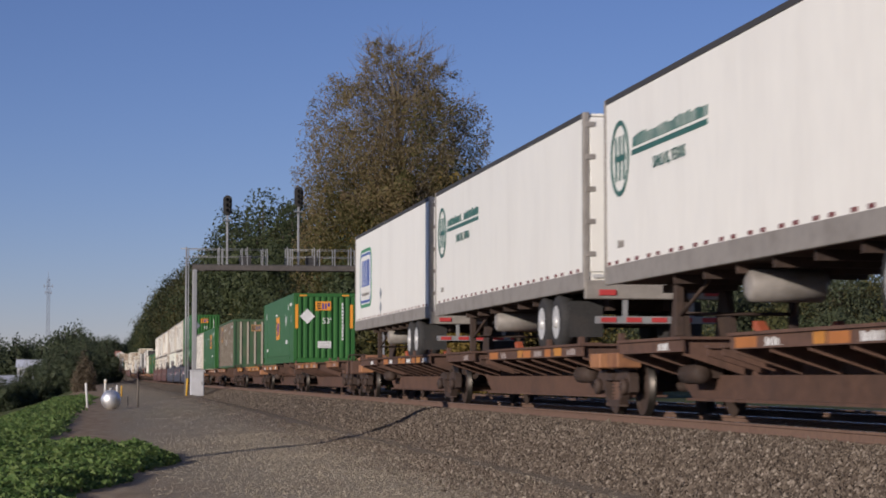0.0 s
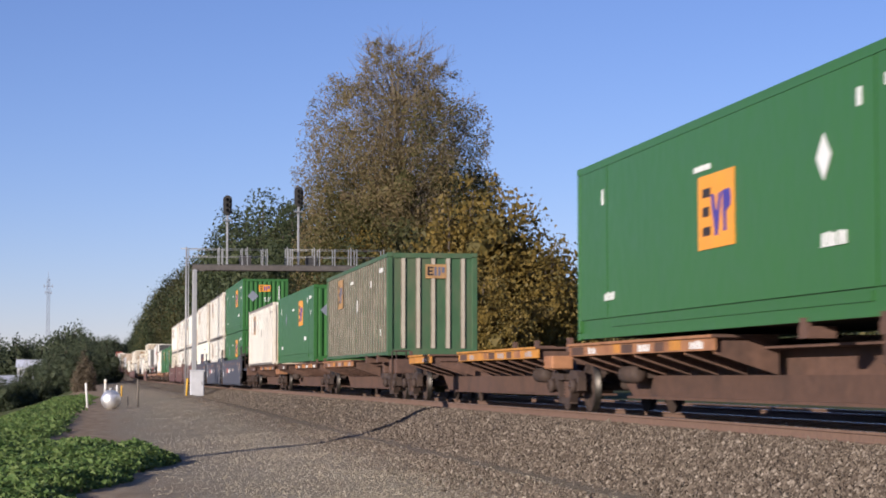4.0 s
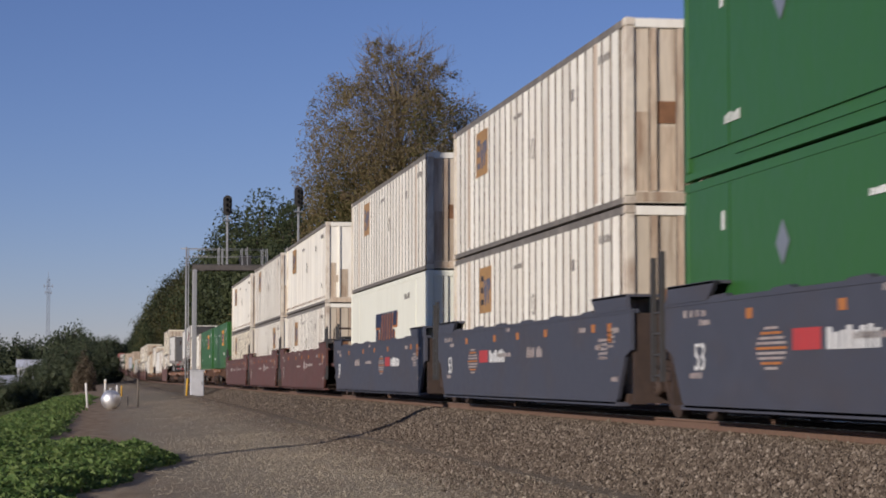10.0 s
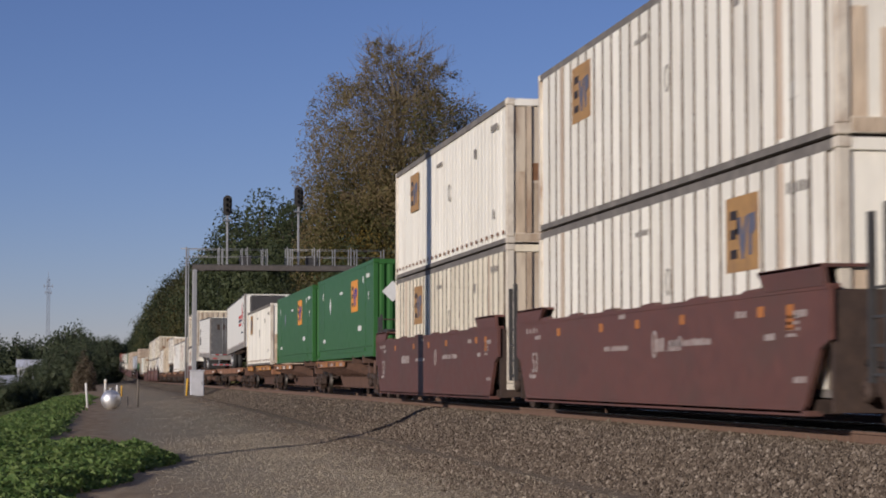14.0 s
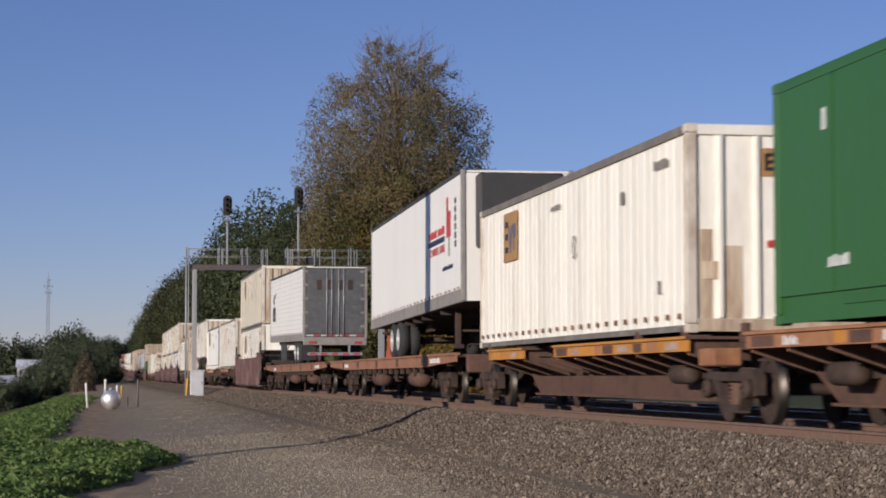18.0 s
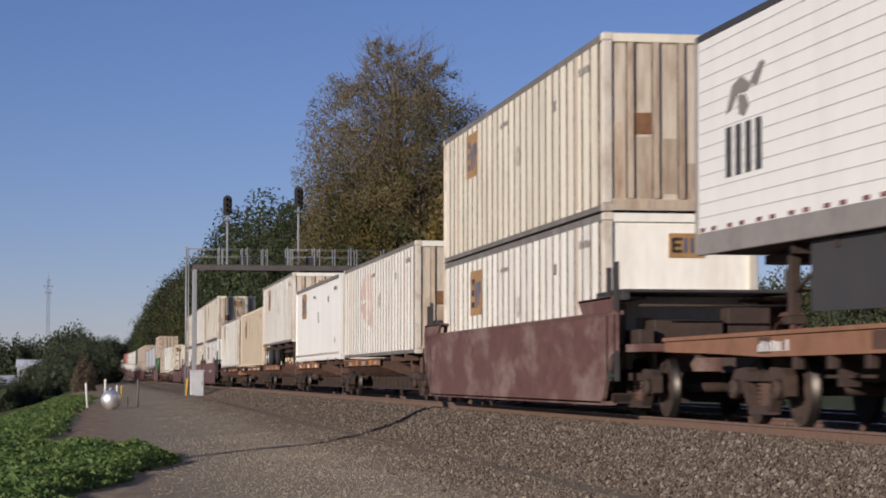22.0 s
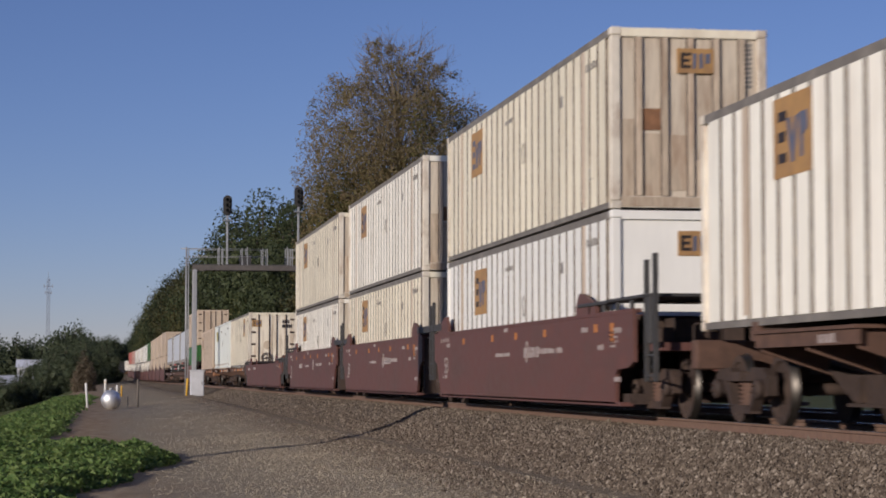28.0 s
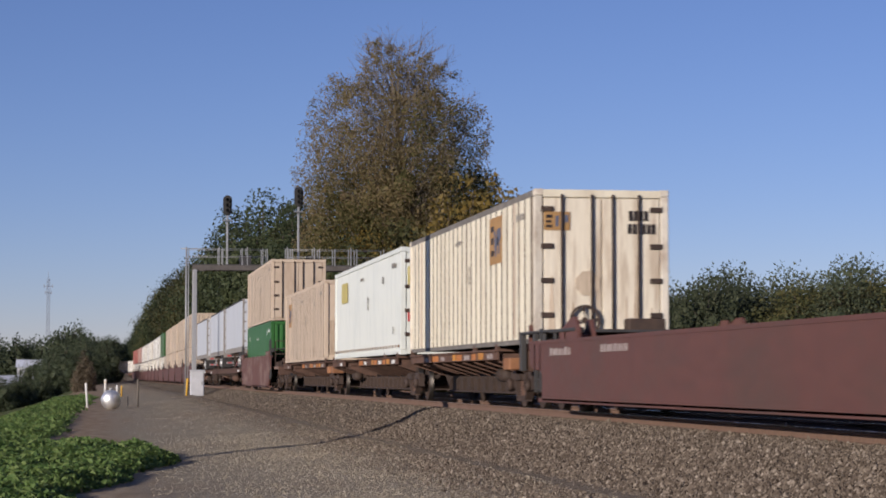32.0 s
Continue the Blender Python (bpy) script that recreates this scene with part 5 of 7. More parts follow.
def spine_car(stops, edges=("orange",), hitch=(), label="", spin=True, folded=(), late=(), steel=None):
    """An articulated car of slim platforms. stops: where its trucks stand along the train."""
    base = new("spine_car")
    steel = steel or BROWN
    s0 = stops[0]
    MOVING.append((base, s0, 0, 0))
    tagged(base, label or "rusty orange articulated spine car with slim platforms", "railway car", "cars of the train")
    for k, s in enumerate(stops):
        truck(base, s - s0, s, spin)
        y = s - s0
        if k in (0, len(stops) - 1):
            way = -1 if k == 0 else 1
            coupler(base, y + way * 0.9, way)
            put("end_sill", kept("end_sill", lambda: boxes("end_sill", BROWN, (-1.3, 1.3, -0.14, 0.14, 0.72, 1.12), bevel=0.02)), base, pose(0, y + way * 1.35, 0))
            put("grab_iron", kept("grab", lambda: pipe_mesh("grab_iron", GRIME, [(-1.25, 0, 0.5), (-1.25, 0, 1.32), (-1.22, 0, 1.35), (-0.88, 0, 1.35), (-0.85, 0, 1.32), (-0.85, 0, 0.5)], 0.02)), base, pose(0, y + way * 1.5, 0))
    for k, (a, b) in enumerate(zip(stops, stops[1:])):
        ln, y = b - a, a - s0
        mat = {"orange": ORANGE, "amber": AMBER, "brown": BROWN}[edges[k % len(edges)]]
        put("spine_girder", kept(("girder", round(ln, 1), steel.name), lambda: spine_girder(round(ln, 1), steel)), base, pose(0, y, 0))
        q = round(ln, 1)
        put("upper_web", kept(("upper_web", q, steel.name), lambda: boxes("upper_web", steel, (-0.24, 0.24, 0.4, q - 0.4, 0.64, 0.99))), base, pose(0, y, 0))
        put("top_flange", kept(("top_flange", q, steel.name), lambda: boxes("top_flange", steel, (-0.6, 0.6, 0.2, q - 0.2, 0.99, 1.03))), base, pose(0, y, 0))
        put("bottom_flange", kept(("bottom_flange", q, steel.name), lambda: boxes("bottom_flange", steel, (-0.56, 0.56, 2.6, q - 2.6, 0.26, 0.30))), base, pose(0, y, 0))
        back = k in late
        long_edge, short_edge = kept(("skirt", mat.name, 8.7), lambda: skirt_mesh(mat, 8.7)), kept(("skirt", mat.name, 3.6), lambda: skirt_mesh(mat, 3.6))
        for side in (1, -1):
            p1 = put("platform_edge", long_edge, base, pose(0, y + (ln - 10.3 if back else 1.1), 0) @ Matrix.Diagonal((side, 1, 1, 1)))
            spots = [(p1, 0.5), (p1, 3.3), (p1, 6.6)]
            if not back or k in folded:
                p2 = put("platform_edge", short_edge, base, pose(0, y + (1.1 if back else ln - 5.1), 0) @ Matrix.Diagonal((side, 1, 1, 1)))
                spots.append((p2, 0.6))
            if side == 1:
                for p, q in spots:
                    bars_side("stencil", MARK if k % 2 else DULLMARK, q, 1.0, 0.7, 0.11, 5, p, -1.336)
                decal("stencil_block", AMBER if mat is not AMBER else ORANGE, 1.6, 2.2, 0.99, 1.13, p1, -1.336)
                decal("stencil_block", AMBER if mat is not AMBER else ORANGE, 5.1, 5.5, 0.99, 1.13, p1, -1.336)
                for q, w in ((2.5, 0.5), (4.3, 0.7), (7.6, 0.9)):
                    decal("worn_patch", PATCH if mat is BROWN else BROWN, q, q + w, 0.985, 1.12, p1, -1.334)
        put("side_bracket", kept(("bracket", back), lambda: boxes("side_bracket", BROWN, (-1.05, -0.75, -0.22, 0.22, 0.74, 1.2), bevel=0.02) if back else boxes("side_bracket", ORANGE, (-1.3, -0.9, -0.35, 0.35, 0.76, 1.0), bevel=0.02)), base, pose(0, y + (1.9 if back else (ln - 0.9 if k % 2 else 0.3)), 0))
        for i in range(0 if back else 2):
            yy = y + 10.4 + i * max(0.7, ln - 16.5)
            for side in (1, -1):
                put("cross_arm", kept("gusset", gusset_mesh), base, pose(0, yy, 0) @ Matrix.Diagonal((side, 1, 1, 1)))
        put("air_tank", kept("tank", tank_mesh), base, pose(0, y + 3.4 + (k % 2) * (ln - 7), 0))
        for yy in (1.4, ln / 2 - 6.0 if ln > 19 else 4.0, ln - 1.4):
            for side in (1, -1):
                put("container_pedestal", kept("pedestal", pedestal_mesh), base, pose(0, y + yy, 0) @ Matrix.Diagonal((side, 1, 1, 1)))
        if k in hitch:
            put("trailer_hitch", kept("hitch", hitch_mesh), base, pose(0, y + ln - 1.6, 0))
            for side in (1, -1):
                put("hitch_strut", kept("strut", strut_mesh), base, pose(0, y + ln - 6.4, 0) @ Matrix.Diagonal((side, 1, 1, 1)), "red-orange folded strut")
        if k in folded:
            put("folded_hitch", kept("fhitch", folded_hitch), base, pose(0, y + 2.0, 0), "worn yellow folded hitch")
    return base


# ---- well cars ----
def well_side(ln, mat, top, cut0, cut1):
    """One side of a well: a deep plate cut back at its foot over the trucks, with a flange along the top."""
    bm = bmesh.new()
    foot = [[(0.0, 1.02), (0.35, 0.92), (0.85, 0.28), (1.0, 0.2)], [(0.0, 0.84), (0.3, 0.76), (1.0, 0.73), (1.12, 0.66), (1.15, 0.2)]]
    prism(bm, [(0.0, top)] + foot[cut0] + [(ln - y, z) for y, z in reversed(foot[cut1])] + [(ln, top)], "x", -1.5, -1.44)
    box(bm, -1.51, -1.36, 0.02, ln - 0.02, top - 0.04, top + 0.02)
    box(bm, -1.5, -1.3, 0.8, ln - 0.8, 0.17, 0.23)
    return mesh_of("well_side", bm, mat)


def well_lug(mat):
    bm = bmesh.new()
    prism(bm, [(-0.45, 1.63), (0.45, 1.63), (0.3, 1.67), (-0.32, 1.685)], "x", -1.5, -1.4)
    return mesh_of("side_lug", bm, mat)


def well_hood(mat):
    bm = bmesh.new()
    prism(bm, [(-1.0, 1.62), (1.05, 1.62), (1.4, 1.86), (-0.9, 1.86)], "x", -1.52, -1.46)
    box(bm, -1.52, -0.95, -0.9, 1.35, 1.83, 1.87)
    return mesh_of("end_hood", bm, mat)


def well_post():
    bm = bmesh.new()
    box(bm, -1.5, -1.43, -0.28, -0.2, 0.55, 2.4)
    box(bm, -1.5, -1.43, 0.2, 0.28, 0.55, 2.33)
    for k in range(4):
        box(bm, -1.48, -1.45, -0.22, 0.22, 0.62 + k * 0.3, 0.65 + k * 0.3)
    return mesh_of("ladder", bm, DARK)


def joint_deck():
    """The low saddle over the shared truck between two wells, with its pipes."""
    bm = bmesh.new()
    box(bm, -0.55, 0.55, -1.3, 1.3, 0.72, 1.0)
    box(bm, -1.2, 1.2, -0.2, 0.2, 0.86, 0.98)
    rod(bm, (-1.05, -1.2, 0.62), (-1.05, 1.2, 0.78), 0.04, 6)
    rod(bm, (-0.8, -1.3, 1.2), (-0.8, 1.3, 1.1), 0.05, 6)
    return mesh_of("end_deck", bm, GRIME)


def end_deck(mat):
    bm = bmesh.new()
    box(bm, -1.3, 1.3, -1.3, 1.3, 1.0, 1.12)
    box(bm, -0.4, 0.4, -1.6, 1.6, 0.7, 1.0)
    prism(bm, [(-1.35, 1.12), (-0.9, 1.12), (-0.9, 1.6), (-1.35, 1.6)], "y", 1.2, 1.3)
    prism(bm, [(1.35, 1.12), (0.9, 1.12), (0.9, 1.6), (1.35, 1.6)], "y", 1.2, 1.3)
    return mesh_of("end_deck", bm, mat)


def well_car(stops, mat, word, spin=True, stencils=True, lugs="round", wheel=0, top=1.62):
    """A well car, of one or more wells. stops: where its trucks stand along the train."""
    base = new("well_car")
    s0, dz = stops[0], top - 1.62
    MOVING.append((base, s0, 0, 0))
    tagged(base, "%s steel double-stack well car" % word, "railway car", "cars of the train")
    for k, s in enumerate(stops):
        y = s - s0
        truck(base, y, s, spin)
        inner = 0 < k < len(stops) - 1
        put("end_deck", kept(("deck", mat.name, inner), lambda: joint_deck() if inner else end_deck(mat)), base, pose(0, y, 0))
        if inner and lugs == "peak":
            for side in (1, -1):
                put("joint_walkway", kept("joint_walk", lambda: boxes("joint_walkway", DARK, (-1.49, -0.95, -1.9, 1.9, 1.78, 1.86), (-1.49, -1.42, -1.9, 1.9, 1.7, 1.78), bevel=0.008)), base, pose(0, y, 0) @ Matrix.Diagonal((side, 1, 1, 1)), "dark steel grating")
        ly = y - (0.45 if inner else 0.2)
        if lugs == "peak" and top > 1.6 and not inner:
            ly = y + (-1.4 if k == 0 else 1.4)
        for side in (1, -1):
            put("ladder", kept("wellpost", well_post), base, pose(0, ly, 0) @ Matrix.Diagonal((side, 1, 1.0 if top > 1.6 else 0.62, 1)))
        if k in (0, len(stops) - 1):
            way = -1 if k == 0 else 1
            coupler(base, y + way * 0.9, way)
            hr = kept("rail_end", lambda: pipe_mesh("handrail", GRIME, [(-1.3, 0, 1.1), (-1.3, 0, 2.27), (-1.27, 0, 2.3), (-0.63, 0, 2.3), (-0.6, 0, 2.27), (-0.6, 0, 1.1)], 0.025))
            for side in (1, -1) if lugs == "round" else ():
                put("handrail", hr, base, pose(0, y + way * 1.2, 0) @ Matrix.Diagonal((side, 1, 1, 1)))
            put("crossbar", kept("rail_bar", lambda: rod_mesh("crossbar", GRIME, (-1.3, 0, 1.7), (1.3, 0, 1.7), 0.02)), base, pose(0, y + way * 1.2, 0))
            walkway = kept("wwalk2", lambda: boxes("end_walkway", DARK, (-1.5, 1.5, -1.8, 0.9, 1.78, 1.83), (-1.5, -1.33, 0.9, 2.9, 1.76, 1.82), (1.33, 1.5, 0.9, 2.9, 1.76, 1.82), *[(x, x + 0.05, y - 0.06, y + 0.06, 1.63, 1.77) for x in (-1.48, 1.43) for y in (-0.6, 0.3, 1.2, 2.1)],
                                                    (-1.5, -1.4, -1.8, -1.6, 1.1, 1.78), (1.4, 1.5, -1.8, -1.6, 1.1, 1.78), bevel=0.01)) if lugs == "peak" else kept("wwalk", lambda: boxes("end_walkway", DARK, (-1.42, 1.42, -1.0, 0.75, 1.92, 1.97), (-1.42, -1.3, -1.0, 0.75, 1.8, 1.92), bevel=0.01))
            put("end_walkway", walkway, base, pose(0, y - way * 0.35, dz) @ Matrix.Diagonal((1, -way, 1, 1)))
            if way == wheel:
                put("brake_wheel", kept("bwheel", brake_wheel_mesh), base, pose(-0.35, y + way * 0.9, 2.05 + dz))
            put("end_equipment", kept("wellgear", lambda: boxes("end_equipment", GRIME, (-0.9, 0.2, -0.3, 0.3, 1.12, 1.5), (0.3, 1.0, -0.2, 0.2, 1.12, 1.7), (-1.2, -0.95, -0.5, 0.4, 1.12, 1.35), bevel=0.02)), base, pose(0, y + way * 0.3, 0))
    for k, (a, b) in enumerate(zip(stops, stops[1:])):
        e0, e1 = (-0.5 if k == 0 else 1.0), (1.0 if k < len(stops) - 2 else -0.5)
        y0, ln = a - s0 + e0, round(b - a - e0 - e1, 1)
        cuts = (lugs == "peak" and k == 0), (lugs == "peak" and k == len(stops) - 2)
        ws = kept(("well", ln, mat.name, top, cuts), lambda: well_side(ln, mat, top, *cuts))
        side = put("well_side", ws, base, pose(0, y0, 0))
        put("well_side", ws, base, pose(0, y0, 0) @ Matrix.Diagonal((-1, 1, 1, 1)))
        put("well_floor", kept(("wfloor", ln), lambda: boxes("well_floor", GRIME, (-1.35, 1.35, 0.8, 2.2, 0.22, 0.34), (-1.35, 1.35, ln / 2 - 0.5, ln / 2 + 0.5, 0.22, 0.34), (-1.35, 1.35, ln - 2.2, ln - 0.8, 0.22, 0.34),
                                                              (-1.35, -1.05, 0.8, ln - 0.8, 0.2, 0.36), (1.05, 1.35, 0.8, ln - 0.8, 0.2, 0.36))), base, pose(0, y0, 0))
        bulk = kept(("bulk", top), lambda: boxes("bulkhead", GRIME, (-1.43, 1.43, -0.05, 0.05, 0.22, top - 0.04)))
        put("bulkhead", bulk, base, pose(0, y0 + (1.7 if k == 0 else 0.1), 0))
        put("bulkhead", bulk, base, pose(0, y0 + ln - (1.7 if k == len(stops) - 2 else 0.1), 0))
        if lugs == "round":
            for f in (0.16, 0.3, 0.44, 0.58, 0.72, 0.86):
                put("side_lug", kept(("lug", mat.name), lambda: well_lug(mat)), base, pose(0, y0 + f * ln, 0))
        hood = kept(("hood", mat.name, lugs), lambda: well_hood(mat) if lugs != "peak" else peak_mesh(mat))
        for yy, turn in ((3.2 if cuts[0] else 1.1, 1), (ln - (3.2 if cuts[1] else 1.1), -1)):
            for side_way in (1, -1):
                put("end_hood", hood, base, pose(0, y0 + yy, dz) @ Matrix.Diagonal((side_way, turn, 1, 1)))
        if top < 1.6:
            for yy, zz, w, h, n in ((ln * 0.85, 1.0, 1.7, 0.14, 7), (ln * 0.68, 1.02, 1.8, 0.12, 8), (1.5, 1.05, 0.5, 0.1, 3), (2.4, 1.12, 0.3, 0.1, 2)):
                bars_side("lettering", DULLMARK, yy, zz, w, h, n, side, -1.506)
            decal("orange_patch", PATCH, 1.0, 1.2, 1.0, 1.2, side, -1.506)
        if stencils:
            x = -1.506
            shift = 5.4 if k < 2 else 0.0
            for yy in (2.3, ln * 0.33, ln * 0.47, ln * 0.6, ln * 0.78):
                decal("orange_patch", PATCH, yy, yy + 0.24, 1.33, 1.46, side, x)
            decal("orange_patch", PATCH, 1.2, 1.45, 1.15, 1.45, side, x)
            bars_side("lettering", DULLMARK, ln * 0.65 - shift, 0.98, 1.4, 0.2, 8, side, x)
            bars_side("lettering", DULLMARK, ln * 0.51, 1.02, 1.5, 0.08, 16, side, x)
            for q in range(4):
                bars_side("lettering", DULLMARK, 1.0, 1.08 + q * 0.07, 0.5, 0.04, 4, side, x)
                bars_side("lettering", DULLMARK, ln - 2.0 + q * 0.3, 1.42, 0.16, 0.1, 2, side, x)
            for yy, zz, w, n in ((0.75, 1.3, 0.5, 3), (0.8, 0.55, 0.45, 3), (1.9, 1.05, 0.4, 3), (3.0, 1.35, 0.5, 3), (ln - 2.2, 1.3, 0.5, 4), (ln - 1.8, 0.6, 0.6, 4), (ln * 0.52, 1.5, 0.4, 4)):
                bars_side("lettering", DULLMARK, yy, zz, w, 0.08, n, side, x)
            if not word.startswith("dark blue"):
                bars_side("lettering", DULLMARK, ln * 0.26, 1.04, 2.0, 0.1, 21, side, x)
                ring_mark("oval_mark", DULLMARK, ln * 0.42, 1.08, 0.14, 0.2, 0.04, side, x)
                words("length_mark", "53", 0.52, DULLMARK, side, pose(x - 0.002, ln - 1.75, 0.86) @ ON_SIDE)
            if word.startswith("dark blue"):
                decal("red_badge", LOGO_RED, shift + 6.4, shift + 7.35, 0.92, 1.17, side, x)
                bars_side("lettering", MARK, shift + 4.6, 0.92, 1.65, 0.25, 8, side, x)
                for q in range(9):
                    w = 1.15 * math.sin(0.42 + q * 0.287)
                    decal("striped_badge", PATCH if q % 3 == 1 else DULLMARK, round(shift + 8.15 - w / 2, 2), round(shift + 8.15 + w / 2, 2), round(0.7 + q * 0.06, 3), round(0.732 + q * 0.06, 3), side, x)
                words("length_mark", "53", 0.52, MARK, side, pose(x - 0.002, ln - 1.75, 0.86) @ ON_SIDE)
                for q in range(5):
                    bars_side("lettering", DULLMARK, 1.5, 0.9 + q * 0.07, 0.6, 0.045, 3, side, x)
    return base


def peak_mesh(mat):
    """A fin on the top flange, highest at its end away from the joint (+y)."""
    bm = bmesh.new()
    prism(bm, [(-0.7, 1.63), (0.72, 1.63), (0.75, 1.78), (0.5, 2.0), (0.2, 1.99), (-0.7, 1.76)], "x", -1.48, -1.42)
    prism(bm, [(-0.1, 1.63), (0.72, 1.63), (0.5, 1.95), (0.2, 1.95)], "x", -1.2, -1.15)
    box(bm, -1.45, -1.15, -0.1, 0.5, 1.63, 1.7)
    return mesh_of("end_hood", bm, mat)


# ---- flat cars ----
def flat_car(a, b, mat=None, spin=True, hitch=0.0):
    """A long flat car between a and b along the train."""
    mat = mat or RUSTED
    base = new("flat_car")
    MOVING.append((base, a, 0, 0))
    tagged(base, "rusty orange-painted long flat car with a steel deck", "railway car", "cars of the train")
    ln = b - a
    for y in (3.4, ln - 3.4):
        truck(base, y, a + y, spin)
    for s in (1, -1):
        bm = bmesh.new()
        prism(bm, [(0.0, 1.16), (0.0, 0.97), (2.5, 0.92), (4.5, 0.86), (ln - 4.5, 0.86), (ln - 2.5, 0.92), (ln, 0.97), (ln, 1.16)], "x", -1.36, -1.31)
        box(bm, -1.4, -1.25, 0.0, ln, 1.12, 1.17)
        sill = part("side_sill", bm, mat, base, "", Matrix.Diagonal((s, 1, 1, 1)))
        if s == 1:
            bars_side("stencil", MARK, 2.2, 0.96, 1.6, 0.13, 11, sill, -1.366)
            bars_side("stencil", MARK, ln - 5.5, 0.93, 1.2, 0.13, 9, sill, -1.366)
            for yy in (4.7, 9.3, 13.6, 18.1, 22.0):
                decal("worn_patch", BROWN, yy, yy + 0.5, 0.9, 1.1, sill, -1.364)
    part("deck", boxes_bm((-1.3, 1.3, 0.05, ln - 0.05, 1.08, 1.14)), BROWN, base)
    part("centre_sill", boxes_bm((-0.3, 0.3, 0.2, ln - 0.2, 0.55, 1.08)), GRIME, base)
    for i in range(9):
        put("cross_bearer", kept("bearer", lambda: boxes("cross_bearer", GRIME, (-1.3, 1.3, -0.06, 0.06, 0.88, 1.08))), base, pose(0, ln * (i + 0.5) / 9, 0))
    for i in range(14):
        put("stake_pocket", kept("stake", lambda: boxes("stake_pocket", GRIME, (-1.33, -1.22, -0.07, 0.07, 0.7, 0.92), bevel=0.01)), base, pose(0, 5.6 + i * (ln - 11.2) / 13, 0))

    def big_tank():
        bm = bmesh.new()
        lathe(bm, [(-0.75, 0.0), (-0.75, 0.14), (-0.66, 0.25), (0.66, 0.25), (0.75, 0.14), (0.75, 0.0)], "y", (-0.85, 0, 0.6), 14)
        return mesh_of("air_tank", bm, BROWN)
    put("air_tank", kept("bigtank", big_tank), base, pose(0, ln * 0.62, 0))
    put("air_tank", kept("bigtank", big_tank), base, pose(0, ln * 0.33, 0))
    for i in range(5):
        put("brake_rigging", kept("rig", lambda: boxes("brake_rigging", GRIME, (-0.9, -0.7, -0.1, 0.1, 0.5, 0.8), (-0.85, -0.8, -0.9, 0.9, 0.6, 0.64))), base, pose(0, 6 + i * (ln - 12) / 4, 0))
    coupler(base, 0.6, -1), coupler(base, ln - 0.6, 1)
    if hitch:
        def leg():
            bm = bmesh.new()
            prism(bm, [(-0.16, 1.14), (0.16, 1.14), (0.1, 1.95), (-0.1, 1.95)], "x", -0.06, 0.06)
            prism(bm, [(0.1, 1.14), (0.75, 1.14), (0.12, 1.75), (0.02, 1.6)], "x", -0.04, 0.04)
            return mesh_of("hitch_leg", bm, HITCH)
        st = put("trailer_hitch", kept("red_base", lambda: boxes("trailer_hitch", HITCH, (-0.6, 0.6, -0.3, 0.8, 1.135, 1.18), bevel=0.01)), base, pose(0, hitch, 0), "red-orange raised hitch stand")
        for x in (-0.44, 0.44):
            put("hitch_leg", kept("red_leg", leg), st, pose(x, 0, 0))
        put("hitch_plate", kept("red_plate", lambda: boxes("hitch_plate", GRIME, (-0.62, 0.62, -0.4, 0.4, 1.95, 2.03), bevel=0.02)), st)
    return base


def boxes_bm(*bs):
    bm = bmesh.new()
    for b in bs:
        box(bm, *b)
    return bm


# ---- trailers ----
def tyre_mesh():
    bm = bmesh.new()
    lathe(bm, [(-0.28, 0.3), (-0.28, 0.44), (-0.24, 0.5), (-0.06, 0.5), (-0.02, 0.44), (0.02, 0.44), (0.06, 0.5), (0.24, 0.5), (0.28, 0.44), (0.28, 0.3)], "x", (0, 0, 0), 20)
    return mesh_of("tyre", bm, BLACK)


def hub_mesh():
    bm = bmesh.new()
    lathe(bm, [(-0.29, 0.3), (-0.285, 0.27), (-0.2, 0.22), (-0.2, 0.13), (-0.3, 0.11), (-0.33, 0.08), (-0.33, 0.0)], "x", (0, 0, 0), 18)
    for i in range(8):
        a = i * 0.785
        rod(bm, (-0.2, 0.18 * math.cos(a), 0.18 * math.sin(a)), (-0.23, 0.18 * math.cos(a), 0.18 * math.sin(a)), 0.015, 5)
    return mesh_of("wheel_hub", bm, HUB)


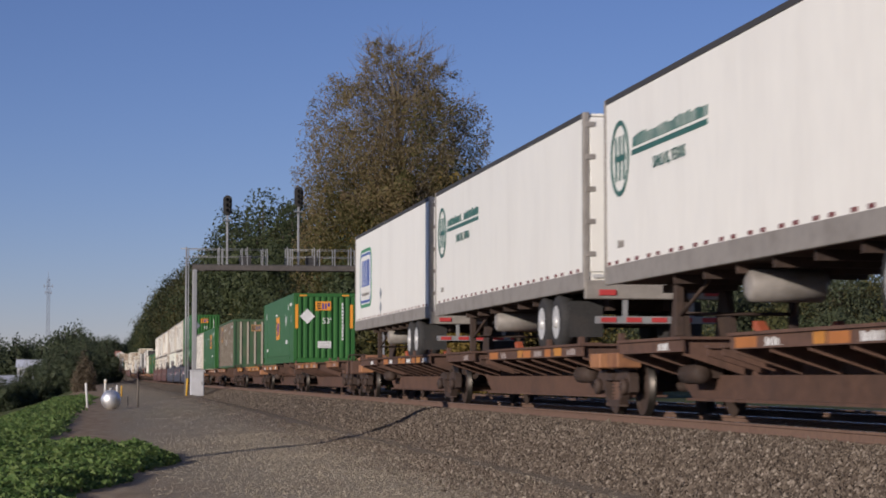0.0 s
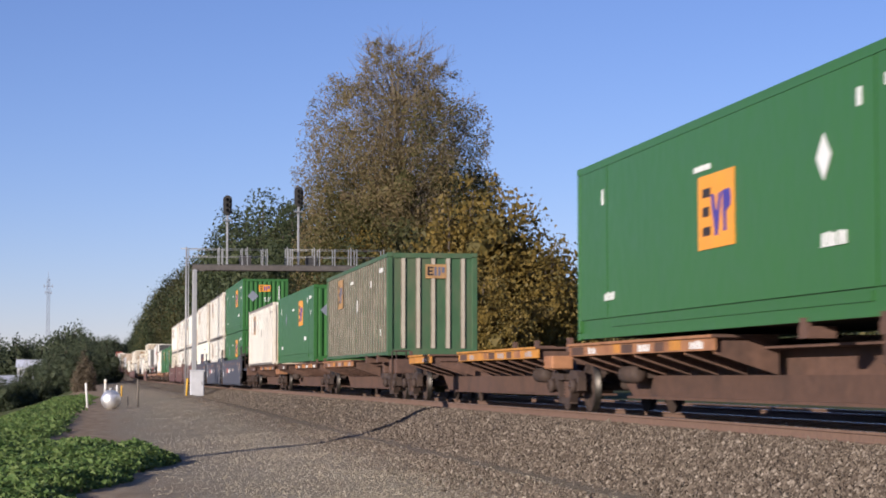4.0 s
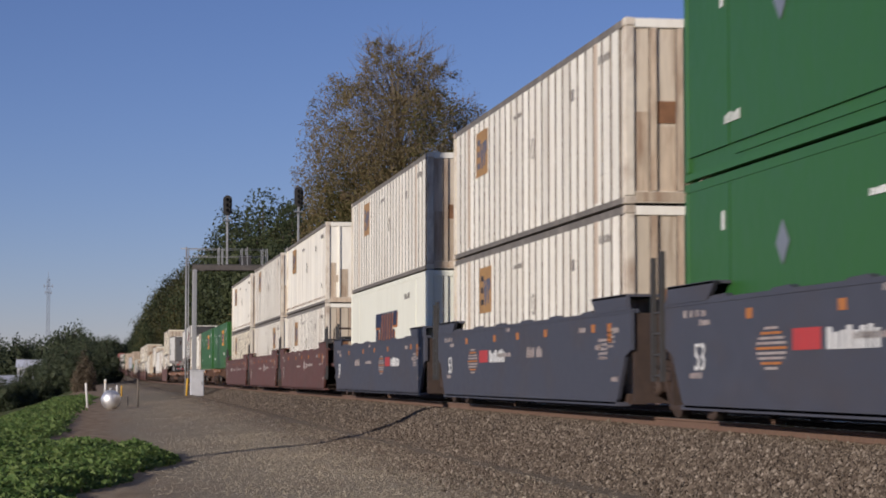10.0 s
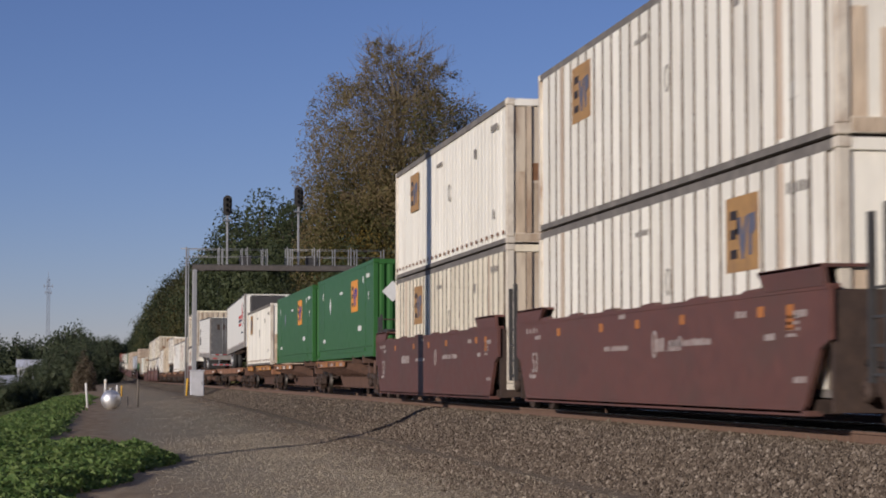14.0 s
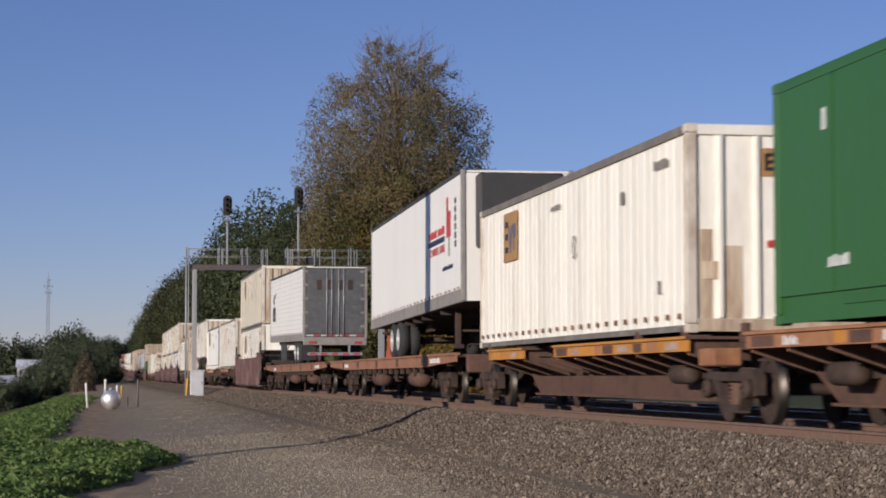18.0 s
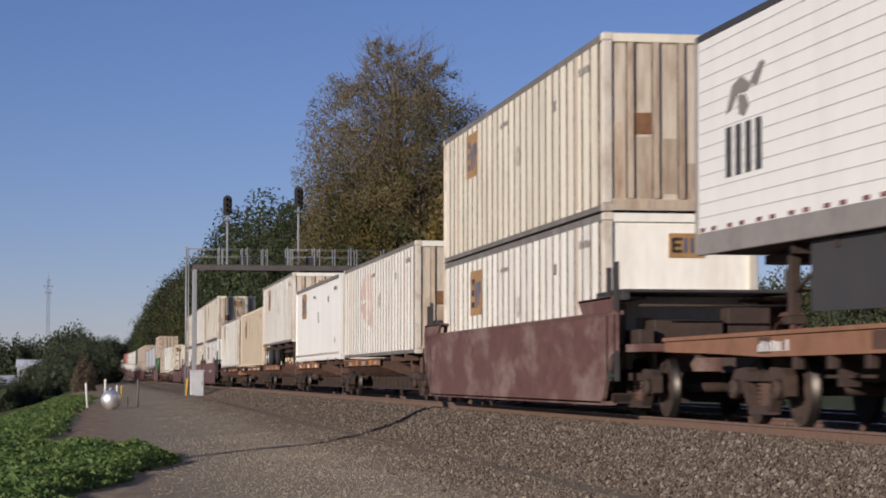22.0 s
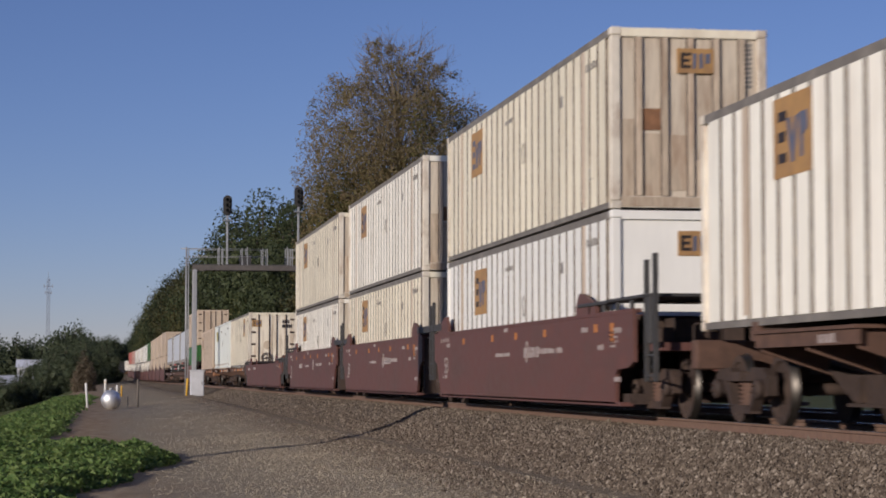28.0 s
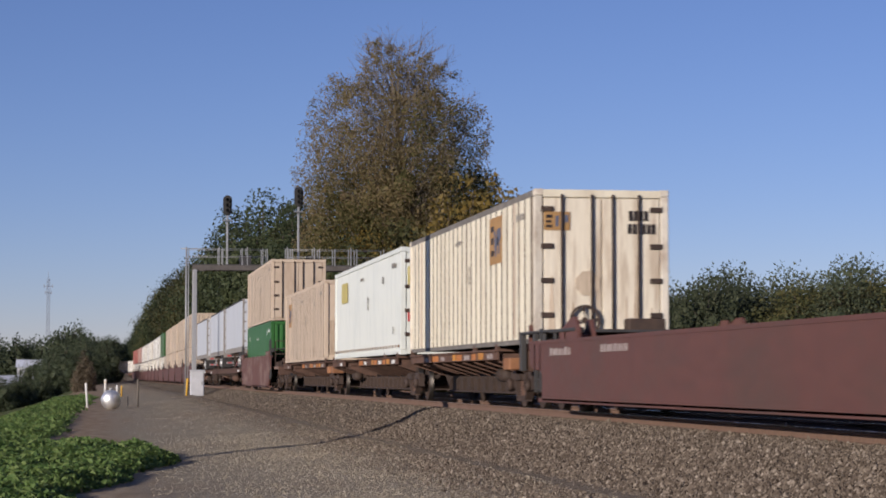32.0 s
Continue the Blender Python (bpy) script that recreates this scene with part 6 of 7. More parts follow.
def trailer(s, L, deck=1.1, paint="bright", rear_first=True, rear="doors", lines=False, reefer=False, label="", group="trailers on the train", near=True, pitch=0.0, ax=(2.35, 3.6)):
    """A road trailer lashed on a car. s: its leading end; rear_first: its doors lead; pitch: degrees by which its trailing end is up."""
    base = new("semi_trailer")
    MOVING.append((base, s, deck, pitch))
    tagged(base, label, "trailer", group)
    flip = pose(0, 0, 0) if rear_first else pose(0, L, 0, 0, 0, 180)
    z0, z1 = 0.99, 4.0
    pm = PAINT[paint]
    walls = []
    for k, sg in enumerate((1, -1)):
        bm = bmesh.new()
        box(bm, -1.29, -1.25, 0.1, L - 0.1, z0 + 0.3, z1 - 0.1)
        walls.append(part("side_wall", bm, pm, base, "", Matrix.Diagonal((sg, 1, 1, 1))))
        put("bottom_rail", kept(("trail", L), lambda: boxes("bottom_rail", ALU, (-1.3, -1.22, 0.0, L, z0, z0 + 0.3), bevel=0.01)), base, Matrix.Diagonal((sg, 1, 1, 1)), "grey aluminium rail")
        put("top_rail", kept(("ttop", L), lambda: boxes("top_rail", DARK, (-1.3, -1.2, 0.0, L, z1 - 0.1, z1), bevel=0.01)), base, Matrix.Diagonal((sg, 1, 1, 1)), "dark top rail")
    put("roof", kept(("troof", L), lambda: boxes("roof", PAINT["white"], (-1.2, 1.2, 0.02, L - 0.02, z1 - 0.06, z1 - 0.02))), base)
    put("floor", kept(("tfloor", L), lambda: boxes("floor", GRIME, (-1.2, 1.2, 0.02, L - 0.02, z0 + 0.02, z0 + 0.12))), base)
    wall = walls[0]
    xs = -1.296
    if near:
        n = int(L / 0.62)
        for i in range(n):
            decal("reflector", REFLEX, round(0.4 + i * 0.62 - 0.1 * (i % 2), 2), round(0.6 + i * 0.62 - 0.1 * (i % 2), 2), z0 + 0.31, z0 + 0.365, wall, xs)
        if lines:
            for i in range(13):
                decal("side_seam", SEAM, 0.15, L - 0.15, z0 + 0.5 + i * 0.19, z0 + 0.512 + i * 0.19, wall, xs)
    # the end that the camera sees
    endm = STAINLESS if rear == "steel" else pm
    for y in (0.0, L - 0.06):
        put("end_wall", kept(("tend", endm.name, L), lambda: boxes("end_wall", endm, (-1.24, 1.24, 0.0, 0.06, z0 + 0.02, z1 - 0.08))), base, pose(0, y, 0))
        put("end_post", kept("tpost", lambda: boxes("end_post", ALU, (-1.305, -1.2, 0.0, 0.12, z0 + 0.02, z1), bevel=0.012)), base, pose(0, y - 0.03, 0))
        put("end_post", kept("tpost", lambda: boxes("end_post", ALU, (-1.305, -1.2, 0.0, 0.12, z0 + 0.02, z1), bevel=0.012)), base, pose(0, y - 0.03, 0) @ Matrix.Diagonal((-1, 1, 1, 1)))
    if rear_first:
        for k in (0, 1):
            dr = put("door", kept(("tdoor", endm.name), lambda: boxes("door", endm, (-1.19, -0.012, -0.035, 0.0, z0 + 0.3, z1 - 0.12), bevel=0.01)), base, pose(1.202 * k, 0, 0))
            for x in ((-0.34, -0.14) if k == 0 else (-1.06, -0.86)):
                put("lock_rod", kept("tlock", lambda: rod_mesh("lock_rod", GALV, (0, -0.06, z0 + 0.2), (0, -0.06, z1 - 0.06), 0.022)), dr, pose(x, 0, 0))
            for i in range(5):
                put("hinge", kept("thinge", lambda: boxes("hinge", ALU, (-0.14, 0.03, -0.05, -0.03, -0.045, 0.045), bevel=0.008)), dr, pose(-1.13 if k == 0 else -0.04, 0, z0 + 0.6 + i * 0.55))
            if rear == "steel":
                put("door_panel", kept("tpan", lambda: boxes("door_panel", STAINLESS, (-1.1, -0.1, -0.045, -0.034, z0 + 0.95, z0 + 1.45), (-1.1, -0.1, -0.045, -0.034, z0 + 1.6, z0 + 2.7), bevel=0.004)), dr)
        for i in range(8):
            put("reflector", kept(("trf", i % 2), lambda: boxes("reflector", LOGO_RED if i % 2 else HUB, (-0.14, 0.14, -0.05, -0.035, z0 + 0.2, z0 + 0.26))), base, pose(-1.02 + i * 0.29, 0, 0))
        put("rear_sill", kept("rsill", lambda: boxes("rear_sill", ALU, (-1.28, 1.28, -0.05, 0.1, z0 - 0.16, z0 + 0.16), bevel=0.015)), base)
        for x in (-1.05, 0.78):
            put("tail_lamp", kept("tail", lambda: boxes("tail_lamp", LOGO_RED, (0, 0.3, -0.075, -0.05, z0 - 0.1, z0 + 0.0), bevel=0.01)), base, pose(x, 0, 0), "red tail lamp cluster")
        put("bumper", kept("bumper", lambda: boxes("bumper", GALV, (-1.1, 1.1, -0.03, 0.05, 0.42, 0.54), (-0.62, -0.54, 0.0, 0.06, 0.5, z0), (0.54, 0.62, 0.0, 0.06, 0.5, z0))), base)
        for i in range(5):
            put("reflector", kept("brf", lambda: boxes("reflector", LOGO_RED, (-0.13, 0.13, -0.045, -0.03, 0.44, 0.52))), base, pose(-0.88 + i * 0.44, 0, 0))
    # running gear: two axles of twin tyres towards the doors
    slid = flip @ pose(0, ax[0] - 1.65, 0)
    for a in ax:
        for sg in (1, -1):
            m = flip @ pose(0, a, 0.5) @ Matrix.Diagonal((sg, 1, 1, 1)) @ pose(-0.98, 0, 0)
            if not rear_first:
                m = flip @ pose(0, a, 0.5) @ Matrix.Diagonal((-sg, 1, 1, 1)) @ pose(-0.98, 0, 0)
            w = put("wheel", kept("tyre", tyre_mesh), base, m)
            put("wheel_hub", kept("hub", hub_mesh), w)
        put("axle", kept("taxle", lambda: rod_mesh("axle", GRIME, (-0.9, 0, 0), (0.9, 0, 0), 0.07)), base, flip @ pose(0, a, 0.5))
    put("slider_frame", kept("slider", lambda: boxes("slider_frame", GRIME, (-0.55, -0.45, 0.6, 4.2, 0.68, 0.98), (0.45, 0.55, 0.6, 4.2, 0.68, 0.98), (-0.5, 0.5, 1.2, 1.3, 0.7, 0.95), (-0.5, 0.5, 3.3, 3.4, 0.7, 0.95))), base, slid)
    for sg in (1, -1):
        put("mud_flap", kept("flap", lambda: boxes("mud_flap", BLACK, (-1.2, -0.6, 0.85, 0.87, 0.22, 0.85))), base, slid @ Matrix.Diagonal((sg, 1, 1, 1)))
        put("landing_leg", kept("lleg", lambda: boxes("landing_leg", GRIME, (-0.95, -0.82, -0.07, 0.07, 0.12, 0.98), (-1.0, -0.76, -0.13, 0.13, 0.02, 0.12), bevel=0.01)), base, flip @ pose(0, L - 2.9, 0) @ Matrix.Diagonal((sg, 1, 1, 1)))
    put("leg_brace", kept("lbrace", lambda: frame_of("leg_brace", GRIME, ((-0.88, 0, 0.45), (0.88, 0, 0.45), 0.03), ((-0.88, 0, 0.4), (-0.7, -1.1, 0.95), 0.03), ((0.88, 0, 0.4), (0.7, -1.1, 0.95), 0.03))), base, flip @ pose(0, L - 2.9, 0))
    put("king_pin_plate", kept("kpin", lambda: boxes("king_pin_plate", GRIME, (-0.45, 0.45, -0.6, 0.6, 0.86, 0.98))), base, flip @ pose(0, L - 1.0, 0))
    for i in range(6):
        put("cross_member", kept("xmem", lambda: boxes("cross_member", GRIME, (-1.18, 1.18, -0.04, 0.04, 0.86, 0.99))), base, flip @ pose(0, 4.8 + i * (L - 8.5) / 5, 0))
    if reefer:
        put("cooling_unit", kept("cool", lambda: boxes("cooling_unit", DARK, (-0.98, 0.98, -0.55, 0.0, z0 + 1.2, z1 - 0.12), bevel=0.06)), base, flip @ pose(0, L, 0, 0, 0, 0) @ Matrix.Diagonal((1, -1, 1, 1)), "black cooling unit")
    return base, wall


def fuel_tank(base, y):
    def make():
        bm = bmesh.new()
        lathe(bm, [(-0.5, 0.0), (-0.5, 0.17), (-0.46, 0.215), (0.5, 0.215), (0.54, 0.17), (0.54, 0.0)], "x", (0, 0, 0.7), 16)
        return mesh_of("fuel_tank", bm, ALU)
    put("fuel_tank", kept("ftank", make), base, pose(-0.55, y, 0, 0, 0, 0), "grey cylindrical tank")


# ---- trackside things ----
def signal_bridge():
    Y0, XA, XB, ZT = 143.0, 6.35, 19.1, 9.28
    root = tagged(new("signal_bridge"), "galvanised steel signal bridge with a railed walkway over two tracks", "signal bridge")
    root.matrix_basis = pose(0, Y0, 0)
    zb = ground_z(XA, Y0) - 0.05
    for x in (XA, XB):
        for dy in (0.0, 1.3):
            part("post", boxes_bm((x - 0.13, x + 0.13, dy - 0.13, dy + 0.13, zb, ZT - 0.3)), GALV, root, bevel=0.02)
        for k in range(7):
            bm = bmesh.new()
            z = zb + 0.4 + k * 1.15
            rod(bm, (x, 0.1, z), (x, 1.2, z + 1.0), 0.035, 6)
            part("brace", bm, GALV, root)
        part("footing", boxes_bm((x - 0.35, x + 0.35, -0.35, 1.65, zb - 0.3, zb + 0.2)), PALE, root)
    for dy in (0.0, 1.3):
        part("beam", boxes_bm((XA - 0.15, XB + 0.15, dy - 0.09, dy + 0.09, ZT - 0.34, ZT)), BEAM, root)
    part("walkway", boxes_bm((XA - 0.2, XB + 0.2, -0.05, 1.35, ZT, ZT + 0.06)), DARK, root)
    for dy in (-0.08, 1.38):
        for k, x in enumerate((7.95, 8.2, 9.5, 9.85, 10.9, 11.2, 12.55, 12.75, 12.9, 14.4, 14.75, 15.8, 16.9, 17.3, 19.15)):
            part("railing_post", boxes_bm((x - 0.03, x + 0.03, dy - 0.03, dy + 0.03, ZT, ZT + (1.25 if k % 3 == 0 else 1.15))), GALV, root)
        for x0, x1 in ((XA - 0.5, 11.25), (12.5, 19.2)):
            for z in (0.6, 1.1):
                bm = bmesh.new()
                rod(bm, (x0, dy, ZT + z), (x1, dy, ZT + z), 0.016, 6)
                part("railing", bm, GALV, root)
    # the ladder and its small landing
    for y in (0.2, 0.65):
        bm = bmesh.new()
        rod(bm, (XA - 0.42, y, zb), (XA - 0.42, y, ZT + 1.1), 0.025, 6)
        part("ladder_rail", bm, GALV, root)
    for k in range(26):
        bm = bmesh.new()
        rod(bm, (XA - 0.42, 0.2, zb + 0.3 + k * 0.31), (XA - 0.42, 0.65, zb + 0.3 + k * 0.31), 0.012, 5)
        part("rung", bm, GALV, root)
    bm = bmesh.new()
    rod(bm, (XA - 0.95, 0.4, ZT + 1.12), (XA + 0.65, 0.4, ZT + 1.12), 0.035, 6)
    part("ladder_top_bar", bm, GALV, root)
    bm = bmesh.new()
    rod(bm, (XA - 0.6, -0.3, zb), (XA - 0.6, -0.3, ZT + 1.2), 0.06, 8)
    part("conduit", bm, GALV, root)
    for x, top in ((8.53, 4.8), (13.37, 5.45)):
        part("signal_mast", boxes_bm((x - 0.07, x + 0.07, 0.58, 0.72, ZT, ZT + top - 1.3)), GALV, root, bevel=0.02)
        bm = bmesh.new()
        prism(bm, [(0.31 * math.sin(a), (0.38 if math.cos(a) > 0 else -0.38) + 0.31 * math.cos(a)) for a in (k * math.pi / 7 + 0.01 for k in range(14))], "y", 0.45, 0.52)
        part("signal_backplate", bm, BLACK, root, "black signal backplate", pose(x, 0, ZT + top - 0.7))
        for dz in (-0.36, 0.0, 0.36):
            bm = bmesh.new()
            lathe(bm, [(0.46, 0.13), (0.2, 0.15), (0.2, 0.13), (0.44, 0.11)], "y", (x, 0, ZT + top - 0.7 + dz), 12)
            part("signal_hood", bm, BLACK, root, "black signal hood")
        part("signal_case", boxes_bm((x - 0.2, x + 0.2, 0.52, 0.85, ZT + top - 1.25, ZT + top - 0.15)), DARK, root)
        part("mast_platform", boxes_bm((x - 0.3, x + 0.3, 0.3, 1.0, ZT + top - 1.75, ZT + top - 1.7)), GALV, root)
    # equipment hung behind the walkway
    for x in (9.4, 13.9):
        part("junction_box", boxes_bm((x, x + 0.8, 0.9, 1.2, ZT + 0.06, ZT + 0.75)), DARK, root, bevel=0.02)


signal_bridge()


def cabinet():
    root = tagged(new("signal_cabinet"), "pale grey metal signal cabinet beside the bridge post", "cabinet")
    x, y = 6.45, 141.2
    root.matrix_basis = pose(x, y, ground_z(x, y))
    part("body", boxes_bm((-0.46, 0.46, -0.4, 0.4, 0.1, 1.75)), PALE, root, bevel=0.03)
    part("door", boxes_bm((-0.4, 0.4, -0.43, -0.4, 0.18, 1.65)), PALE, root, bevel=0.008)
    part("roof", boxes_bm((-0.5, 0.5, -0.46, 0.44, 1.75, 1.82)), PALE, root, bevel=0.02)
    part("handle", boxes_bm((0.26, 0.3, -0.47, -0.43, 0.85, 1.05)), GALV, root)
    part("plinth", boxes_bm((-0.42, 0.42, -0.36, 0.36, -0.3, 0.1)), DARK, root)


cabinet()
YELLOW = material("yellow_marker_plastic", (0.62, 0.36, 0.04), 0.5, vary=0.1)
WHITEPOST = material("white_marker_plastic", (0.72, 0.71, 0.68), 0.5, vary=0.08)
OLDWOOD = material("weathered_post_wood", (0.14, 0.12, 0.10), 0.9, vary=0.25, scale=12, bump=0.3, stretch=(1, 1, 0.15))


def marker(x, y, h, w, mat, label, lean=0.0, cap=None):
    root = tagged(new("marker_post"), label, "post", "marker posts")
    root.matrix_basis = pose(x, y, ground_z(x, y), 0, lean, 0)
    bm = bmesh.new()
    lathe(bm, [(-0.3, w), (h - 0.05, w), (h, w * 0.6), (h + 0.01, 0.0)], "z", (0, 0, 0), 10)
    part("shaft", bm, mat, root)
    part("collar", boxes_bm((-w * 1.2, w * 1.2, -w * 1.2, w * 1.2, h * 0.78, h * 0.82)), cap or mat, root)


marker(-0.56, 113, 1.3, 0.06, WHITEPOST, "white plastic marker post leaning in the dirt", -4.5)
marker(0.62, 196, 1.35, 0.11, WHITEPOST, "white plastic marker post beside the lane", 0, YELLOW)
marker(1.85, 215, 0.7, 0.10, WHITEPOST, "short white plastic marker post")
marker(5.65, 138.5, 1.15, 0.07, YELLOW, "yellow plastic marker post at the bridge foot", 3)
marker(2.0, 110, 1.45, 0.05, OLDWOOD, "grey weathered wooden post")
marker(1.55, 115, 0.55, 0.035, OLDWOOD, "short grey wooden stake")
marker(1.75, 165, 0.85, 0.06, YELLOW, "dull yellow marker post")
marker(0.45, 190, 0.6, 0.04, OLDWOOD, "short grey wooden stake")


def silver_ball():
    root = tagged(new("metal_sphere"), "polished silver metal sphere lying in the dirt", "sphere")
    x, y, r = 0.62, 107.5, 0.5
    root.matrix_basis = pose(x, y, ground_z(x, y) + r - 0.03)
    bm = bmesh.new()
    bmesh.ops.create_uvsphere(bm, u_segments=32, v_segments=18, radius=r)
    for f in bm.faces:
        f.smooth = True
    part("shell", bm, material("polished_metal", (0.84, 0.84, 0.85), 0.5, metal=0.9, vary=0.08, scale=6, bump=0.02, dirt=(0.3, 0.27, 0.24), dirt_amount=0.6, dirt_scale=2), root)
    bm = bmesh.new()
    lathe(bm, [(r - 0.02, 0.1), (r + 0.07, 0.1), (r + 0.1, 0.07), (r + 0.1, 0.0)], "z", (0, 0, 0), 16)
    part("cap", bm, GALV, root)


silver_ball()


def utility_pole():
    """A tall pole beside the lane; its shadow falls across the lane and the train."""
    root = tagged(new("utility_pole"), "tall tapered steel utility pole beside the lane", "pole")
    x, y = -2.75, 42.55
    root.matrix_basis = pose(x, y, ground_z(x, y))
    bm = bmesh.new()
    rod(bm, (0, 0, -1.5), (0, 0, 15.0), 0.34, 16, 0.28)
    part("shaft", bm, GALV, root)


utility_pole()


def radio_tower():
    root = tagged(new("radio_tower"), "far grey lattice radio tower with short cross arms", "tower")
    steel = material("hazy_tower_steel", (0.26, 0.28, 0.33), 0.7, vary=0.1)
    h = 66.0
    root.matrix_basis = pose(-28.2, 1200, -9)
    for sx, sy in ((-1, -1), (1, -1), (0, 1)):
        bm = bmesh.new()
        rod(bm, (sx * 1.1, sy * 1.1, 0), (sx * 0.7, sy * 0.7, h), 0.13, 6)
        part("leg", bm, steel, root)
    for k in range(22):
        z = k * 3.0
        bm = bmesh.new()
        rod(bm, (-1.05, -1.05, z), (1.0, -1.0, z + 3), 0.06, 4), rod(bm, (1.05, -1.05, z), (0, 1.0, z + 3), 0.06, 4), rod(bm, (0, 1.05, z), (-1, -1, z + 3), 0.06, 4)
        part("lattice", bm, steel, root)
    for z, w in ((h - 4.5, 2.3), (h - 8, 1.6)):
        part("cross_arm", boxes_bm((-w, w, -0.15, 0.15, z, z + 0.3)), steel, root)
        for x in (-w, w):
            part("antenna", boxes_bm((x - 0.2, x + 0.2, -0.3, 0.3, z - 0.6, z + 1.2)), steel, root)
    bm = bmesh.new()
    rod(bm, (0, 0, h), (0, 0, h + 4), 0.12, 6, 0.04)
    part("spire", bm, steel, root)


radio_tower()


def house(x, y, z, w, d, h, wall, roof, label):
    root = tagged(new("house"), label, "house")
    root.matrix_basis = pose(x, y, z)
    part("wall", boxes_bm((-w / 2, w / 2, 0, d, -6, h)), wall, root)
    bm = bmesh.new()
    prism(bm, [(-0.4, h), (d / 2, h + 2.3), (d + 0.4, h), (d / 2, h + 2.05)], "x", -w / 2 - 0.5, w / 2 + 0.5)
    part("roof", bm, roof, root)
    for k in range(3):
        wx = -w / 2 + w * (k + 0.5) / 3
        win = part("window", boxes_bm((wx - 0.5, wx + 0.5, -0.06, 0.02, h - 2.0, h - 0.7)), DARK, root)
        part("frame", boxes_bm((wx - 0.58, wx + 0.58, -0.03, -0.005, h - 2.1, h - 0.6)), WHITEPOST, win)


house(-20.6, 640, 0.4, 6.5, 8, 4.4, material("pale_siding", (0.45, 0.46, 0.5), 0.8), material("pale_metal_roof", (0.6, 0.62, 0.68), 0.5), "far pale house with a light metal roof among trees")
house(-22.5, 560, -3.0, 7.0, 6, 3.0, material("grey_siding", (0.28, 0.3, 0.35), 0.8), material("grey_roof", (0.36, 0.38, 0.44), 0.6), "far low grey shed among trees")


# ---- the cars, head of the train first ----
spine_car([-2.00, 16.50, 33.70, 50.30, 66.63], ("brown",), (0, 1, 2, 3), label="rusty brown articulated spine car carrying trailers")
spine_car([70.67, 89.11, 106.94, 125.95], ("orange", "orange", "amber"), folded=(0,), late=(0, 1), label="worn orange articulated spine car, partly empty")
spine_car([129.78, 147.35, 166.62, 184.94], ("orange", "brown", "brown"), late=(0,))
well_car([188.93, 207.69, 227.88, 248.67], NAVY, "dark blue three-unit")
well_car([252.17, 271.66, 291.12, 310.43], MAROON, "maroon three-unit", wheel=-1)
spine_car([314.20, 330.82, 350.10, 367.76], ("orange", "orange", "amber"), late=(0, 1))
flat_car(370.31, 396.56, hitch=17.7)
flat_car(398.23, 425.07)
well_car([427.94, 446.33], FADED, "faded maroon single-unit", stencils=False, lugs="none")
spine_car([450.12, 466.95, 484.21, 501.48, 519.06, 536.18], ("orange", "orange", "orange", "brown", "brown"), (2,), late=(0, 1, 2), steel=GRIME)
well_car([540.57, 559.97, 579.05, 597.90], MAROON, "maroon three-unit", lugs="peak")
well_car([601.81, 623.79], MAROON, "empty maroon single-unit", stencils=False, lugs="peak", wheel=1, top=1.25)
spine_car([627.28, 641.95, 660.65, 680.65], ("brown",), steel=GRIME, label="rusty brown articulated spine car with slim platforms")
well_car([684.85, 703.85], FADED, "faded maroon single-unit", spin=False, stencils=False)
flat_car(706.15, 743.65, BROWN, False)
flat_car(745.15, 766.33, BROWN, False)
for s in range(4):
    well_car([768.8 + 82 * s + 19.6 * k + 1.0 for k in range(5)], MAROON, "maroon articulated", spin=False, stencils=False, lugs="peak")
spine_car([1098.8 + 17.4 * k for k in range(6)], ("brown",), spin=False)

# ---- trailers at the head ----
FFE = "clean white road trailer with a green oval badge"


def green_oval_trailer(s, L):
    b, w = trailer(s, L, label=FFE)
    x = -1.3
    ring_mark("oval_badge", LOGO_GREEN, L - 1.0, 2.95, 0.58, 0.6, 0.08, w, x)
    for k in (-0.25, 0, 0.25):
        decal("badge_bar", LOGO_GREEN, L - 1.0 + k - 0.05, L - 1.0 + k + 0.05, 2.6, 3.3, w, x)
    decal("badge_bar", LOGO_GREEN, L - 1.36, L - 0.68, 2.9, 3.0, w, x - 0.003)
    bars_side("lettering", LOGO_GREEN, L - 5.85, 3.05, 4.1, 0.19, 24, w, x)
    decal("green_stripe", LOGO_GREEN, L - 5.85, L - 1.75, 2.92, 3.0, w, x)
    words("town_name", "DALLAS, TEXAS", 0.25, LOGO_GREEN, w, pose(x - 0.004, L - 3.9, 2.68) @ ON_SIDE)
    bars_side("lettering", GREYMARK, L - 1.2, 1.55, 0.4, 0.12, 3, w, x)
    fuel_tank(b, 9.35)


green_oval_trailer(17.09, 16.15)
green_oval_trailer(34.76, 15.94)
b, w = trailer(51.68, 15.3, label="clean white road trailer with a blue and green framed badge")


def rounded(y0, y1, z0, z1, r):
    pts = []
    for cy, cz, a in ((y1 - r, z1 - r, 0), (y0 + r, z1 - r, 90), (y0 + r, z0 + r, 180), (y1 - r, z0 + r, 270)):
        pts += [(cy + r * math.cos(radians(a + k * 22.5)), cz + r * math.sin(radians(a + k * 22.5))) for k in range(5)]
    return pts


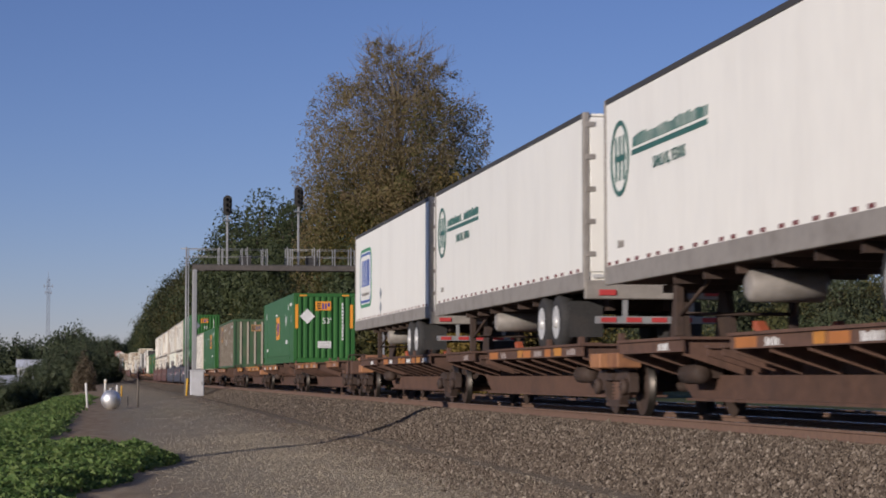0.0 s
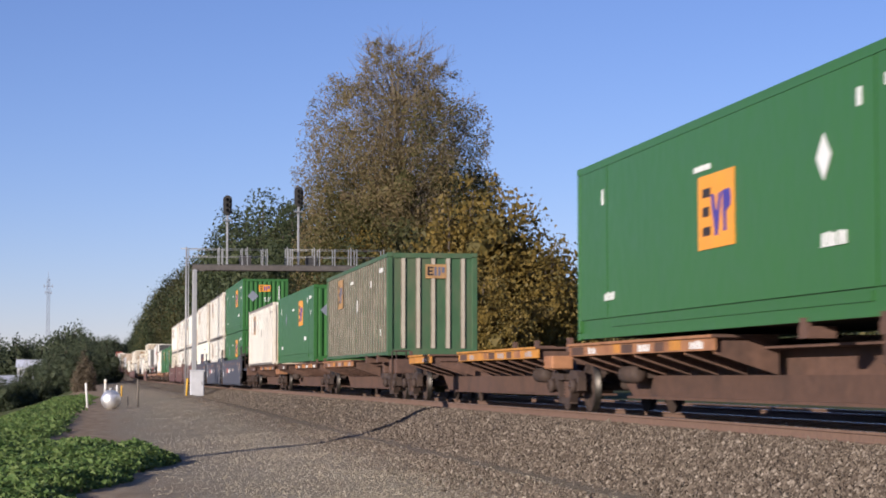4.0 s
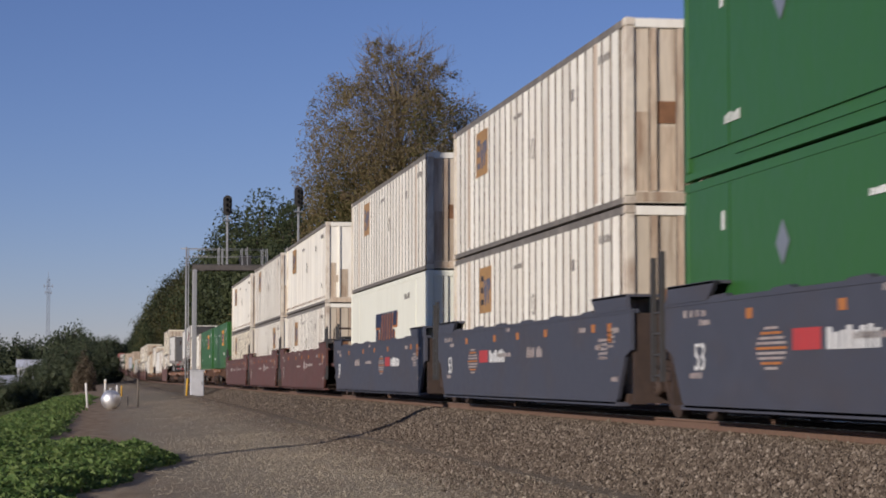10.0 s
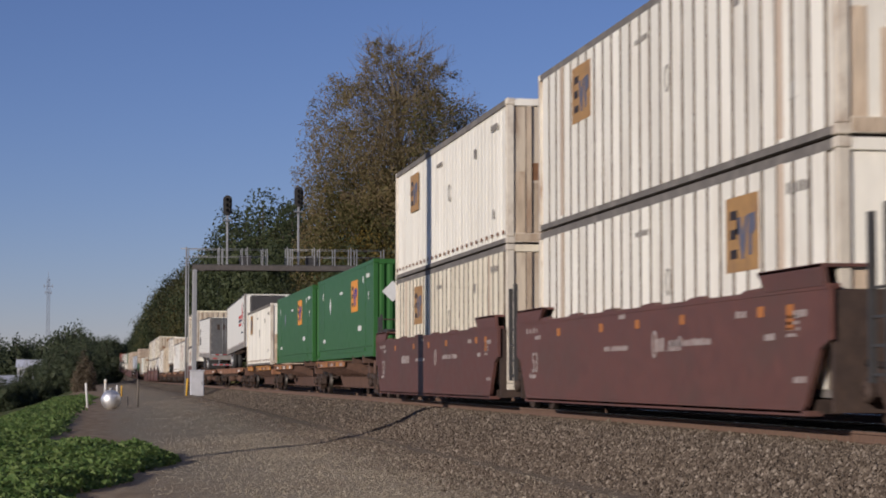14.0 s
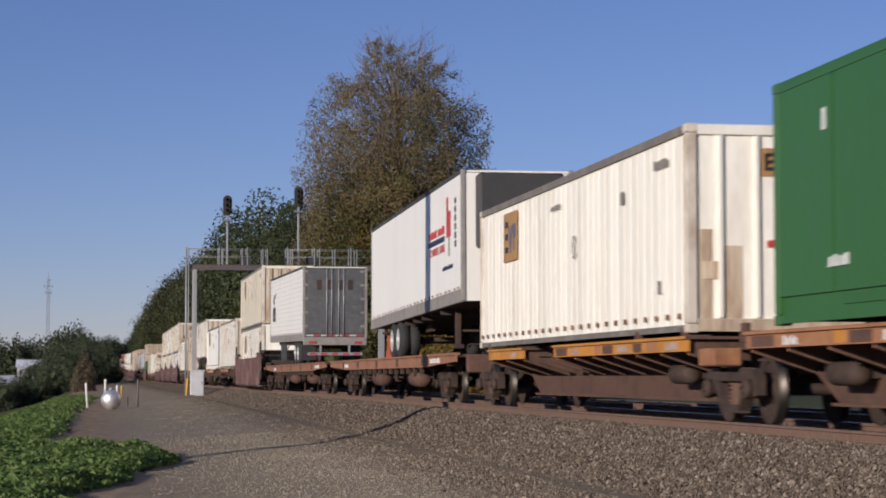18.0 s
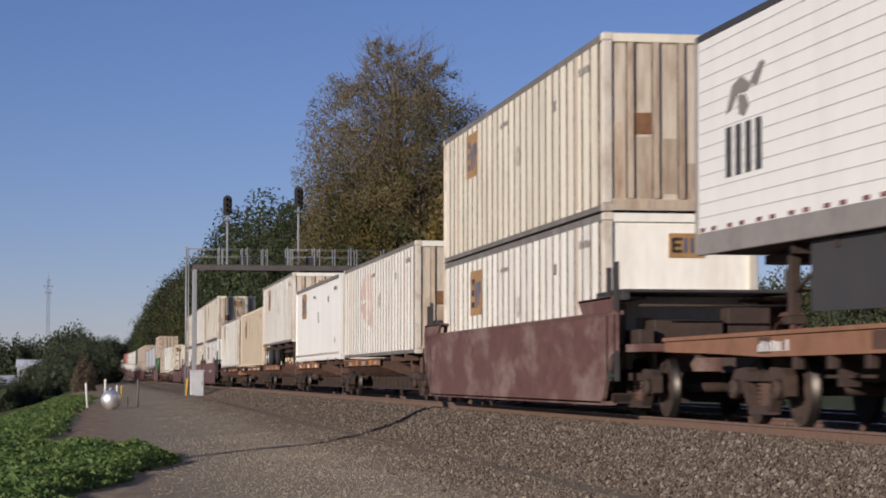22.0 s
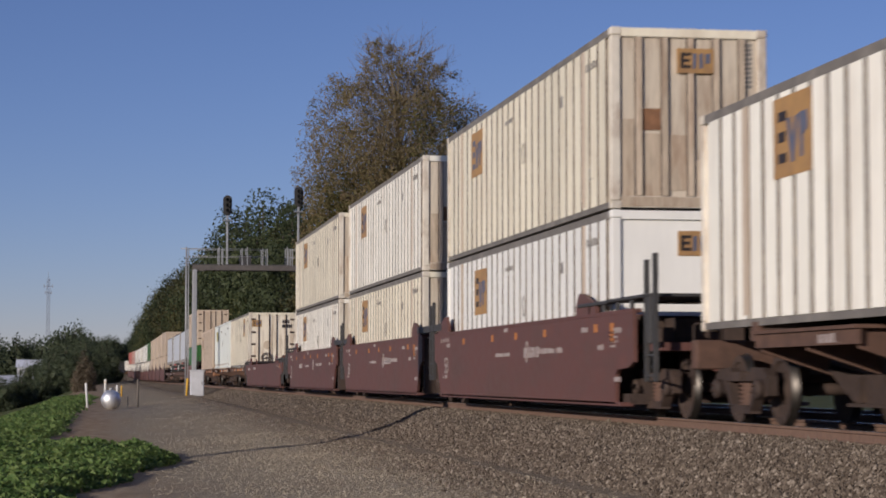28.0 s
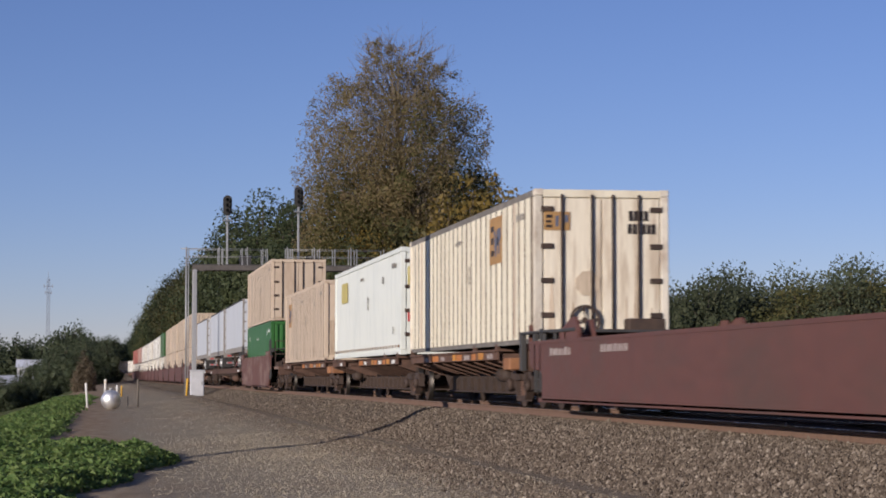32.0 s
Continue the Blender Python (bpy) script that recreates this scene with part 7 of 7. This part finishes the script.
for k, (c, d) in enumerate(((BADGE_GREEN, 0.0), (PAINT["bright"], 0.1), (BADGE_BLUE, 0.14), (PAINT["bright"], 0.22))):
    bm = bmesh.new()
    prism(bm, rounded(11.3 + d, 14.1 - d, 1.66 + d, 3.46 - d, 0.42 - d * 0.8), "x", -1.298 - 0.003 * k, -1.28)
    part("badge_frame", bm, c, w, "green badge frame" if k == 0 else "")
for y in (13.35, 12.95, 12.55, 12.15, 11.85):
    decal("badge_bar", BADGE_BLUE, y - 0.13, y + 0.13, 2.3, 3.1, w, -1.312)
bars_side("lettering", GREYMARK, 11.75, 2.02, 1.8, 0.1, 16, w, -1.312)
for z in (1.55, 1.95):
    bm = bmesh.new()
    prism(bm, [(9.2, z - 0.17), (9.42, z), (9.2, z + 0.17), (8.98, z)], "x", -1.3, -1.288)
    part("side_mark", bm, GREYPLATE, w, "grey diamond mark")
fuel_tank(b, 9.35)

# ---- containers and trailers back along the train ----
SINGLE, UP, DOWN = 1.23, 3.31, 0.36


def green_box(s, z, end="waves", diamond=True, mark53=True, logo=(5.3, 1.98, "new")):
    b, side, wall = container(s, z, "green", "smooth", end, logo=logo, label="bright green smooth-sided container with an orange sign panel")
    x = -CW / 2 - 0.006
    if diamond:
        m = MARK if diamond == "white" else GREYPLATE
        bm = bmesh.new()
        prism(bm, [(0, -0.32), (0.32, 0), (0, 0.32), (-0.32, 0)], "y", -0.034, -0.02)
        part("placard", bm, m, wall, "", pose(-0.72, 0, 1.95))
        bm = bmesh.new()
        pc = 3.7 if logo[0] > 7 else 11.9
        prism(bm, [(pc, 1.6), (pc + 0.25, 1.87), (pc, 2.14), (pc - 0.25, 1.87)], "x", x, x + 0.01)
        part("side_placard", bm, m, side)
    put("end_sign", kept("endsign", lambda: boxes("end_sign", LOGO_ORANGE, (-0.33, 0.33, -0.034, -0.018, 2.2, 2.58))), wall, pose(-0.05, 0, 0), "orange sign panel")
    put("end_sign_shape", kept("endsign2", lambda: boxes("end_sign_shape", LOGO_BLACK, (-0.26, -0.1, -0.042, -0.02, 2.46, 2.52), (-0.26, -0.12, -0.042, -0.02, 2.36, 2.42), (-0.26, -0.1, -0.042, -0.02, 2.26, 2.32))), wall, pose(-0.05, 0, 0))
    put("end_sign_shape", kept("endsign3", lambda: boxes("end_sign_shape", LOGO_BLUE, (-0.05, 0.02, -0.042, -0.02, 2.26, 2.5), (0.07, 0.14, -0.042, -0.02, 2.26, 2.5), (0.19, 0.28, -0.042, -0.02, 2.36, 2.52))), wall, pose(-0.05, 0, 0))
    if mark53:
        words("length_mark", "53'", 0.34, MARK, wall, pose(0.1, -0.028, 1.75) @ ON_END)
        words("length_mark", "5'", 0.34, MARK, side, pose(x - 0.004, 1.1, 1.85) @ ON_SIDE)
    bars_end("number", MARK, 0.73, 0.95, 0.075, 1.6, 11, wall, True, -0.03)
    put("notice", kept("noticeplate", lambda: boxes("notice", MARK, (-0.28, 0.28, -0.03, -0.018, 0.62, 0.9))), wall, None, "white notice plate")
    for z in (0.66, 0.78):
        bars_end("notice_line", SEAM, -0.24, z, 0.48, 0.07, 9, wall, False, -0.036)
    return b, side, wall


b, side, wall = green_box(88.65, SINGLE, diamond="white", logo=(7.95, 1.6, "new"))
for x in (-1.27, 1.05):
    put("hazard_strip", kept("hzs", lambda: boxes("hazard_strip", LOGO_ORANGE, (0, 0.12, -0.014, 0.0, 1.45, 2.45))), wall, pose(x + 0.04, 0, 0))
for x in (-1.05, 0.75):
    put("hazard_strip", kept("hzt", lambda: boxes("hazard_strip", LOGO_ORANGE, (0, 0.3, -0.008, 0.0, 2.8, 2.86))), wall, pose(x, 0, 0))
container(128.95, SINGLE, "old_green", "ribs", "ribs", logo=(11.85, 2.18, "old"), ribs="beige", sign=True, label="faded green container with raised beige ribs and an orange sign")
green_box(149.8, SINGLE, diamond="grey")
container(168.85, SINGLE, "white", "ribs", "ribs", logo=(11.85, 2.1, "old"))
green_box(190.23, UP), green_box(190.23, DOWN)
container(209.75, UP, "white", "ribs", "ribs", logo=(12.5, 2.1, "dull")), container(209.75, DOWN, "white", "ribs", "ribs", logo=(12.1, 2.1, "old"))
container(229.8, UP, "white", "ribs", "ribs", logo=(12.2, 2.13, "dull"))
b, side, wall = container(229.8, DOWN, "ivory", "smooth", "ribs", label="pale ivory smooth-sided container with large dark lettering shapes", marks=False, grime=False)
x = -CW / 2 - 0.006
# a band of leaning navy blocks, over orange ones set a little off
for k, (ya, yb, za, zb) in enumerate(((9.95, 9.0, 1.0, 1.38), (9.6, 9.0, 1.44, 1.74), (9.75, 8.75, 1.8, 2.2), (8.75, 8.4, 0.98, 2.2), (8.2, 7.85, 1.02, 2.2), (7.68, 7.32, 0.98, 2.2), (7.12, 6.78, 1.0, 2.2),
                                      (6.6, 6.25, 0.98, 2.2), (6.05, 5.7, 1.0, 1.7), (6.05, 5.3, 1.8, 2.2))):
    for mat, dy, dz, dx in ((PATCH, -0.07, -0.06, 0.0), (LOGO_NAVY, 0, 0, -0.004)):
        bm = bmesh.new()
        prism(bm, [(ya + 0.3 - 0.22 * (za - 1.6), za + dz - 0.1), (yb + 0.3 + dy - 0.22 * (za - 1.6), za + dz - 0.1), (yb + 0.3 + dy - 0.22 * (zb - 1.6), zb + dz - 0.1), (ya + 0.3 - 0.22 * (zb - 1.6), zb + dz - 0.1)], "x", x + dx, x + dx + 0.01)
        part("dark_letter_shape" if dx else "orange_letter_edge", bm, mat, side, "dark navy painted shape" if dx else "orange painted edge")
bars_side("lettering", GREYMARK, 3.2, 2.35, 0.9, 0.15, 6, side)
container(253.8, UP, "white", "sheet", "posts", logo=(12.6, 2.15, "old"), sign=True), container(253.8, DOWN, "white", "ribs", "ribs", logo=(11.5, 2.05, "old"), sign=True)
container(272.9, UP, "white", "ribs", "plain", logo=(12.6, 2.15, "old")), container(272.9, DOWN, "white", "ribs", "plain", logo=(3.55, 2.08, "old"))
container(292.15, UP, "white", "sheet", "ribs", logo=(12.65, 2.1, "old")), container(292.15, DOWN, "cream", "ribs", "ribs", logo=(11.95, 2.1, "old"))
green_box(313.05, SINGLE, diamond="white", mark53=True, logo=(4.8, 1.98, "new"))
green_box(331.3, SINGLE, diamond="grey", logo=(5.2, 2.02, "new"))
container(351.3, SINGLE, "white", "sheet", "posts", logo=(12.8, 2.18, "old"), sign=True)
b, w = trailer(369.8, 16.0, 1.33, "bright", False, label="clean white road trailer with coloured shapes and a cooling unit", reefer=True, pitch=-1.0, ax=(4.3, 5.5))
x = -1.3
for (m, a0, a1, z0, z1) in ((LOGO_RED, 1.5, 2.1, 2.6, 3.2), (LOGO_RED, 1.85, 2.1, 3.2, 3.55), (LOGO_NAVY, 2.4, 4.9, 2.55, 2.68), (GREYMARK, 1.65, 1.8, 2.15, 2.6)):
    decal("colour_shape", m, a0, a1, z0, z1, w, x)
bars_side("lettering", LOGO_RED, 2.4, 2.74, 2.4, 0.2, 17, w, x), bars_side("lettering", LOGO_NAVY, 1.2, 1.85, 1.5, 0.1, 15, w, x)
words("town_name", "FT. WORTH, TEXAS", 0.26, LOGO_RED, w, pose(x - 0.004, 3.5, 2.38) @ ON_SIDE)
for i in range(6):
    decal("number_bar", LOGO_BLACK, 0.75, 0.95, 3.3 - i * 0.2, 3.44 - i * 0.2, w, x)
b, w = trailer(407.45, 16.2, 1.08, "bright", True, "steel", True, label="white ribbed-line road trailer with quilted stainless steel doors", pitch=0.7)
for i in range(4):
    decal("dark_letter_shape", DARK, 13.3 + i * 0.42, 13.52 + i * 0.42, 1.95, 2.6, w, x - 0.004)
for shape in ([(14.75, 2.78), (14.5, 3.12), (14.1, 3.2), (13.7, 3.05), (13.9, 2.98), (14.3, 3.0), (14.55, 2.82)], [(14.25, 2.98), (14.2, 2.72), (14.0, 2.68), (13.8, 2.8), (13.95, 2.95)], [(13.75, 3.08), (13.3, 3.3), (13.15, 3.26), (13.5, 3.0)]):
    bm = bmesh.new()
    prism(bm, shape, "x", x - 0.004, x + 0.008)
    part("badge_shape", bm, GREYMARK, w)
for i in range(4):
    put("door_letter_shape", kept("dls", lambda: boxes("door_letter_shape", GRIME, (0, 0.2, -0.052, -0.044, 3.05, 3.45))), b, pose(-0.75 + i * 0.42, 0, 0))
part("tank_skirt", boxes_bm((-1.15, -1.1, 9.3, 11.9, 0.15, 0.98)), DARK, b)
container(429.0, UP, "cream", "ribs", "ribs", logo=(12.28, 2.18, "dull")), container(429.0, DOWN, "white", "ribs", "plain", logo=(11.78, 2.08, "old"), sign=True)
b, side, wall = container(449.65, SINGLE, "white", "ribs", "ribs", label="dirty white ribbed container with a faded red emblem")
for shape in ([(11.6, 1.78), (11.5, 2.05), (11.0, 2.4), (10.25, 2.52), (10.25, 1.78)], [(11.7, 1.66), (10.25, 1.66), (10.25, 1.0), (11.0, 1.22), (11.55, 1.5)],
              [(10.02, 2.56), (9.62, 2.56), (9.42, 0.95), (9.9, 0.95)], [(9.4, 2.54), (8.98, 2.5), (8.8, 0.86), (9.25, 0.86)], [(8.72, 1.92), (8.5, 1.86), (8.5, 1.5), (8.7, 1.46)]):
    bm = bmesh.new()
    prism(bm, shape, "x", -CW / 2 - 0.001, -CW / 2 + 0.006)
    part("faded_emblem", bm, EMBLEM, side, "faded red emblem shape")
container(467.15, SINGLE, "bright", "sheet", "ribs", logo=(12.7, 2.2, "old"), label="clean white sheet-sided container with a small orange sign", grime=False)
container(484.91, 2.13, "white", "ribs", "ribs", logo=(12.15, 2.18, "old"), sign=True, label="dirty white ribbed container mounted on a road chassis")
container(501.48, SINGLE, "sand", "ribs", "ribs", logo=(11.8, 2.0, "old"))
container(521.0, SINGLE, "white", "ribs", "ribs", logo=(12.3, 2.25, "old"))
container(542.2, UP, "cream", "ribs", "ribs", logo=(12.2, 2.15, "dull"), sign=True), container(542.2, DOWN, "bright", "ribs", "plain", logo=(11.8, 2.08, "old"), sign=True)
container(562.1, UP, "white", "ribs", "ribs", logo=(12.15, 2.1, "old")), container(562.1, DOWN, "cream", "ribs", "ribs", logo=(11.85, 2.13, "old"))
container(581.0, UP, "cream", "ribs", "ribs", logo=(11.9, 2.12, "old")), container(581.0, DOWN, "white", "ribs", "ribs", logo=(12.15, 2.17, "old"))
b, side, wall = container(624.75, SINGLE, "cream", "ribs", "doors", logo=(3.97, 2.2, "old"))
put("end_sign", kept("endsignf", lambda: boxes("end_sign", LOGO_FADED, (-1.12, -0.62, -0.006, 0.012, 2.15, 2.5))), b)
put("end_sign_shape", kept("endsigng", lambda: boxes("end_sign_shape", LOGO_BLACK, (-1.08, -0.96, -0.012, 0.0, 2.38, 2.44), (-1.08, -0.98, -0.012, 0.0, 2.29, 2.34), (-1.08, -0.96, -0.012, 0.0, 2.2, 2.25))), b)
put("end_sign_shape", kept("endsignh", lambda: boxes("end_sign_shape", LOGO_DULL, (-0.9, -0.84, -0.012, 0.0, 2.22, 2.42), (-0.8, -0.74, -0.012, 0.0, 2.22, 2.42), (-0.72, -0.65, -0.012, 0.0, 2.3, 2.44))), b)
put("round_emblem", kept("hexp", hex_mesh), b, pose(-0.28, 0.008, 1.15), "faded round emblem")
for xa, xb, za, zb, w in ((0.6, 0.74, 0.3, 1.7, 0.5), (0.42, 0.52, 0.25, 0.9, 0.6), (-1.04, -0.9, 0.22, 1.3, 0.4), (-0.62, -0.5, 0.22, 0.8, 0.5), (0.86, 1.06, 0.22, 0.7, 0.7)):
    bm = bmesh.new()
    prism(bm, [(xa, za), (xb, za), (xb - (xb - xa) * w * 0.5, (za + zb) / 2), ((xa + xb) / 2 + 0.01, zb), ((xa + xb) / 2 - 0.01, zb), (xa + (xb - xa) * w * 0.5, (za + zb) / 2)], "y", 0.007, 0.012)
    part("rust_stain", bm, STREAK, b, "brown rust streak")
bars_end("number", LOGO_BLACK, 0.52, 2.35, 0.4, 0.18, 4, b), bars_end("number", LOGO_BLACK, 0.5, 2.1, 0.56, 0.18, 6, b)
b, side, wall = container(642.65, SINGLE, "blue_white", "sheet", "doors", marks=True)
decal("yellow_sign", LOGO_YELLOW, 12.5, 14.1, 1.85, 2.5, side, -CW / 2 - 0.004)
put("yellow_end_sign", kept("ysign", lambda: boxes("yellow_end_sign", LOGO_YELLOW, (-1.1, -0.8, -0.006, 0.012, 1.9, 2.4))), b)
put("red_end_sign", kept("rsign", lambda: boxes("red_end_sign", LOGO_RED, (-1.1, -0.8, -0.006, 0.012, 0.9, 1.2))), b)
container(662.25, SINGLE, "tan", "ribs", "ribs", logo=(13.9, 2.0, "old"))
container(686.25, UP, "tan", "ribs", "doors"), container(686.25, DOWN, "green", "smooth", "waves")
for s in (706.45, 725.05, 746.85):
    trailer(s, 16.15, 1.1, "silver", True, label="pale silver road trailer on a flat car", near=False)
for i in range(16):
    s = 771.2 + 82 * (i // 4) + 19.6 * (i % 4)
    up = "tan" if s < 847 else ("green" if s < 867 else ("bright" if s < 977 else ("pink" if s < 1027 else "red")))
    if s > 902 and s < 977 and i % 2:
        up = "white"
    lo = "tan" if s < 852 else "white"
    container(s, UP, up, "ribs", "ribs", near=False), container(s, DOWN, lo, "ribs", "ribs", near=False)
for k in range(5):
    container(1099.83 + 17.4 * k, SINGLE, "white", "ribs", "ribs", near=False)


def chassis(s):
    root = tagged(new("container_chassis"), "black steel road chassis with twin wheels under a container", "chassis")
    MOVING.append((root, s, 1.1, 0))
    part("main_rail", boxes_bm((-0.55, -0.4, 0.2, 15.9, 0.68, 1.0)), GRIME, root)
    part("main_rail", boxes_bm((0.4, 0.55, 0.2, 15.9, 0.68, 1.0)), GRIME, root)
    for y in (0.3, 4.0, 8.0, 12.0, 15.8):
        part("cross_member", boxes_bm((-1.25, 1.25, y - 0.08, y + 0.08, 0.84, 1.02)), AMBER if y > 15 else GRIME, root)
    for a in (13.0, 14.25):
        for sg in (1, -1):
            w = put("wheel", kept("tyre", tyre_mesh), root, pose(0, a, 0.5) @ Matrix.Diagonal((sg, 1, 1, 1)) @ pose(-0.98, 0, 0))
            put("wheel_hub", kept("hub", hub_mesh), w)
    for sg in (1, -1):
        part("landing_leg", boxes_bm((sg * 0.9 - 0.07, sg * 0.9 + 0.07, 3.0, 3.14, 0.02, 0.8)), GRIME, root)
        part("mud_flap", boxes_bm((sg * 0.9 - 0.3, sg * 0.9 + 0.3, 15.0, 15.03, 0.2, 0.8)), BLACK, root)


chassis(484.91)


# ---- everything that runs ----
def motions():
    times = [0, 1, 2, 3, 4, 6, 8, 10, 12, 14, 16, 18, 20, 22, 24, 26, 28, 29, 30, 31, 32]
    for ob, s, z, pitch in MOVING:
        rows = []
        for t in times:
            y = s - run(t)
            rows.append((t, pose(XC, y, ZR + z + rise(y), pitch)))
        walk(ob, rows)
    for w, dy, s in SPINNING:
        rows, a = [(0, pose(0, dy, WR))], 0.0
        for f in range(1, 32 * FPS):
            t = f / FPS
            y = s - run(t)
            if 13 < y < 95:
                if not len(rows) > 1:
                    rows.append((t, pose(0, dy, WR)))
                    continue
                a += (run(t) - run(t - 1 / FPS)) / WR
                rows.append((t, pose(0, dy, WR, math.degrees(a))))
        rows.append((32.0, pose(0, dy, WR, math.degrees(a))))
        walk(w, rows)


motions()
